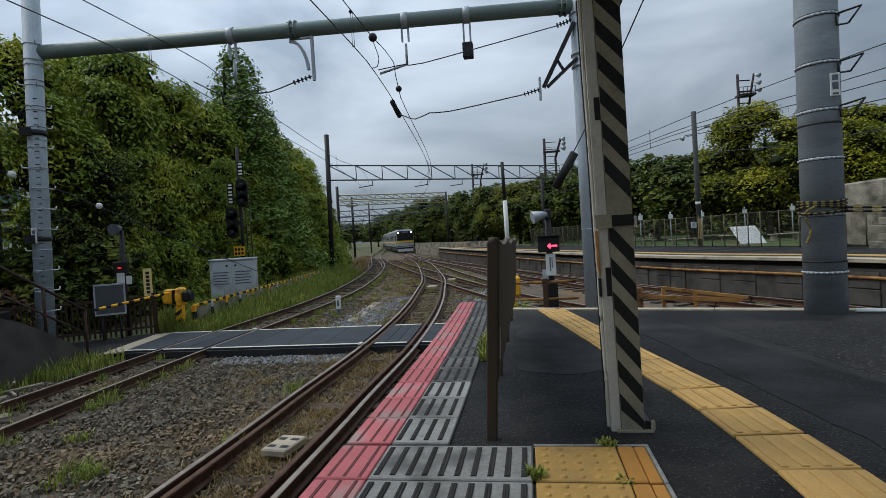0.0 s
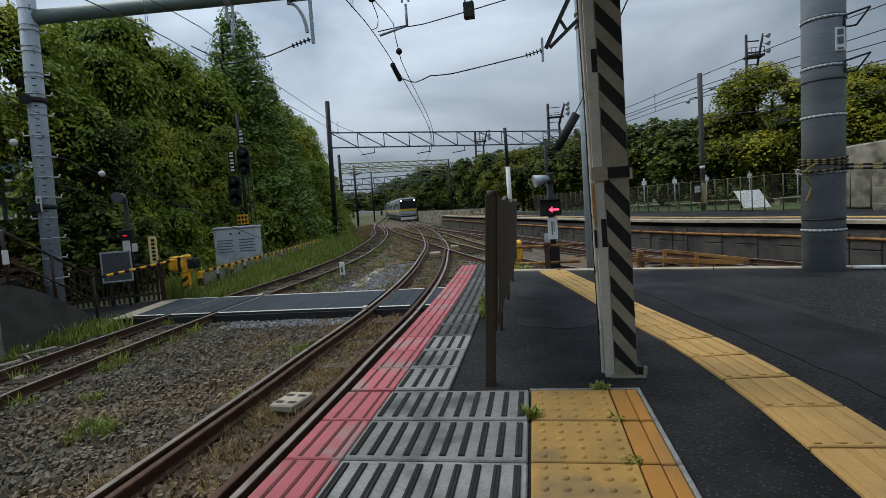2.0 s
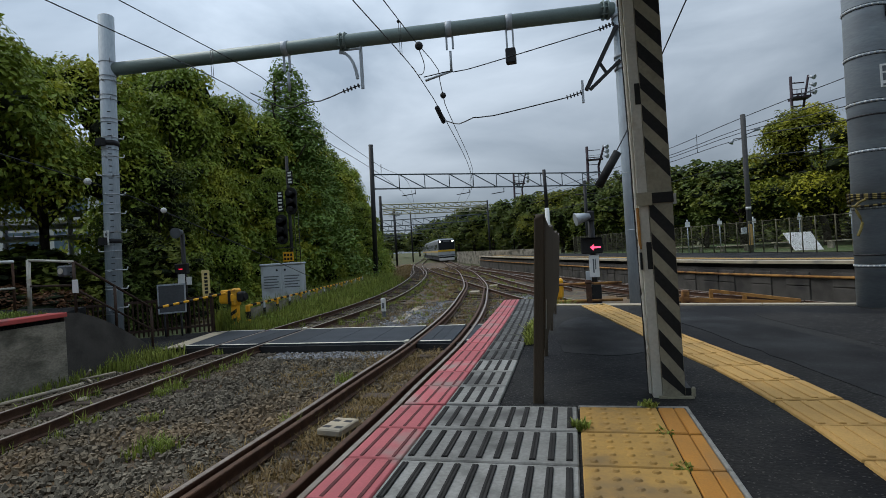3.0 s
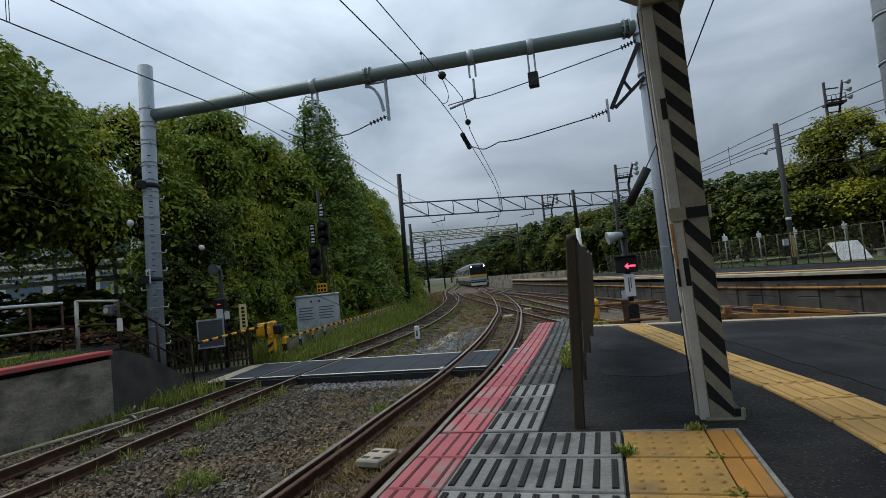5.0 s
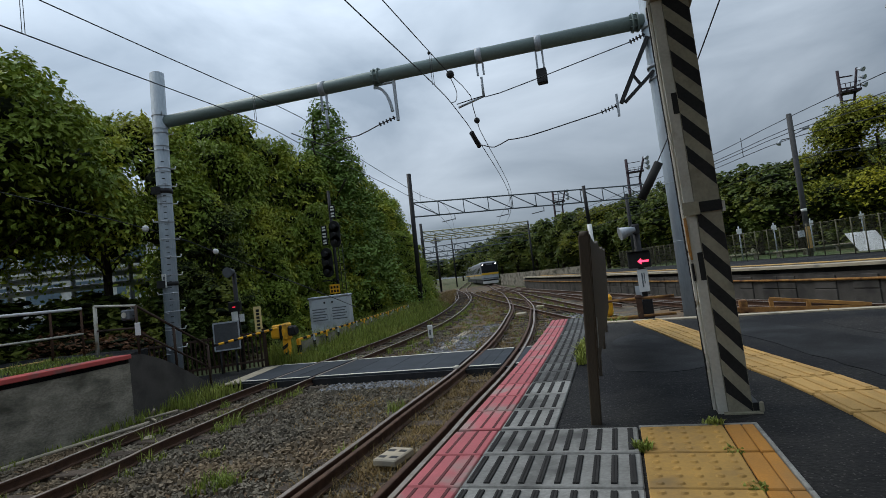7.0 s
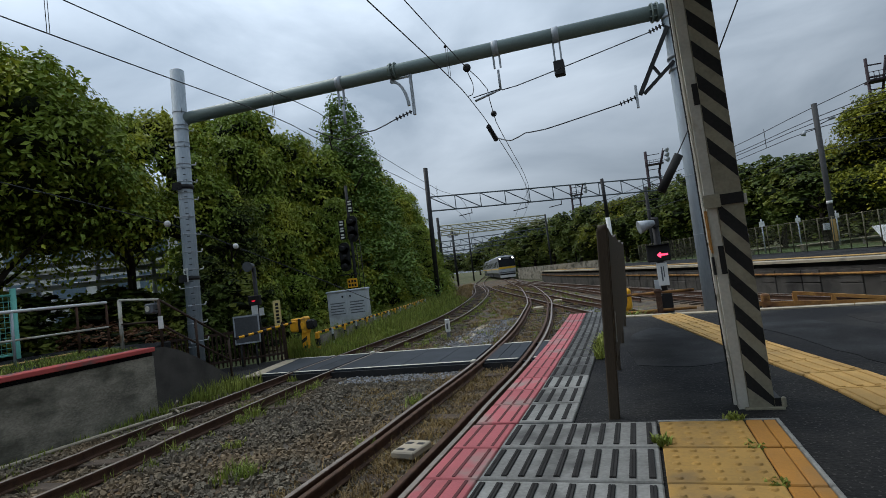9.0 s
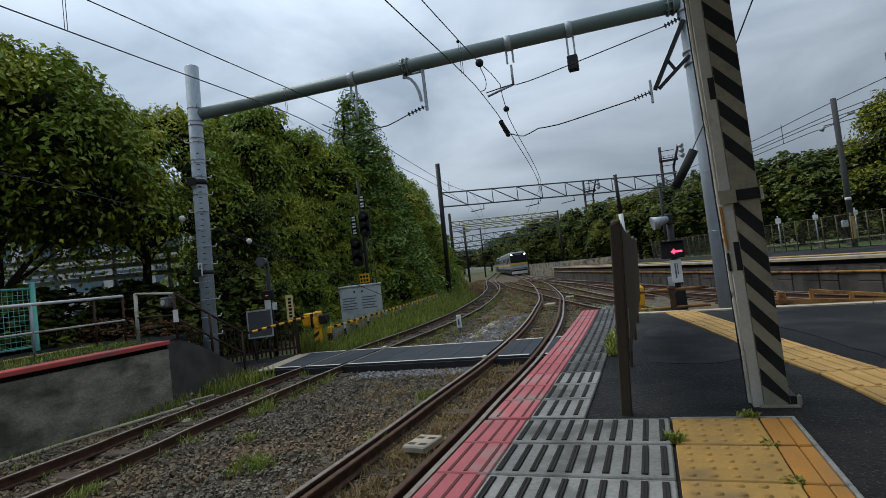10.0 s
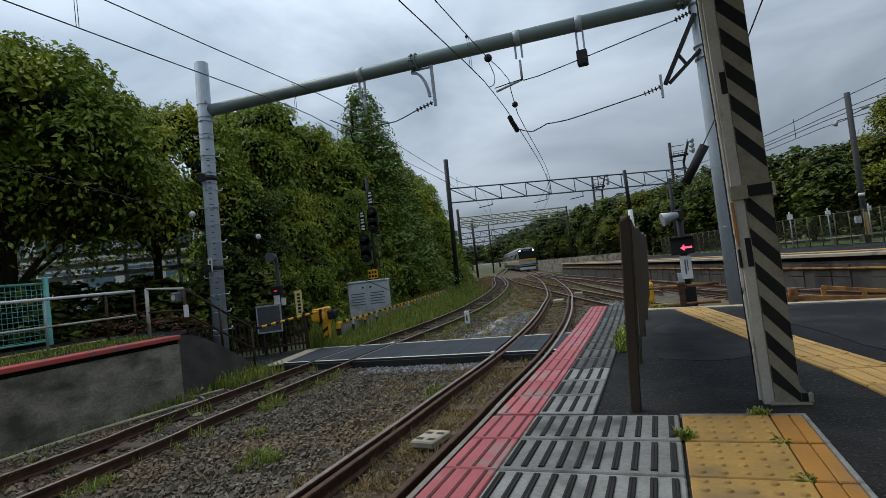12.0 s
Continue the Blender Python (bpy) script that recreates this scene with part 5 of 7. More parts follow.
tagged(link("entry_ground", prism([(-13, 6.9), (-9.05, 6.95), (-9.7, 9.75), (-13, 7.6)], BED, -0.01), M_ASPHALT), "dark asphalt path to the crossing", "path", kind="structure")

sb = thing("grey_notice_board", "dark grey framed panel on legs before the fence", "notice board", at=(-10.38, 8.92, 0), turn=33)
part("panel", slab_box((-0.31, -0.02, 0.64), (0.31, 0.02, 1.36), 0.004), mat("slate_panel", (0.085, 0.09, 0.095), (0.06, 0.065, 0.07), rough=0.5, scale=3, fine=20, bump=0.02), sb)
for lo, hi in (((-0.34, -0.03, 0.61), (0.34, 0.03, 0.65)), ((-0.34, -0.03, 1.35), (0.34, 0.03, 1.39)), ((-0.34, -0.03, 0.65), (-0.305, 0.03, 1.35)), ((0.305, -0.03, 0.65), (0.34, 0.03, 1.35))):
    part("frame", slab_box(lo, hi), M_GALV, sb)
for x in (-0.2, 0.2):
    part("leg", rods([((x, 0.03, -0.2), (x, 0.03, 0.7))], 0.025, 8), M_DARK, sb)

ys = thing("yellow_sign", "narrow yellow sign with vertical black writing on a post", "sign", at=(-9.82, 9.58, 0), turn=36)
part("post", rods([((0, 0.03, -0.2), (0, 0.03, 1.65))], 0.028, 8), M_RUST, ys)
pl = part("plate", slab_box((-0.10, -0.01, 0.95), (0.10, 0.01, 1.70), 0.004), mat("cream_yellow_sign", (0.66, 0.52, 0.22), (0.58, 0.46, 0.2), rough=0.6, bump=0.05), ys)
for k in range(6):
    part("writing", slab_box((-0.04, -0.014, 1.05 + k * 0.10), (0.045, -0.0105, 1.12 + k * 0.10)), M_BLACK, pl)
bar_ = thing("crossing_barrier", "yellow crossing barrier machine with a lowered black and yellow bar", "barrier", at=(-9.25, 9.95, -0.02), turn=0)
bar_.scale = (0.88, 0.88, 0.95)
part("stand", box(slab_box((-0.06, -0.09, -0.2), (0.15, 0.11, 0.74), 0.025), (-0.10, -0.13, -0.2), (0.19, 0.15, -0.08), 0.015), M_SIGNAL_YELLOW, bar_)
part("machine_head", box(slab_box((-0.44, -0.16, 0.78), (-0.10, 0.18, 1.12), 0.05), (-0.40, -0.12, 1.10), (-0.02, 0.14, 1.18), 0.03), M_SIGNAL_YELLOW, bar_)
part("head_band", slab_box((-0.10, -0.165, 0.77), (0.0, 0.185, 1.17), 0.02), M_BLACK, bar_, "black band")
part("gear_case", box(slab_box((0.0, -0.17, 0.70), (0.18, 0.19, 1.22), 0.05), (0.02, -0.20, 0.84), (0.15, -0.16, 1.06), 0.02), M_SIGNAL_YELLOW, bar_)
mo = part("motor", slab_box((0.18, -0.13, 0.82), (0.42, 0.14, 1.12), 0.05), M_BLACK, bar_)
part("motor_cap", rods([((0.42, 0.0, 0.97), (0.47, 0.0, 0.97))], 0.11, 14), M_BLACK, mo)
for k in range(3):
    bm = slab_box((-0.065, -0.095, -0.02 + k * 0.24), (0.155, -0.091, 0.09 + k * 0.24))
    for v in bm.verts:
        v.co.z += 0.55 * (v.co.x - 0.04)
    part("black_stripe", bm, M_BLACK, bar_)
P0, P1 = Vector((-0.12, -0.22, 1.10)), Vector((-0.76, -2.33, 0.93))
for k in range(14):
    part("bar_segment", rods([(P0.lerp(P1, (k + 0.16 * (k % 2)) / 14), P0.lerp(P1, (k + 1 + 0.16 * (1 - k % 2)) / 14))], 0.034, 8), M_BLACK if k % 2 else M_SIGNAL_YELLOW, bar_)

# crossing signal on the left with a horn
cs = thing("crossing_signal", "dark crossing signal post with grey horn and red lamp", "crossing signal", at=(-10.55, 9.65, 0))
part("post", rods([((0, 0, -0.2), (0, 0, 2.75))], 0.06, 10), M_DARK, cs)
part("horn", rod(bmesh.new(), (0.0, -0.02, 2.80), (0.06, -0.34, 2.76), 0.06, 0.15, 16), M_TEXT_GREY, cs)
part("indicator", slab_box((-0.2, -0.15, 1.62), (0.2, -0.02, 1.92), 0.02), M_BLACK, cs)
part("red_lamp", slab_box((-0.05, -0.156, 1.745), (0.06, -0.151, 1.775)), glow("red_light", (1.0, 0.02, 0.05), 0.9), cs)
for x, w, h in ((0.0, 0.11, 0.42), (0.24, 0.08, 0.2)):
    part("white_plate", slab_box((x - w, -0.14, 1.32), (x + w, -0.12, 1.34 + h), 0.004), M_WHITE, cs)

# low guard with striped posts beside the weeds
lg = thing("striped_guard_fence", "low grey guard fence with yellow and black posts", "guard fence")
GA = curve([(-9.05, 10.3, 0), (-9.7, 14.5, 0), (-10.6, 20, 0), (-11.6, 25.0, 0)], 0.9)
for k, p in enumerate(GA):
    po = part("post", slab_box(p + Vector((-0.05, -0.05, BED - 0.05)), p + Vector((0.05, 0.05, 0.62)), 0.008), M_SIGNAL_YELLOW if k % 2 == 0 else M_BOX_GREY, lg)
    part("black_band", slab_box(p + Vector((-0.053, -0.053, 0.22)), p + Vector((0.053, 0.053, 0.44))), M_BLACK, po)
for k, (a, b) in enumerate(zip(GA, GA[1:])):
    part("panel", strip(bmesh.new(), a + Vector((0, 0, 0.26)), b + Vector((0, 0, 0.26)), 0.03, 0.5), M_CONCRETE, lg)
    for j in range(4):
        part("top_rail", strip(bmesh.new(), a.lerp(b, j / 4) + Vector((0, 0, 0.60)), a.lerp(b, (j + 1) / 4) + Vector((0, 0, 0.60)), 0.06, 0.06), M_BLACK if j % 2 else M_SIGNAL_YELLOW, lg)

# equipment cabinet
cab = thing("equipment_cabinet", "light grey railway equipment cabinet with stencilled writing", "cabinet", at=(-11.57, 16.6, BED + 0.36), turn=17)
cab.scale = (0.86, 0.86, 0.86)
part("body", slab_box((-0.95, -0.45, 0.0), (0.95, 0.45, 1.72), 0.03), M_BOX_GREY, cab)
part("lid", slab_box((-0.99, -0.49, 1.72), (0.99, 0.49, 1.82), 0.03), M_BOX_GREY, cab)
for x0 in (-0.93, 0.02):
    d_ = part("door", slab_box((x0, -0.475, 0.12), (x0 + 0.91, -0.452, 1.66), 0.008), M_BOX_GREY, cab)
    for j in range(5):
        part("writing", slab_box((x0 + 0.12, -0.479, 1.18 - 0.13 * j), (x0 + 0.12 + (0.62 if j % 2 else 0.7), -0.4755, 1.23 - 0.13 * j)), M_TEXT_GREY, d_)
    part("handle", slab_box((x0 + (0.80 if x0 < 0 else 0.06), -0.50, 0.8), (x0 + (0.85 if x0 < 0 else 0.11), -0.476, 0.95), 0.005), M_GALV, d_)
    part("vent", rods([((x0 + 0.74 if x0 < 0 else x0 + 0.17, -0.482, 1.50), (x0 + 0.74 if x0 < 0 else x0 + 0.17, -0.470, 1.50))], 0.05, 12), M_DARK, d_)

# railway signal mast
sm = thing("railway_signal", "black railway signal mast with two dark lamp heads and name plates", "railway signal", at=(-12.5, 18.9, 0.06))
sm.scale = (0.863, 0.863, 0.863)
part("mast", rods([((0, 0.15, -0.4), (0, 0.15, 7.6))], 0.085, 10), M_DARK, sm)
for dx, z0, h in ((0.22, 4.45, 1.45), (-0.42, 2.9, 1.6)):
    bm = slab_box((dx - 0.32, -0.05, z0 + 0.3), (dx + 0.32, 0.05, z0 + h - 0.3), 0.02)
    rod(bm, (dx, -0.05, z0 + 0.32), (dx, 0.05, z0 + 0.32), 0.32, n=20)
    rod(bm, (dx, -0.05, z0 + h - 0.32), (dx, 0.05, z0 + h - 0.32), 0.32, n=20)
    hd = part("lamp_head", bm, M_BLACK, sm)
    for j in range(3):
        zz = z0 + 0.32 + j * (h - 0.64) / 2
        part("hood", rod(bmesh.new(), (dx, -0.05, zz), (dx, -0.32, zz - 0.03), 0.13, 0.12, 14), M_DARK, hd)
for dx, z0, n in ((0.22, 6.05, 2), (-0.42, 4.65, 3)):
    hh = 0.36 * n
    pl = part("name_plate", slab_box((dx - 0.17, -0.03, z0), (dx + 0.17, 0.0, z0 + hh), 0.004), M_BLACK, sm)
    for j in range(n):
        part("writing", slab_box((dx - 0.11, -0.035, z0 + 0.07 + j * 0.36), (dx + 0.11, -0.0305, z0 + 0.16 + j * 0.36)), M_WHITE, pl)
        part("writing", slab_box((dx - 0.10, -0.035, z0 + 0.22 + j * 0.36), (dx + 0.10, -0.0305, z0 + 0.31 + j * 0.36)), M_WHITE, pl)
for x in (0.28, 0.52):
    part("ladder_rail", rods([((x, 0.1, 0.3), (x, 0.1, 4.6))], 0.02, 6), M_DARK, sm)
for k in range(12):
    part("rung", rods([((0.28, 0.1, 0.5 + 0.34 * k), (0.52, 0.1, 0.5 + 0.34 * k))], 0.014, 6), M_DARK, sm)
os_ = part("orange_plate", slab_box((-0.42, -0.06, 1.98), (0.18, -0.02, 2.48), 0.006), M_SIGNAL_YELLOW, sm, "orange plate with black writing")
for j in range(2):
    for i in range(3):
        part("writing", slab_box((-0.36 + 0.18 * i, -0.066, 2.05 + 0.21 * j), (-0.24 + 0.18 * i, -0.0605, 2.18 + 0.21 * j)), M_BLACK, os_)
part("platform_frame", slab_box((-0.8, -0.1, 1.82), (0.75, 0.3, 1.87)), M_DARK, sm)
part("platform_frame", slab_box((-0.8, -0.1, 2.7), (0.1, 0.3, 2.75)), M_DARK, sm)

# ---- right side: crossing signal, railings ----
rs = thing("crossing_direction_signal", "black crossing signal with a lit red arrow and a grey horn", "crossing signal", at=(0.47, 9.62, 0))
part("post", rods([((0.02, 0.06, -0.2), (0.02, 0.06, 2.55))], 0.075, 12), M_DARK, rs)
part("case", slab_box((-0.24, -0.18, 1.56), (0.24, 0.02, 1.92), 0.02), M_BLACK, rs)
part("visor", slab_box((-0.25, -0.26, 1.92), (0.25, 0.02, 1.935)), M_BLACK, rs)
bm = bmesh.new()
ar = [(-0.10, 1.70), (-0.02, 1.77), (-0.02, 1.72), (0.13, 1.72), (0.13, 1.68), (-0.02, 1.68), (-0.02, 1.63)]
f0 = [bm.verts.new((x + 0.06, -0.184, z)) for x, z in ar]
f1 = [bm.verts.new((x + 0.06, -0.179, z)) for x, z in ar]
bm.faces.new(f0); bm.faces.new(f1[::-1])
for i in range(7):
    bm.faces.new((f0[i], f1[i], f1[(i + 1) % 7], f0[(i + 1) % 7]))
bmesh.ops.recalc_face_normals(bm, faces=bm.faces)
part("red_arrow", bm, glow("red_arrow_light", (1.0, 0.05, 0.12), 3.0), rs, "glowing red arrow")
part("horn", rod(bmesh.new(), (0.0, -0.05, 2.43), (-0.33, -0.14, 2.36), 0.06, 0.15, 16), M_GALV, rs)
part("horn_mount", slab_box((-0.06, -0.08, 2.32), (0.10, 0.08, 2.52), 0.01), M_DARK, rs)
pl = part("white_plate", slab_box((-0.08, -0.12, 1.02), (0.14, -0.10, 1.52), 0.004), M_WHITE, rs)
part("writing", box(slab_box((0.0, -0.124, 1.12), (0.03, -0.1205, 1.44)), (0.05, -0.124, 1.2), (0.07, -0.1205, 1.44)), M_TEXT_GREY, pl)
part("small_plate", slab_box((-0.17, -0.10, 0.80), (-0.04, -0.08, 1.16), 0.004), M_BOX_GREY, rs)
part("base_box", slab_box((-0.10, -0.1, 0.0), (0.16, 0.2, 0.85), 0.01), M_DARK, rs)
pr = thing("pipe_railing", "rusty yellow two-bar pipe railing beyond the platform end", "railing")
for z in (0.90, 0.52):
    part("bar", rods([((-0.75, 9.3, z), (1.05, 9.2, z))], 0.03, 8), M_RUST_YELLOW, pr)
for x in (-0.75, 0.34):
    part("post", box(slab_box((x - 0.06, 9.2, BED), (x + 0.06, 9.32, 0.98), 0.01), (x - 0.08, 9.19, 0.9), (x + 0.08, 9.33, 0.96), 0.01), M_RUST, pr)
ym = thing("crossing_barrier_machine", "yellow crossing barrier machine with black panel", "barrier", at=(-0.48, 10.6, -0.16))
part("case", slab_box((-0.22, -0.2, 0.62), (0.24, 0.2, 1.12), 0.05), M_SIGNAL_YELLOW, ym)
part("black_panel", slab_box((-0.19, -0.212, 0.68), (0.10, -0.20, 1.02), 0.005), M_BLACK, ym)
part("stand", slab_box((-0.12, -0.12, -0.2), (0.14, 0.12, 0.62), 0.02), M_SIGNAL_YELLOW, ym)
yr = thing("yellow_barrier_rail", "rusty yellow steel barrier rail between the tracks", "barrier rail")
part("post", slab_box((2.55, 10.75, BED), (2.72, 10.92, 0.52), 0.03), M_RUST_YELLOW, yr)
part("lower_rail", strip(bmesh.new(), (1.65, 11.05, 0.34), (4.75, 10.15, 0.20), 0.06, 0.10), M_RUST_YELLOW, yr)
part("upper_rail", strip(bmesh.new(), (3.15, 10.7, 0.50), (4.85, 10.1, 0.26), 0.06, 0.07), M_RUST_YELLOW, yr)
for x, y, z in ((3.18, 10.7, 0.49), (3.83, 10.45, 0.40)):
    part("stub", slab_box((x - 0.04, y - 0.04, BED), (x + 0.04, y + 0.04, z)), M_RUST_YELLOW, yr)
tagged(link("end_coping", strip(strip(bmesh.new(), (-0.34, 5.08, PLAT - 0.04), (2.3, 4.36, PLAT - 0.04), 0.16, 0.10), (2.31, 4.357, PLAT - 0.04), (9.5, 2.17, PLAT - 0.04), 0.16, 0.10), M_COPING), "pale concrete coping at the platform end", "coping", kind="structure")
tagged(link("platform_pipe", sweep(bmesh.new(), curve([(3.6, 3.78, PLAT + 0.02), (4.4, 3.55, PLAT + 0.02), (7.5, 2.6, PLAT + 0.02)], 0.4), circle(0.022, 8)), M_WHITE), "white pipe lying along the platform edge", "pipe")
# rusty pipe along the far platform's wall
tagged(link("wall_pipe", sweep(bmesh.new(), [(p.x, p.y, 0.52) for p in offset(WALL_FAR, -0.14)], circle(0.035, 8)), M_RUST_YELLOW), "rusty yellow pipe along the platform wall", "pipe")

# ---- park fence, utility pole, park things ----
pf = thing("wire_mesh_fence", "tall wire mesh park fence on yellowish posts", "fence")
FL = offset(WALL_FAR, 5.0)
M_FPOST = mat("faded_yellow_post", (0.13, 0.12, 0.075), (0.09, 0.083, 0.052), rough=0.7, bump=0.1)
prev = None
acc = 0.0
pts_f = []
for a, b in zip(FL, FL[1:]):
    if b.y < -4 or a.y > 42:
        continue
    pts_f.append(a)
dense = curve([(p.x, p.y) for p in pts_f], 3.3)
for p in dense:
    part("post", rods([((p.x, p.y, PLAT - 0.05), (p.x, p.y, PLAT + 1.38))], 0.022, 6), M_FPOST, pf)
for z in (PLAT + 1.34,):
    part("top_rail", sweep(bmesh.new(), [(p.x, p.y, z) for p in dense], circle(0.012, 6)), M_FPOST, pf)
vs, fs = [], []
for a, b in zip(dense, dense[1:]):
    n = 24
    for k in range(n):
        for sgn in (1, -1):
            u0 = k / n
            u1 = u0 + sgn * 0.38
            z0, z1 = 0.05, 1.32
            if u1 > 1:
                z1 = z0 + (z1 - z0) * (1 - u0) / (u1 - u0); u1 = 1
            if u1 < 0:
                z1 = z0 + (z1 - z0) * u0 / (u0 - u1); u1 = 0
            q0, q1 = a.lerp(b, u0), a.lerp(b, u1)
            i = len(vs)
            w = 0.0016
            vs += [(q0.x - w, q0.y, PLAT + z0), (q0.x + w, q0.y, PLAT + z0), (q1.x + w, q1.y, PLAT + z1), (q1.x - w, q1.y, PLAT + z1)]
            fs.append((i, i + 1, i + 2, i + 3))
me = bpy.data.meshes.new("mesh_wire"); me.from_pydata(vs, [], fs); me.materials.append(M_FPOST)
ob = new("mesh_wire", me); ob.parent = pf

up = thing("utility_pole", "dark concrete utility pole with lamps and pale bands", "utility pole", at=(8.35, 25.0, 0.85))
part("shaft", rods([((0, 0, -0.3), (0, 0, 6.6))], 0.115, 14), mat("dark_concrete_pole", (0.07, 0.07, 0.07), (0.05, 0.05, 0.05), rough=0.8, bump=0.1), up)
part("pale_band", rods([((0, 0, 2.05), (0, 0, 2.18))], 0.12, 14), M_WHITE, up)
part("yellow_plate", slab_box((-0.10, -0.135, 0.35), (0.08, -0.112, 1.35), 0.005), M_PALE_YELLOW, up)
part("lamp_arm", rods([((0, 0, 5.6), (0.45, -0.1, 5.75)), ((0, 0, 5.5), (-0.5, -0.1, 5.45))], 0.02, 6), M_DARK, up)
part("lamp_head", rod(bmesh.new(), (0.42, -0.1, 5.78), (0.66, -0.14, 5.84), 0.07, 0.09, 10), M_GALV, up)
part("lamp_head", rod(bmesh.new(), (-0.5, -0.1, 5.46), (-0.62, -0.12, 5.25), 0.05, 0.1, 10), M_GALV, up)
part("wall_box", slab_box((-0.36, -0.12, 0.9), (-0.15, 0.1, 1.2), 0.01), M_BOX_GREY, up)
for dz, near, far in ((7.35, 7.55, 7.0), (6.85, 6.75, 6.6), (6.65, 6.35, 6.45), (6.35, 5.75, 6.2), (5.3, 4.75, 5.0)):
    tagged(link("power_line", sweep(bmesh.new(), curve([(22, -6, near + 0.2), (12.0, 17.0, near), (8.45, 25.0, dz), (5.0, 33, far), (-4, 54, far)], 2.0), circle(0.018, 5)), M_WIRE), "dark power line between the utility poles", "wire", "power lines")
tagged(link("wire_spacer", rods([((7.0, 28.3, 6.3), (7.0, 28.3, 7.3))], 0.015, 6), M_WIRE), "thin spacer between power lines", "wire")

wbd = thing("white_leaning_board", "blank white panel board leaning in the park", "board", at=(11.7, 28.0, 0.66), turn=-12)
bm = slab_box((-0.62, 0.0, 0.0), (0.62, 0.05, 1.0), 0.01)
for v in bm.verts:
    v.co.x += 0.45 * (0.5 - v.co.z)
    v.co.y += 0.6 * v.co.z - 0.3
part("panel", bm, M_WHITE, wbd)
part("brace", rods([((0.3, 0.3, 0.85), (0.3, 0.75, -0.05)), ((-0.4, 0.2, 0.85), (-0.4, 0.75, -0.05))], 0.03, 6), M_BARK, wbd)
bench = thing("park_bench", "pale park bench on the lawn", "bench", "park benches", at=(9.4, 31.5, 0.64), turn=10)
for y in (-0.18, 0.0, 0.18):
    part("slat", slab_box((-0.9, y - 0.07, 0.40), (0.9, y + 0.07, 0.45), 0.006), M_COPING, bench)
for x in (-0.7, 0.7):
    part("leg", slab_box((x - 0.06, -0.2, -0.05), (x + 0.06, 0.2, 0.40)), M_CONCRETE, bench)
for x, y, t_ in ((12.8, 33, -20), (14.6, 30.5, 15), (7.4, 34, 0)):
    copy_thing(bench, pose(x, y, 0.64, 0, 0, t_))
sgp = thing("park_sign_post", "thin grey park post with a small plate", "sign post", "park posts", at=(7.3, 33.5, 0.64))
part("post", rods([((0, 0, -0.05), (0, 0, 2.2))], 0.04, 8), M_GALV, sgp)
part("plate", slab_box((-0.14, -0.05, 1.75), (0.14, -0.03, 2.05)), M_WHITE, sgp)
for x, y in ((9.8, 36), (12.0, 36.5), (6.0, 38), (14.2, 35), (4.6, 41), (16.4, 33.5)):
    copy_thing(sgp, pose(x, y, 0.64))
# rough concrete block at the far platform's end
tagged(link("concrete_block", slab_box((10.9, 15.5, 0.9), (14.5, 19.5, 3.05), 0.06), M_CONCRETE), "weathered grey concrete block behind the fence", "concrete block", kind="structure")
bw = thing("block_wall", "low grey concrete block wall behind the fence", "wall", at=(10.3, 15.2, 0.9), turn=-64)
for j in range(4):
    for k in range(6):
        part("block", slab_box((k * 0.62 + (0.3 if j % 2 else 0), -0.1, j * 0.24), (k * 0.62 + 0.6 + (0.3 if j % 2 else 0), 0.1, j * 0.24 + 0.225), 0.01), M_CONCRETE, bw)


M_TOWER = mat("dark_maroon_steel", (0.045, 0.028, 0.034), (0.03, 0.022, 0.026), rough=0.7, bump=0.1)


def light_tower(x, y, z, h, s=1.0):
    t = thing("floodlight_tower", "dark steel floodlight tower above the trees", "floodlight tower", "floodlight towers", at=(x, y, z))
    part("leg", rods([((-0.9 * s, 0, 0), (-0.75 * s, 0, h))], 0.16 * s, 8), M_TOWER, t)
    part("leg", rods([((0.6 * s, 0.3, 0), (0.45 * s, 0.2, h * 0.80)), ((0.45 * s, 0.2, h * 0.80), (1.2 * s, 0.2, h))], 0.13 * s, 8), M_TOWER, t)
    for k in range(5):
        zz = h * (0.68 + 0.07 * k)
        part("cross_bar", strip(bmesh.new(), (-0.8 * s, 0, zz), (0.7 * s, 0.2, zz), 0.1, 0.1), M_TOWER, t)
    pt = part("platform", slab_box((-0.9 * s, -0.6, h * 0.86), (1.0 * s, 0.6, h * 0.872)), M_TOWER, t)
    part("railing", rods([((-0.9 * s, -0.6, h * 0.86 + q), (1.0 * s, -0.6, h * 0.86 + q)) for q in (0.4, 0.8)] + [((-0.9 * s + k * 0.45 * s, -0.6, h * 0.86), (-0.9 * s + k * 0.45 * s, -0.6, h * 0.86 + 0.8)) for k in range(5)], 0.03, 5), M_TOWER, pt)
    for k in range(3):
        part("floodlight", rod(bmesh.new(), (1.15 * s, 0, h * (0.90 + 0.045 * k)), (1.55 * s, -0.4, h * (0.885 + 0.045 * k)), 0.1 * s, 0.28 * s, 10), M_GALV, t)
    return t


light_tower(21.5, 53, 0.5, 15.6, 0.8)
light_tower(4.8, 93, 0.5, 17.9, 1.5)
light_tower(-9.8, 108, 0, 17.0, 1.3)

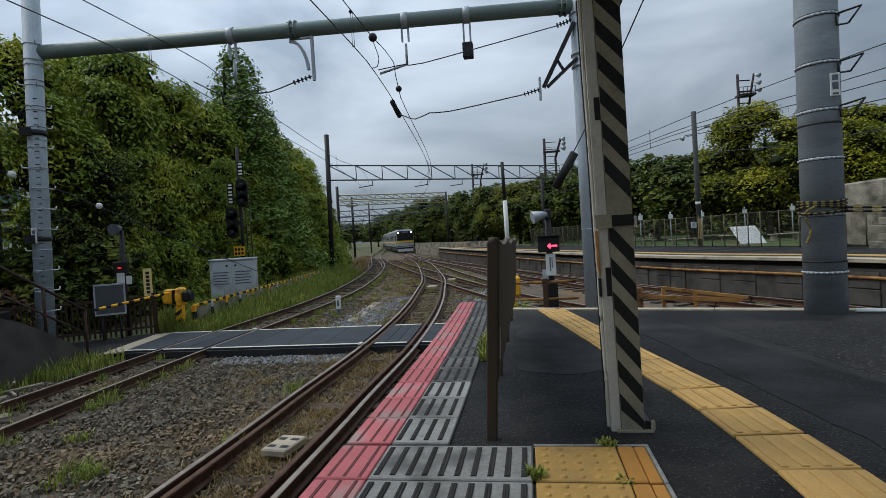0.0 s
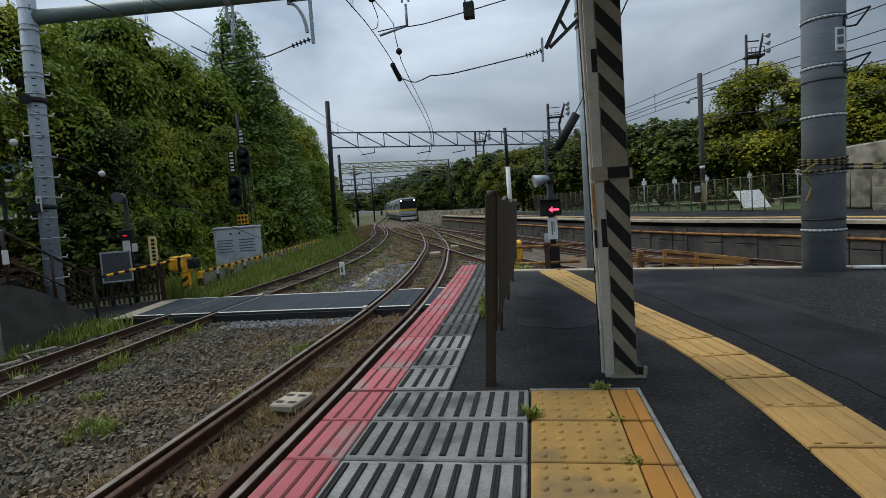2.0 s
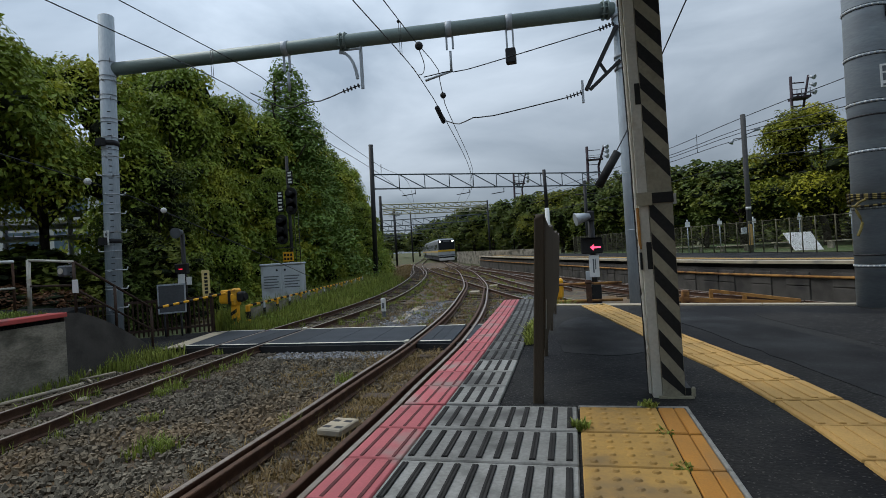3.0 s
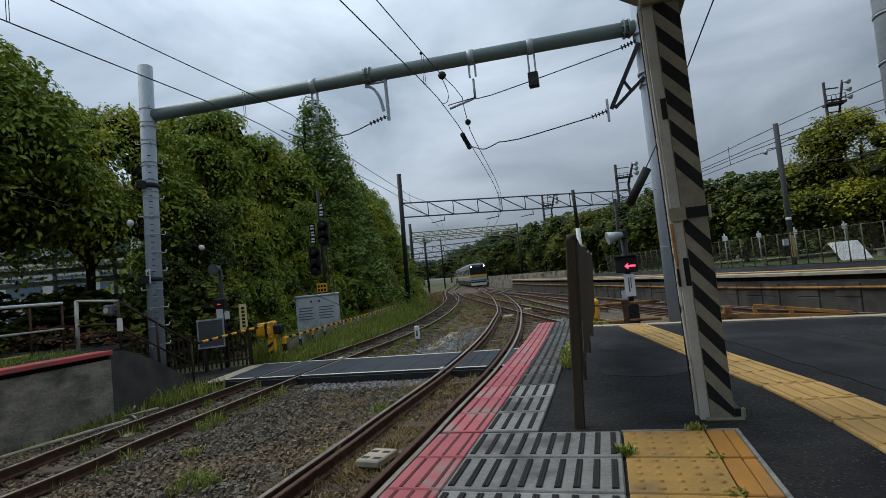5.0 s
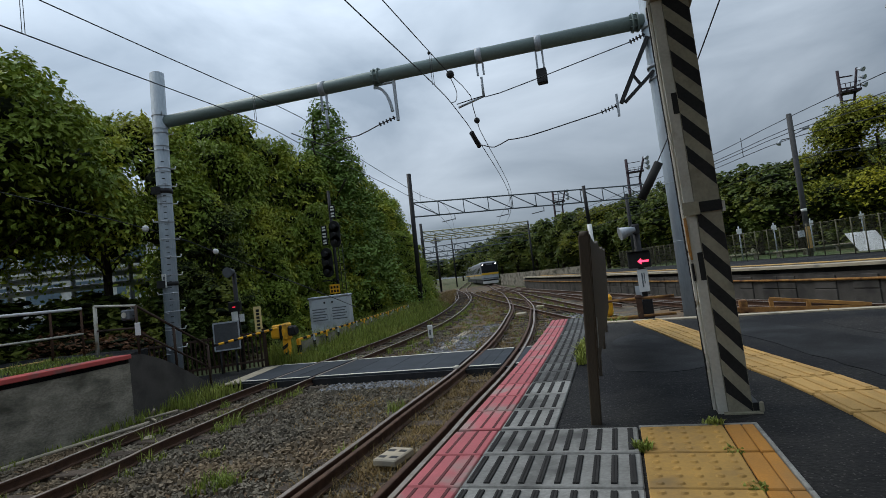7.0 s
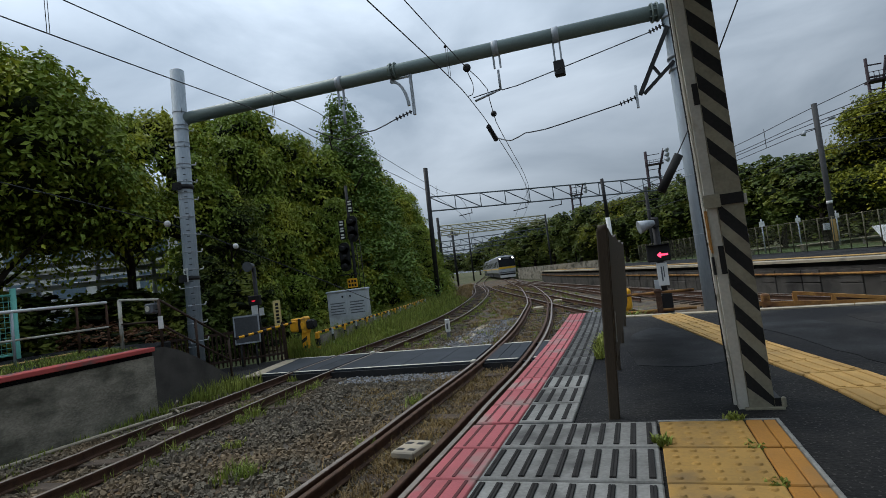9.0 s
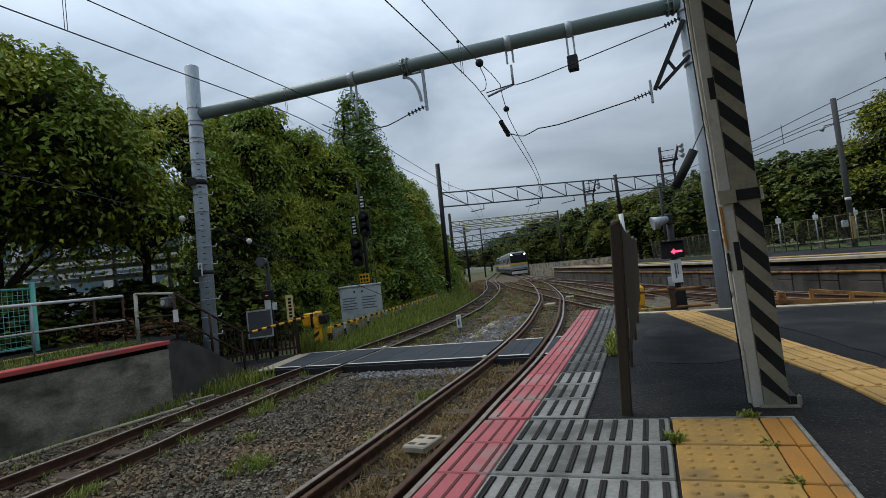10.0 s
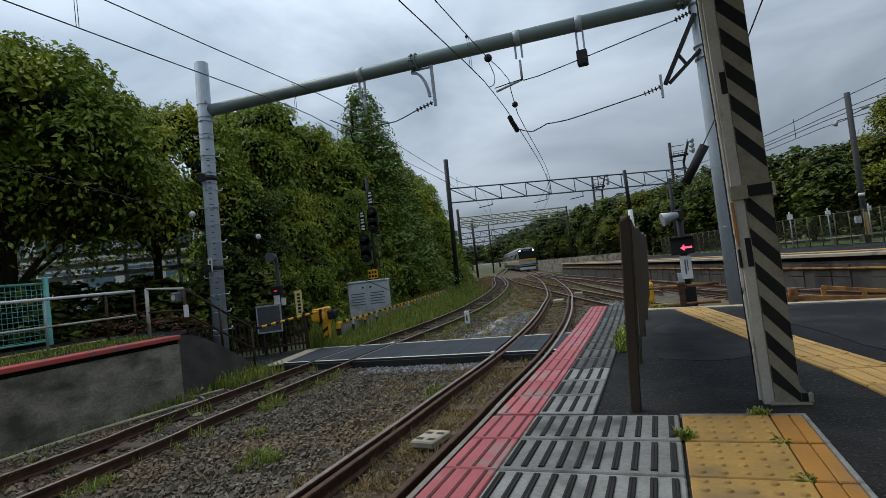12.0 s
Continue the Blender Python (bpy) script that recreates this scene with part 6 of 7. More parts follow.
# ---- farther portals ----
def truss(a, b, depth, name_parent, r=0.05, n=9, material=M_DARK):
    a, b = Vector(a), Vector(b)
    dz = Vector((0, 0, depth))
    bm = rods([(a, b), (a - dz, b - dz)], r, 6)
    for k in range(n + 1):
        p = a.lerp(b, k / n)
        rod(bm, p, p - dz, r * 0.7, n=6)
        if k < n:
            q = a.lerp(b, (k + 1) / n)
            rod(bm, p, q - dz, r * 0.7, n=6)
    return part("lattice_beam", bm, material, name_parent)


M_FARSTEEL = mat("blue_grey_steel", (0.10, 0.12, 0.135), (0.07, 0.085, 0.095), rough=0.6, metal=0.2, bump=0.05)
M_CREAMSTEEL = mat("cream_steel", (0.42, 0.40, 0.26), (0.34, 0.33, 0.22), rough=0.6, bump=0.05)
po1 = thing("lattice_portal", "dark lattice portal over the yard tracks", "line portal")
part("pole", rods([((-13.2, 31.4, BED), (-13.05, 31.5, 9.45))], 0.16, 10), M_DARK, po1)
part("pole", rods([((-1.62, 38.3, 4.6), (-1.67, 38.3, 7.55))], 0.13, 10), M_DARK, po1)
part("pole_foot", rods([((-1.57, 38.3, BED), (-1.62, 38.3, 4.6))], 0.17, 10), M_WHITE, po1, "white lower half of the pole")
truss((-13.05, 31.5, 7.38), (2.8, 41.5, 7.32), 1.0, po1, 0.05, 10, M_FARSTEEL)
for u in (0.16, 0.38, 0.53, 0.72):
    p = Vector((-13.05, 31.5, 6.3)).lerp(Vector((2.8, 41.5, 6.25)), u)
    part("registration_arm", rods([(p, p + Vector((0, 0, -0.35))), (p + Vector((0, 0, -0.3)), p + Vector((-0.9, -0.3, -0.42)))], 0.03, 6), M_DARK, po1)


def far_portal(a, b, z, depth, label, material, ph=1.0):
    t = thing("lattice_portal", label, "line portal", "line portals")
    a, b = Vector((*a, 0)), Vector((*b, 0))
    for p, r_, m_ in ((a, 0.17, M_DARK), (b, 0.10, M_DARK)):
        part("pole", rods([(p + Vector((0, 0, BED)), p + Vector((0, 0, z + (ph if p is a else 0.1))))], r_, 8), m_, t)
    truss(a + Vector((0, 0, z)), b + Vector((0, 0, z)), depth, t, 0.07, 12, material)
    return t


cp_ = far_portal((-21.0, 54.5), (-9.6, 61.0), 7.5, 0.5, "cream lattice portal farther along the line", M_CREAMSTEEL)
truss((-21.0, 55.2, 6.85), (-9.6, 61.7, 6.85), 0.45, cp_, 0.06, 12, M_CREAMSTEEL)
far_portal((-27.5, 72), (-8.0, 74), 6.8, 0.9, "grey lattice portal farther along the line", M_FARSTEEL, 1.6)
far_portal((-36, 90), (-18, 96), 7.0, 0.9, "grey lattice portal far down the line", M_FARSTEEL, 2.5)
far_portal((-46, 118), (-30, 124), 7.2, 0.9, "grey lattice portal far down the line", M_FARSTEEL, 3.5)
far_portal((-60, 150), (-42, 156), 7.2, 0.9, "grey lattice portal far down the line", M_FARSTEEL, 3.5)
for x, y, h in ((-26, 74, 9.0), (-33, 95, 11), (-41, 118, 12), (1.5, 46, 7.5), (-31, 99, 10)):
    t = thing("line_pole", "dark steel overhead line pole", "pole", "line poles", at=(x, y, BED))
    part("shaft", rods([((0, 0, 0), (0, 0, h))], 0.15, 8), M_DARK, t)
    part("cross_arm", rods([((-0.9, 0, h - 1.2), (0.9, 0, h - 1.2))], 0.05, 6), M_DARK, t)

# pale sheet fence along the yard
sf = thing("sheet_fence", "pale weathered sheet fence along the yard", "fence")
SA = curve([(-1.2, 41, 0), (-4.4, 47, 0), (-8.2, 54, 0), (-13, 66, 0), (-17, 76, 0)], 1.1)
for k, (a, b) in enumerate(zip(SA, SA[1:])):
    part("sheet", strip(bmesh.new(), a.lerp(b, 0.02) + Vector((0, 0, 0.65)), a.lerp(b, 0.98) + Vector((0, 0, 0.65)), 0.06, 1.7), M_CONCRETE, sf)

# ---- train ----
train = thing("electric_train", "white electric commuter train with yellow front stripe and lit headlights", "train")
dirv = Vector((-0.312, 0.950, 0))
train.matrix_basis = Matrix.Translation((-19.75, 81.0, 0)) @ Matrix.Rotation(math.atan2(dirv.y, dirv.x) - math.pi / 2, 4, "Z")
M_TRAIN = mat("train_steel", (0.24, 0.25, 0.26), (0.19, 0.20, 0.21), rough=0.4, metal=0.4, bump=0.03)
M_GLASS = mat("dark_train_glass", (0.012, 0.014, 0.018), (0.02, 0.022, 0.026), rough=0.12, bump=0)
M_STRIPE = mat("train_yellow", (0.72, 0.45, 0.04), (0.66, 0.40, 0.04), rough=0.4, bump=0)
for k in range(3):
    y0 = k * 20.2
    cb_ = part("car_body", slab_box((-1.4, y0 + 0.05, 0.85), (1.4, y0 + 19.7, 3.62), 0.16), M_TRAIN, train)
    part("roof", slab_box((-1.15, y0 + 0.4, 3.60), (1.15, y0 + 19.4, 3.74), 0.06), M_BOX_GREY, cb_)
    part("underframe", slab_box((-1.15, y0 + 0.6, 0.2), (1.15, y0 + 19.2, 0.85)), M_DARK, cb_)
    for sx in (-1, 1):
        part("side_stripe", slab_box((sx * 1.402 - 0.005, y0 + 0.3, 1.55), (sx * 1.402 + 0.005, y0 + 19.5, 1.75)), M_STRIPE, cb_)
        for j in range(5):
            part("side_window", slab_box((sx * 1.402 - 0.006, y0 + 1.4 + j * 3.7, 1.9), (sx * 1.402 + 0.006, y0 + 3.6 + j * 3.7, 2.85)), M_GLASS, cb_)
    for yy in (3.0, 16.6):
        for dy in (-1.0, 1.0):
            for sx in (-0.56, 0.56):
                part("wheel", rods([((sx - 0.06, y0 + yy + dy, 0.43), (sx + 0.06, y0 + yy + dy, 0.43))], 0.43, 16), M_DARK, cb_)
part("front_mask", slab_box((-1.30, -0.06, 1.95), (1.30, 0.10, 3.50), 0.05), M_GLASS, train, "black front window")
part("front_panel", slab_box((-1.38, -0.04, 0.80), (1.38, 0.10, 1.95), 0.05), M_BOX_GREY, train)
part("front_stripe", slab_box((-1.38, -0.075, 1.62), (1.38, -0.045, 1.92)), M_STRIPE, train, "yellow front stripe")
part("front_band", slab_box((-1.38, -0.075, 0.98), (1.38, -0.045, 1.08)), M_TEXT_GREY, train)
part("skirt", slab_box((-1.25, -0.02, 0.15), (1.25, 0.25, 0.62), 0.04), M_WHITE, train)
part("coupler_gap", slab_box((-1.2, 0.0, 0.60), (1.2, 0.2, 0.82)), M_BLACK, train)
for sx in (-1.05, 1.05):
    part("headlight", rods([((sx, -0.065, 3.28), (sx, -0.09, 3.28))], 0.12, 12), glow("headlight", (1.0, 0.97, 0.9), 6.0), train, "lit white headlight")
part("destination_sign", slab_box((-0.5, -0.068, 3.18), (0.5, -0.061, 3.40)), M_TEXT_GREY, train)
part("pantograph", rods([((-0.7, 8.0, 3.75), (-0.5, 9.2, 4.5)), ((0.7, 8.0, 3.75), (0.5, 9.2, 4.5)), ((-0.5, 9.2, 4.5), (-0.8, 8.4, 5.15)), ((0.5, 9.2, 4.5), (0.8, 8.4, 5.15)), ((-0.9, 8.4, 5.17), (0.9, 8.4, 5.17))], 0.03, 6), M_DARK, train)

# ---- building behind the left trees ----
bd = thing("industrial_building", "pale industrial building behind the trees", "building", at=(-36, 24, BED), turn=38)
part("wall", slab_box((-9, 0, 0), (11, 12, 11)), M_WHITE, bd)
M_PANE = mat("far_window", (0.16, 0.22, 0.28), (0.12, 0.17, 0.22), rough=0.2, bump=0)
for z in (1.2, 3.6, 6.0, 8.4):
    for k in range(7):
        part("window", slab_box((-8.2 + k * 2.7, -0.05, z), (-6.2 + k * 2.7, 0.02, z + 1.3)), M_PANE, bd)
    part("ledge", slab_box((-9.1, -0.3, z - 0.35), (11.1, 0.0, z - 0.15)), M_WHITE, bd)
part("roof_edge", slab_box((-9.2, -0.3, 11), (11.2, 12.2, 11.3)), M_WHITE, bd)
pt = thing("pipe_rack", "blue-grey pipe rack at a far works", "pipe rack", at=(-24, 13.5, BED), turn=35)
M_PIPE = mat("pale_blue_pipe", (0.45, 0.48, 0.58), (0.38, 0.41, 0.5), rough=0.5, bump=0.05)
for z in (3.6, 4.1, 4.6):
    part("pipe", rods([((-4, 0, z), (4, 0, z))], 0.13, 8), M_PIPE, pt)
for x in (-3.5, -1.2, 1.2, 3.5):
    part("leg", rods([((x, 0.1, 0), (x, 0.1, 4.9))], 0.1, 8), M_PIPE, pt)

# ---- mint mesh fence behind the left platform ----
mf = thing("mint_mesh_fence", "mint green steel mesh fence behind the platform", "fence")
for y in (6.0, 3.6, 1.2, -1.2):
    part("post", rods([((-15.2, y, BED), (-15.2, y, 2.85))], 0.07, 10), M_MINT, mf)
bm = bmesh.new()
for k in range(60):
    rod(bm, (-15.2, 6.0 - k * 0.12, 1.15), (-15.2, 6.0 - k * 0.12, 2.68), 0.008, n=4)
for k in range(12):
    rod(bm, (-15.2, 6.0, 1.2 + k * 0.132), (-15.2, -1.2, 1.2 + k * 0.132), 0.010, n=4)
part("mesh_panel", bm, M_MINT, mf)
for z in (1.15, 2.68):
    part("rail", rods([((-15.2, 6.0, z), (-15.2, -1.2, z))], 0.03, 8), M_MINT, mf)
tagged(link("platform_left_line", slab_box((-12.45, -10, LZ - 0.013), (-12.1, 5.6, LZ + 0.002)), M_PALE_YELLOW), "yellow tactile line on the other platform", "line", kind="structure")


# ---- loose growth and stones ----
def blades(spots, seed, height, width, n_per, spread, lean_=0.5):
    """Bent grass blades round spots [(x, y, z, scale)]."""
    r = np.random.RandomState(seed)
    sp_ = np.repeat(np.array(spots), n_per, axis=0)
    n = len(sp_)
    a = r.rand(n) * math.tau
    q = spread * np.sqrt(r.rand(n))
    base = sp_[:, :3] + np.stack([np.cos(a) * q, np.sin(a) * q, np.zeros(n)], 1)
    b = r.rand(n) * math.tau
    h = height * sp_[:, 3] * (0.5 + 0.8 * r.rand(n))
    out = np.stack([np.cos(b), np.sin(b), np.zeros(n)], 1)
    side = np.stack([-np.sin(b), np.cos(b), np.zeros(n)], 1) * (width * (0.6 + 0.8 * r.rand(n)))[:, None]
    ln = (lean_ * r.rand(n) * h)[:, None]
    mid = base + out * ln * 0.35 + np.stack([np.zeros(n), np.zeros(n), h * 0.6], 1)
    tip = base + out * ln + np.stack([np.zeros(n), np.zeros(n), h * (0.8 + 0.25 * r.rand(n))], 1)
    v = np.stack([base - side, base + side, mid + side * 0.8, mid - side * 0.8, tip], 1).reshape(-1, 3)
    f = []
    for i in range(n):
        k = 5 * i
        f += [(k, k + 1, k + 2, k + 3), (k + 3, k + 2, k + 4)]
    return v.tolist(), f


gr = random.Random(5)
weeds = []
for k in range(1500):
    y = 9.9 + 24 * gr.random() ** 1.4
    x0 = cross_x(TRACK_LEFT, y) - 1.0
    x = x0 - gr.random() * (1.3 + 0.09 * (y - 9))
    weeds.append((x, y, BED, 0.45 + 0.75 * min(1, (x0 - x) / 1.2) * gr.uniform(0.6, 1.2)))
mesh_stuff("roadside_weeds", *blades(weeds, 1, 0.60, 0.012, 28, 0.20), M_GRASS, "tall green weeds beside the track", "weeds")
wl_ = []
for k in range(80):
    y = gr.uniform(-1.5, 7.2)
    wl_.append((LX + 0.12 + abs(gr.gauss(0, 0.35)), y, BED, gr.uniform(0.3, 1.0) * (0.9 if y > 4.5 else 0.4)))
for k in range(45):
    wl_.append((gr.uniform(LX + 0.1, LX + 0.7), gr.uniform(5.6, 7.2), BED, gr.uniform(0.4, 1.1)))
mesh_stuff("wall_weeds", *blades(wl_, 2, 0.34, 0.010, 22, 0.16), M_GRASS, "green weeds at the foot of the platform wall", "weeds")
tufts = []
for k in range(210):
    y = gr.uniform(-1.0, 34)
    side = gr.choice((-0.7, -0.45, 0.45, 0.7, 0.7, 0.75))
    tufts.append((cross_x(TRACK_LEFT, y) + side + gr.gauss(0, 0.08), y, BED, gr.uniform(0.3, 1.0)))
for x, y, s in ((-4.65, 1.95, 0.7), (-4.5, 1.8, 0.6), (-3.55, 4.7, 0.8), (-5.6, 2.9, 0.4), (-3.3, 2.6, 0.8), (-6.2, 1.0, 0.5)):
    tufts += [(x + gr.gauss(0, 0.08), y + gr.gauss(0, 0.08), BED, s) for _ in range(5)]
for k in range(420):
    y = gr.uniform(10, 45)
    x = gr.uniform(cross_x(TRACK_LEFT, y) + 0.8, cross_x(TRACK_RIGHT, y) + 2.5)
    tufts.append((x, y, BED, gr.uniform(0.25, 0.7)))
tufts = [t for t in tufts if not (7.2 < t[1] < 9.7)]
mesh_stuff("track_grass", *blades(tufts, 3, 0.24, 0.006, 26, 0.12, 0.9), M_GRASS, "sparse green grass tufts in the ballast", "grass")
dry = []
for k in range(520):
    y = gr.uniform(-1.0, 7.2)
    dry.append((cross_x(TRACK_RIGHT, y) + gr.choice((-0.3, 0.0, 0.28, -0.2, -0.75)) + gr.gauss(0, 0.13), y, BED, gr.uniform(0.3, 0.9)))
for k in range(800):
    y = gr.uniform(10, 55)
    dry.append((cross_x(TRACK_RIGHT, y) + gr.gauss(-1.2, 1.4), y, BED, gr.uniform(0.4, 1.3)))
for k in range(500):
    y = gr.uniform(30, 70)
    dry.append((cross_x(TRACK_LEFT, y) - 1.0 - abs(gr.gauss(0, 0.8)), y, BED, gr.uniform(1.0, 3.2)))
for k in range(160):
    dry.append((gr.gauss(-4.4, 0.5), gr.uniform(4.0, 7.2), BED, gr.uniform(0.2, 0.5)))
mesh_stuff("dry_grass", *blades(dry, 4, 0.15, 0.005, 30, 0.15, 1.6), M_DRY, "dry straw-coloured grass between the rails", "grass")
ps = [(-0.42 + gr.gauss(0, 0.03), gr.uniform(1.9, 3.1), PLAT, gr.uniform(0.5, 1.1)) for _ in range(26)]
ps += [(-0.005 + gr.gauss(0, 0.012), -0.36 + gr.gauss(0, 0.012), PLAT, 0.42) for _ in range(5)]
ps += [(0.385 + gr.gauss(0, 0.02), 0.01 + gr.gauss(0, 0.01), PLAT, 0.34) for _ in range(4)]
ps += [(0.39 + gr.gauss(0, 0.01), -0.42 + gr.gauss(0, 0.01), PLAT, 0.2) for _ in range(2)]
ps += [(0.39 + gr.gauss(0, 0.01), -0.80 + gr.gauss(0, 0.01), PLAT, 0.2) for _ in range(2)]
ps += [(-0.2 + gr.gauss(0, 0.14), 5.5 + gr.gauss(0, 0.3), PLAT - 0.4, 4.0) for _ in range(14)]
mesh_stuff("joint_weeds", *blades(ps, 6, 0.10, 0.007, 22, 0.04, 1.1), M_GRASS, "small weeds growing in the platform joints", "weeds")
lw = [(LX - 0.4 - gr.random() * 1.9, gr.uniform(-6, 5.0), LZ - 0.02, gr.uniform(0.3, 1.0)) for _ in range(420)]
mesh_stuff("platform_grass", *blades(lw, 7, 0.14, 0.006, 26, 0.16, 0.9), M_GRASS, "grass growing on the other platform", "grass")


def stones(n, seed, area, size, name, material, label, keep=lambda x, y: True):
    r = random.Random(seed)
    vs, fs = [], []
    corner = [(-1, -1, -1), (1, -1, -1), (1, 1, -1), (-1, 1, -1), (-1, -1, 1), (1, -1, 1), (1, 1, 1), (-1, 1, 1)]
    quads = [(0, 3, 2, 1), (4, 5, 6, 7), (0, 1, 5, 4), (1, 2, 6, 5), (2, 3, 7, 6), (3, 0, 4, 7)]
    made = 0
    while made < n:
        x, y = area(r)
        if not keep(x, y):
            continue
        made += 1
        rot = Euler((r.uniform(0, 6), r.uniform(0, 6), r.uniform(0, 6))).to_matrix()
        s = size * r.uniform(0.55, 1.25)
        d = Vector((s * r.uniform(0.7, 1.2), s * r.uniform(0.6, 1.0), s * r.uniform(0.45, 0.8)))
        z = BED + 0.012 + 0.05 * noise.noise(Vector((x * 0.9, y * 0.9, 1))) + r.uniform(-0.01, 0.02)
        i = len(vs)
        for c in corner:
            k = r.uniform(0.62, 1.0)
            p = rot @ Vector((c[0] * d.x * k, c[1] * d.y * k, c[2] * d.z * k))
            vs.append((x + p.x, y + p.y, z + p.z))
        fs += [tuple(i + j for j in q) for q in quads]
    return mesh_stuff(name, vs, fs, material, label, "ballast")


def clear_of_rails(x, y):
    if 7.25 < y < 9.7:
        return False
    for ln in (TRACK_LEFT, TRACK_RIGHT):
        d = x - cross_x(ln, y)
        if abs(abs(d) - 0.565) < 0.07:
            return False
    return True


stones(26000, 8, lambda r: (r.uniform(-8.9, -1.05), -2.2 + 9.5 * r.random() ** 1.25), 0.032, "ballast_stones", M_STONE, "brown-grey crushed stone ballast", clear_of_rails)
stones(9000, 9, lambda r: (r.uniform(-9.0, -1.5), r.uniform(9.7, 17)), 0.034, "ballast_stones_far", M_STONE, "brown-grey crushed stone ballast beyond the crossing", clear_of_rails)
stones(3500, 10, lambda r: (r.gauss(-4.75, 0.35), r.uniform(9.8, 17)), 0.040, "fresh_ballast", M_GREY_STONE, "heap of fresh light grey ballast", clear_of_rails)
stones(900, 12, lambda r: (r.gauss(-1.5, 0.5), r.uniform(13, 19)), 0.050, "fresh_ballast_heap", M_GREY_STONE, "fresh grey ballast beside the curve", clear_of_rails)
stones(1200, 13, lambda r: (r.uniform(-6.2, -3.6), r.uniform(6.6, 7.3)), 0.032, "crossing_ballast", M_GREY_STONE, "grey ballast against the crossing", clear_of_rails)

tagged(link("ground_pipe", sweep(bmesh.new(), curve([(-9.1, -3.0, BED + 0.05), (-8.95, 1.2, BED + 0.05), (-8.85, 2.8, BED + 0.06), (-8.6, 4.6, BED + 0.05)], 0.4), circle(0.03, 8)), M_COPING), "pale pipe lying on the ground by the wall", "pipe")
br_ = thing("fallen_branches", "pale dry broken branches on the ground", "branches", at=(-8.75, 4.7, BED + 0.03))
for a_, b_ in (((-0.3, 0, 0.02), (0.4, 0.35, 0.12)), ((-0.1, 0.2, 0.03), (0.45, -0.2, 0.08)), ((-0.25, 0.3, 0.02), (0.1, 0.1, 0.22))):
    part("branch", rods([(a_, b_)], 0.022, 6), M_COPING, br_)

# ---- platform paving ----
def edge_x(y):
    return -1.03 - 0.13 * (max(0.0, y) / 6.0) ** 2


def piece(name, me_key, builder, material, parent, m):
    if me_key not in PIECES:
        bm = builder()
        me = bpy.data.meshes.new(name)
        bm.normal_update()
        bm.to_mesh(me)
        bm.free()
        me.materials.append(material)
        PIECES[me_key] = me
    ob = new(name, PIECES[me_key])
    ob.parent = parent
    ob.matrix_basis = m
    return ob


PIECES = {}


def ribbed():
    bm = bmesh.new()
    for k in range(2):
        box(bm, (-0.0120 + k * 0.0130, -0.160, -0.004), (-0.0120 + k * 0.0130 + 0.0105, 0.160, 0.0035))
    return box(bm, (-0.0135, -0.162, -0.006), (0.0135, 0.162, 0.0012))


def grooved():
    return slab_box((-0.008, -0.180, -0.004), (0.008, 0.180, 0.0012))


def dotted():
    bm = slab_box((-0.200, -0.193, -0.05), (0.200, 0.193, 0.0), 0.005)
    for i in range(5):
        for j in range(5):
            c = Vector((-0.154 + 0.077 * i, -0.154 + 0.077 * j, 0))
            r0, r1 = 0.019, 0.011
            lo = [bm.verts.new(c + Vector((r0 * math.cos(a), r0 * math.sin(a), 0.0003))) for a in [k * math.tau / 8 for k in range(8)]]
            hi = [bm.verts.new(c + Vector((r1 * math.cos(a), r1 * math.sin(a), 0.007))) for a in [k * math.tau / 8 for k in range(8)]]
            for k in range(8):
                bm.faces.new((lo[k], lo[(k + 1) % 8], hi[(k + 1) % 8], hi[k]))
            bm.faces.new(hi)
    return bm


def barred():
    bm = slab_box((-0.190, -0.195, -0.05), (0.166, 0.195, 0.0), 0.005)
    for k in range(4):
        x = -0.146 + k * 0.0895
        box(bm, (x - 0.017, -0.178, -0.002), (x + 0.017, 0.178, 0.0065), 0.003)
    return bm


TOPZ = PLAT + 0.012
for row in range(18):
    yc = -0.225 - 0.4 * row
    jit = lambda: Matrix.Translation((0, 0, rng.uniform(-0.003, 0.0))) @ Matrix.Rotation(rng.uniform(-0.003, 0.003), 4, "Z")
    piece("pink_slab", "pink", lambda: slab_box((-0.129, -0.194, -0.06), (0.129, 0.194, 0.0), 0.006), M_PINK, platform, Matrix.Translation((-0.905, yc, TOPZ)) @ jit())
    piece("grey_slab", "grey", lambda: slab_box((-0.383, -0.194, -0.06), (0.383, 0.194, 0.0), 0.006), M_GREY_SLAB, platform, Matrix.Translation((-0.390, yc, TOPZ)) @ jit())
    for k in range(13):
        if k < 3:
            piece("grip_groove", "groove", grooved, M_GROOVE, platform, Matrix.Translation((-0.972 + k * 0.0772, yc, TOPZ + 0.0005)))
        else:
            piece("grip_strip", "rib", ribbed, M_RUBBER, platform, Matrix.Translation((-0.972 + k * 0.0772, yc, TOPZ + 0.001)))
    piece("dotted_tile", "dot", dotted, M_YELLOW, platform, Matrix.Translation((0.207, yc, TOPZ)) @ jit())
    piece("orange_tile", "orange", lambda: box(slab_box((-0.068, -0.193, -0.06), (0.008, 0.193, 0.0), 0.005), (0.012, -0.193, -0.06), (0.066, 0.193, -0.001), 0.005), M_ORANGE, platform, Matrix.Translation((0.482, yc, TOPZ - 0.001)) @ jit())
n_rows = 15
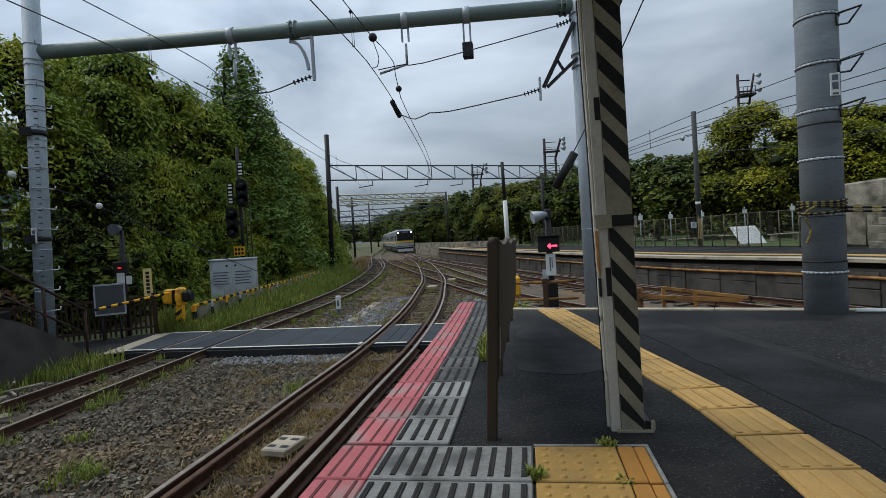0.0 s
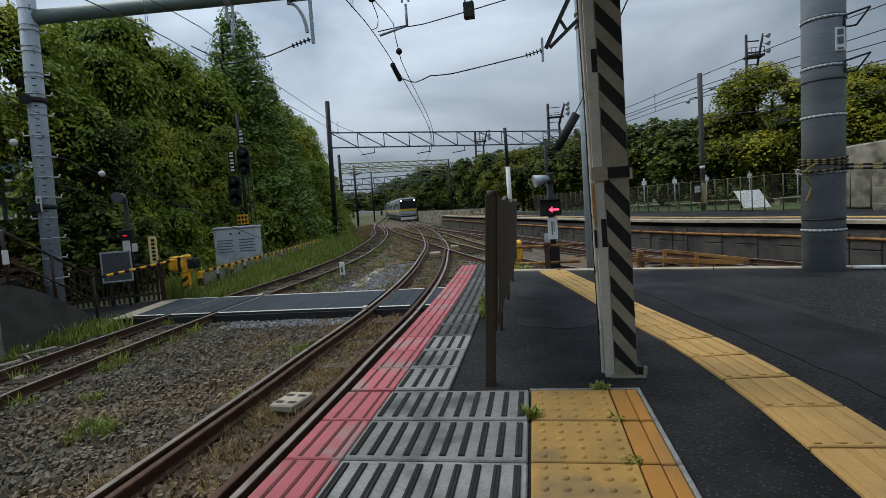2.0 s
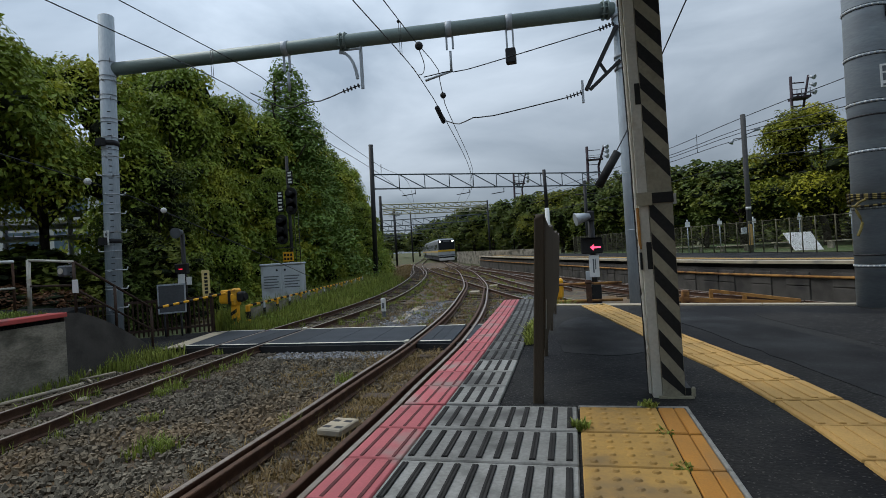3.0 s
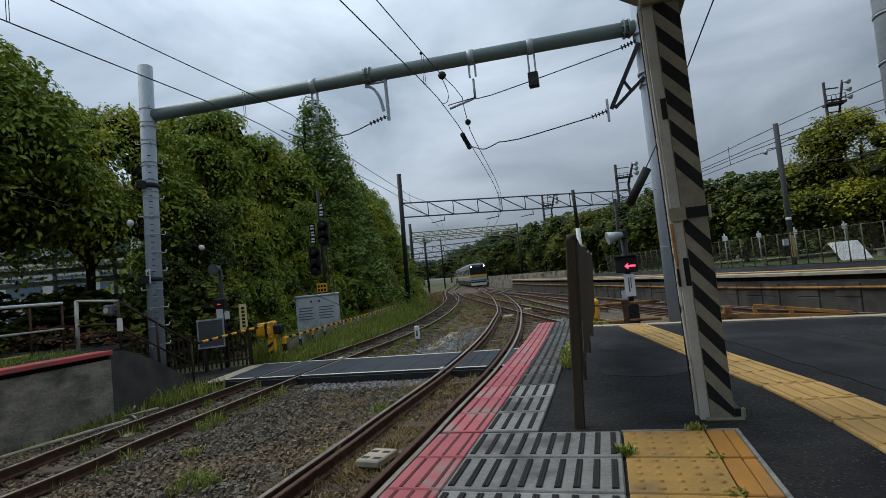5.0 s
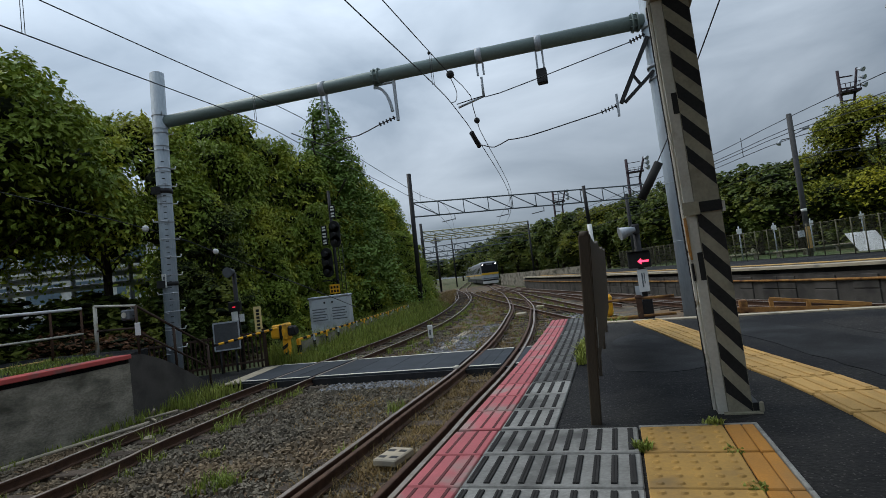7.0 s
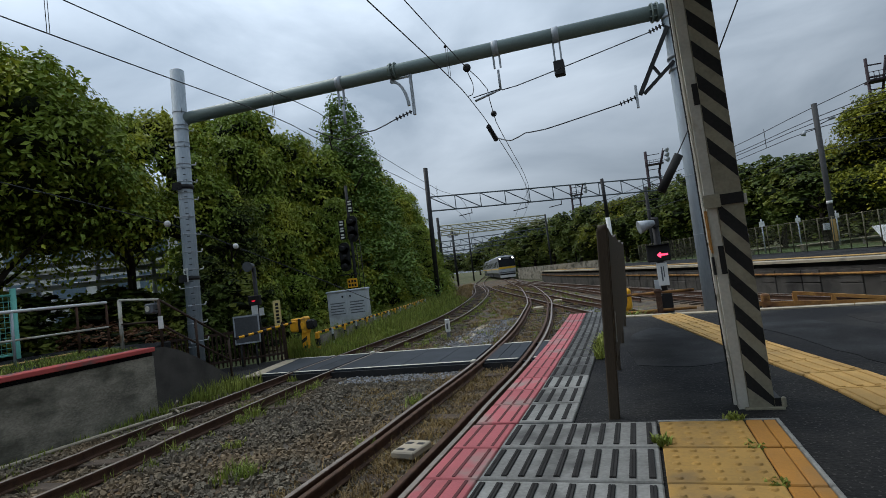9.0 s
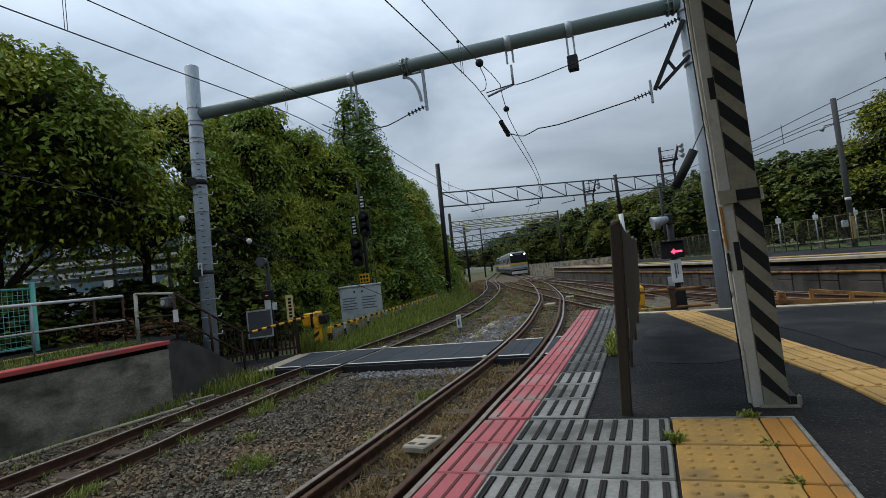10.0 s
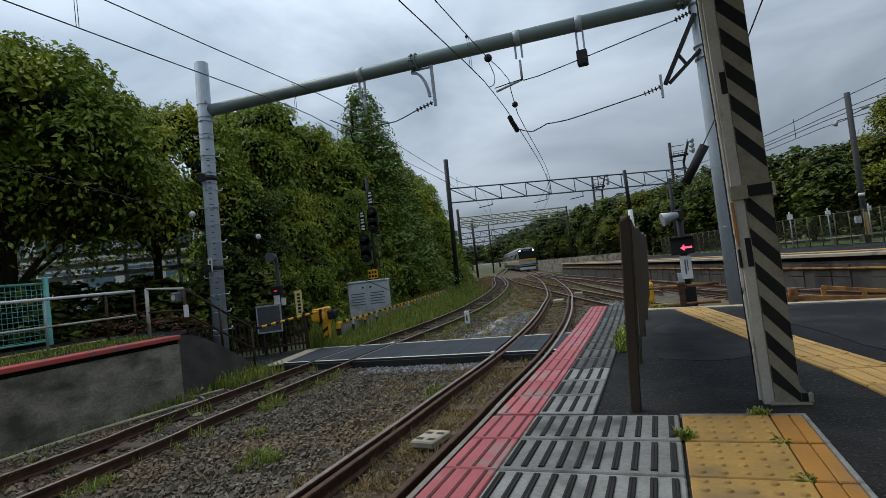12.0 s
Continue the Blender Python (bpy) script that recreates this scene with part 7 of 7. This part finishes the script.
for row in range(n_rows):
    yc = 0.2 + 0.4 * row
    e = edge_x(yc)
    w = 0.60 - 0.24 * row / n_rows
    tl = Matrix.Rotation(0.045 * yc / 6, 4, "Z")
    piece("pink_slab", "pink", lambda: slab_box((-0.129, -0.194, -0.06), (0.129, 0.194, 0.0), 0.006), M_PINK, platform, Matrix.Translation((e + 0.13, yc, TOPZ)) @ tl)
    piece("grey_slab", "narrow_dark" if row > 2 else "narrow", lambda: slab_box((-0.158, -0.194, -0.06), (0.158, 0.194, 0.0), 0.006), M_DARK_SLAB if row > 2 else M_GREY_SLAB, platform, Matrix.Translation((e + 0.422, yc, TOPZ)) @ tl)
    for k in range(7):
        if k < 3:
            piece("grip_groove", "groove", grooved, M_GROOVE, platform, Matrix.Translation((e + 0.06 + k * 0.0772, yc, TOPZ + 0.0005)) @ tl)
        else:
            piece("grip_strip", "rib", ribbed, M_RUBBER, platform, Matrix.Translation((e + 0.06 + k * 0.0772, yc, TOPZ + 0.001)) @ tl)
PATHC = curve([(1.28, -9.0), (1.27, -3.0), (1.26, -1.2), (1.245, -0.37), (1.20, 0.2), (1.12, 0.81), (1.0, 1.37), (0.83, 2.17), (0.58, 3.45), (0.27, 5.0)], 0.02)
run, last = 0.395, PATHC[0]
for a, b in zip(PATHC, PATHC[1:]):
    run += (b - a).length
    if run >= 0.395 and b.y < 4.95:
        run = 0.0
        t = (b - a).normalized()
        piece("barred_tile", "bar", barred, M_PALE_YELLOW, platform, Matrix.Translation((b.x, b.y, TOPZ - 0.002)) @ Matrix.Rotation(math.atan2(t.y, t.x) - math.pi / 2, 4, "Z"))
for row in range(18):
    piece("border_strip", "border", lambda: slab_box((-0.009, -0.196, -0.06), (0.009, 0.196, 0.0), 0.003), M_GREY_SLAB, platform, Matrix.Translation((0.560, -0.225 - 0.4 * row, TOPZ - 0.001)))
piece("border_strip", "border_end", lambda: slab_box((-0.285, -0.010, -0.06), (0.285, 0.010, 0.0), 0.003), M_GREY_SLAB, platform, Matrix.Translation((0.285, -0.013, TOPZ - 0.002)))
# blocks of the far platform's wall
run = 0.0
FW = offset(WALL_FAR, -0.035)
for a, b in zip(FW, FW[1:]):
    if a.y > 30 or b.y < 2:
        continue
    t = (b - a).normalized()
    k, L = 0.0, (b - a).length
    while k + 0.72 < L:
        p = a + t * (k + 0.36)
        for j in range(2):
            piece("block", "wallblock", lambda: slab_box((-0.345, -0.03, -0.19), (0.345, 0.05, 0.19), 0.012), M_DARK_CONCRETE, face, Matrix.Translation((p.x - t.y * 0.03, p.y + t.x * 0.03, 0.05 + 0.40 * j + 0.0)) @ Matrix.Rotation(math.atan2(t.y, t.x), 4, "Z"))
        k += 0.72
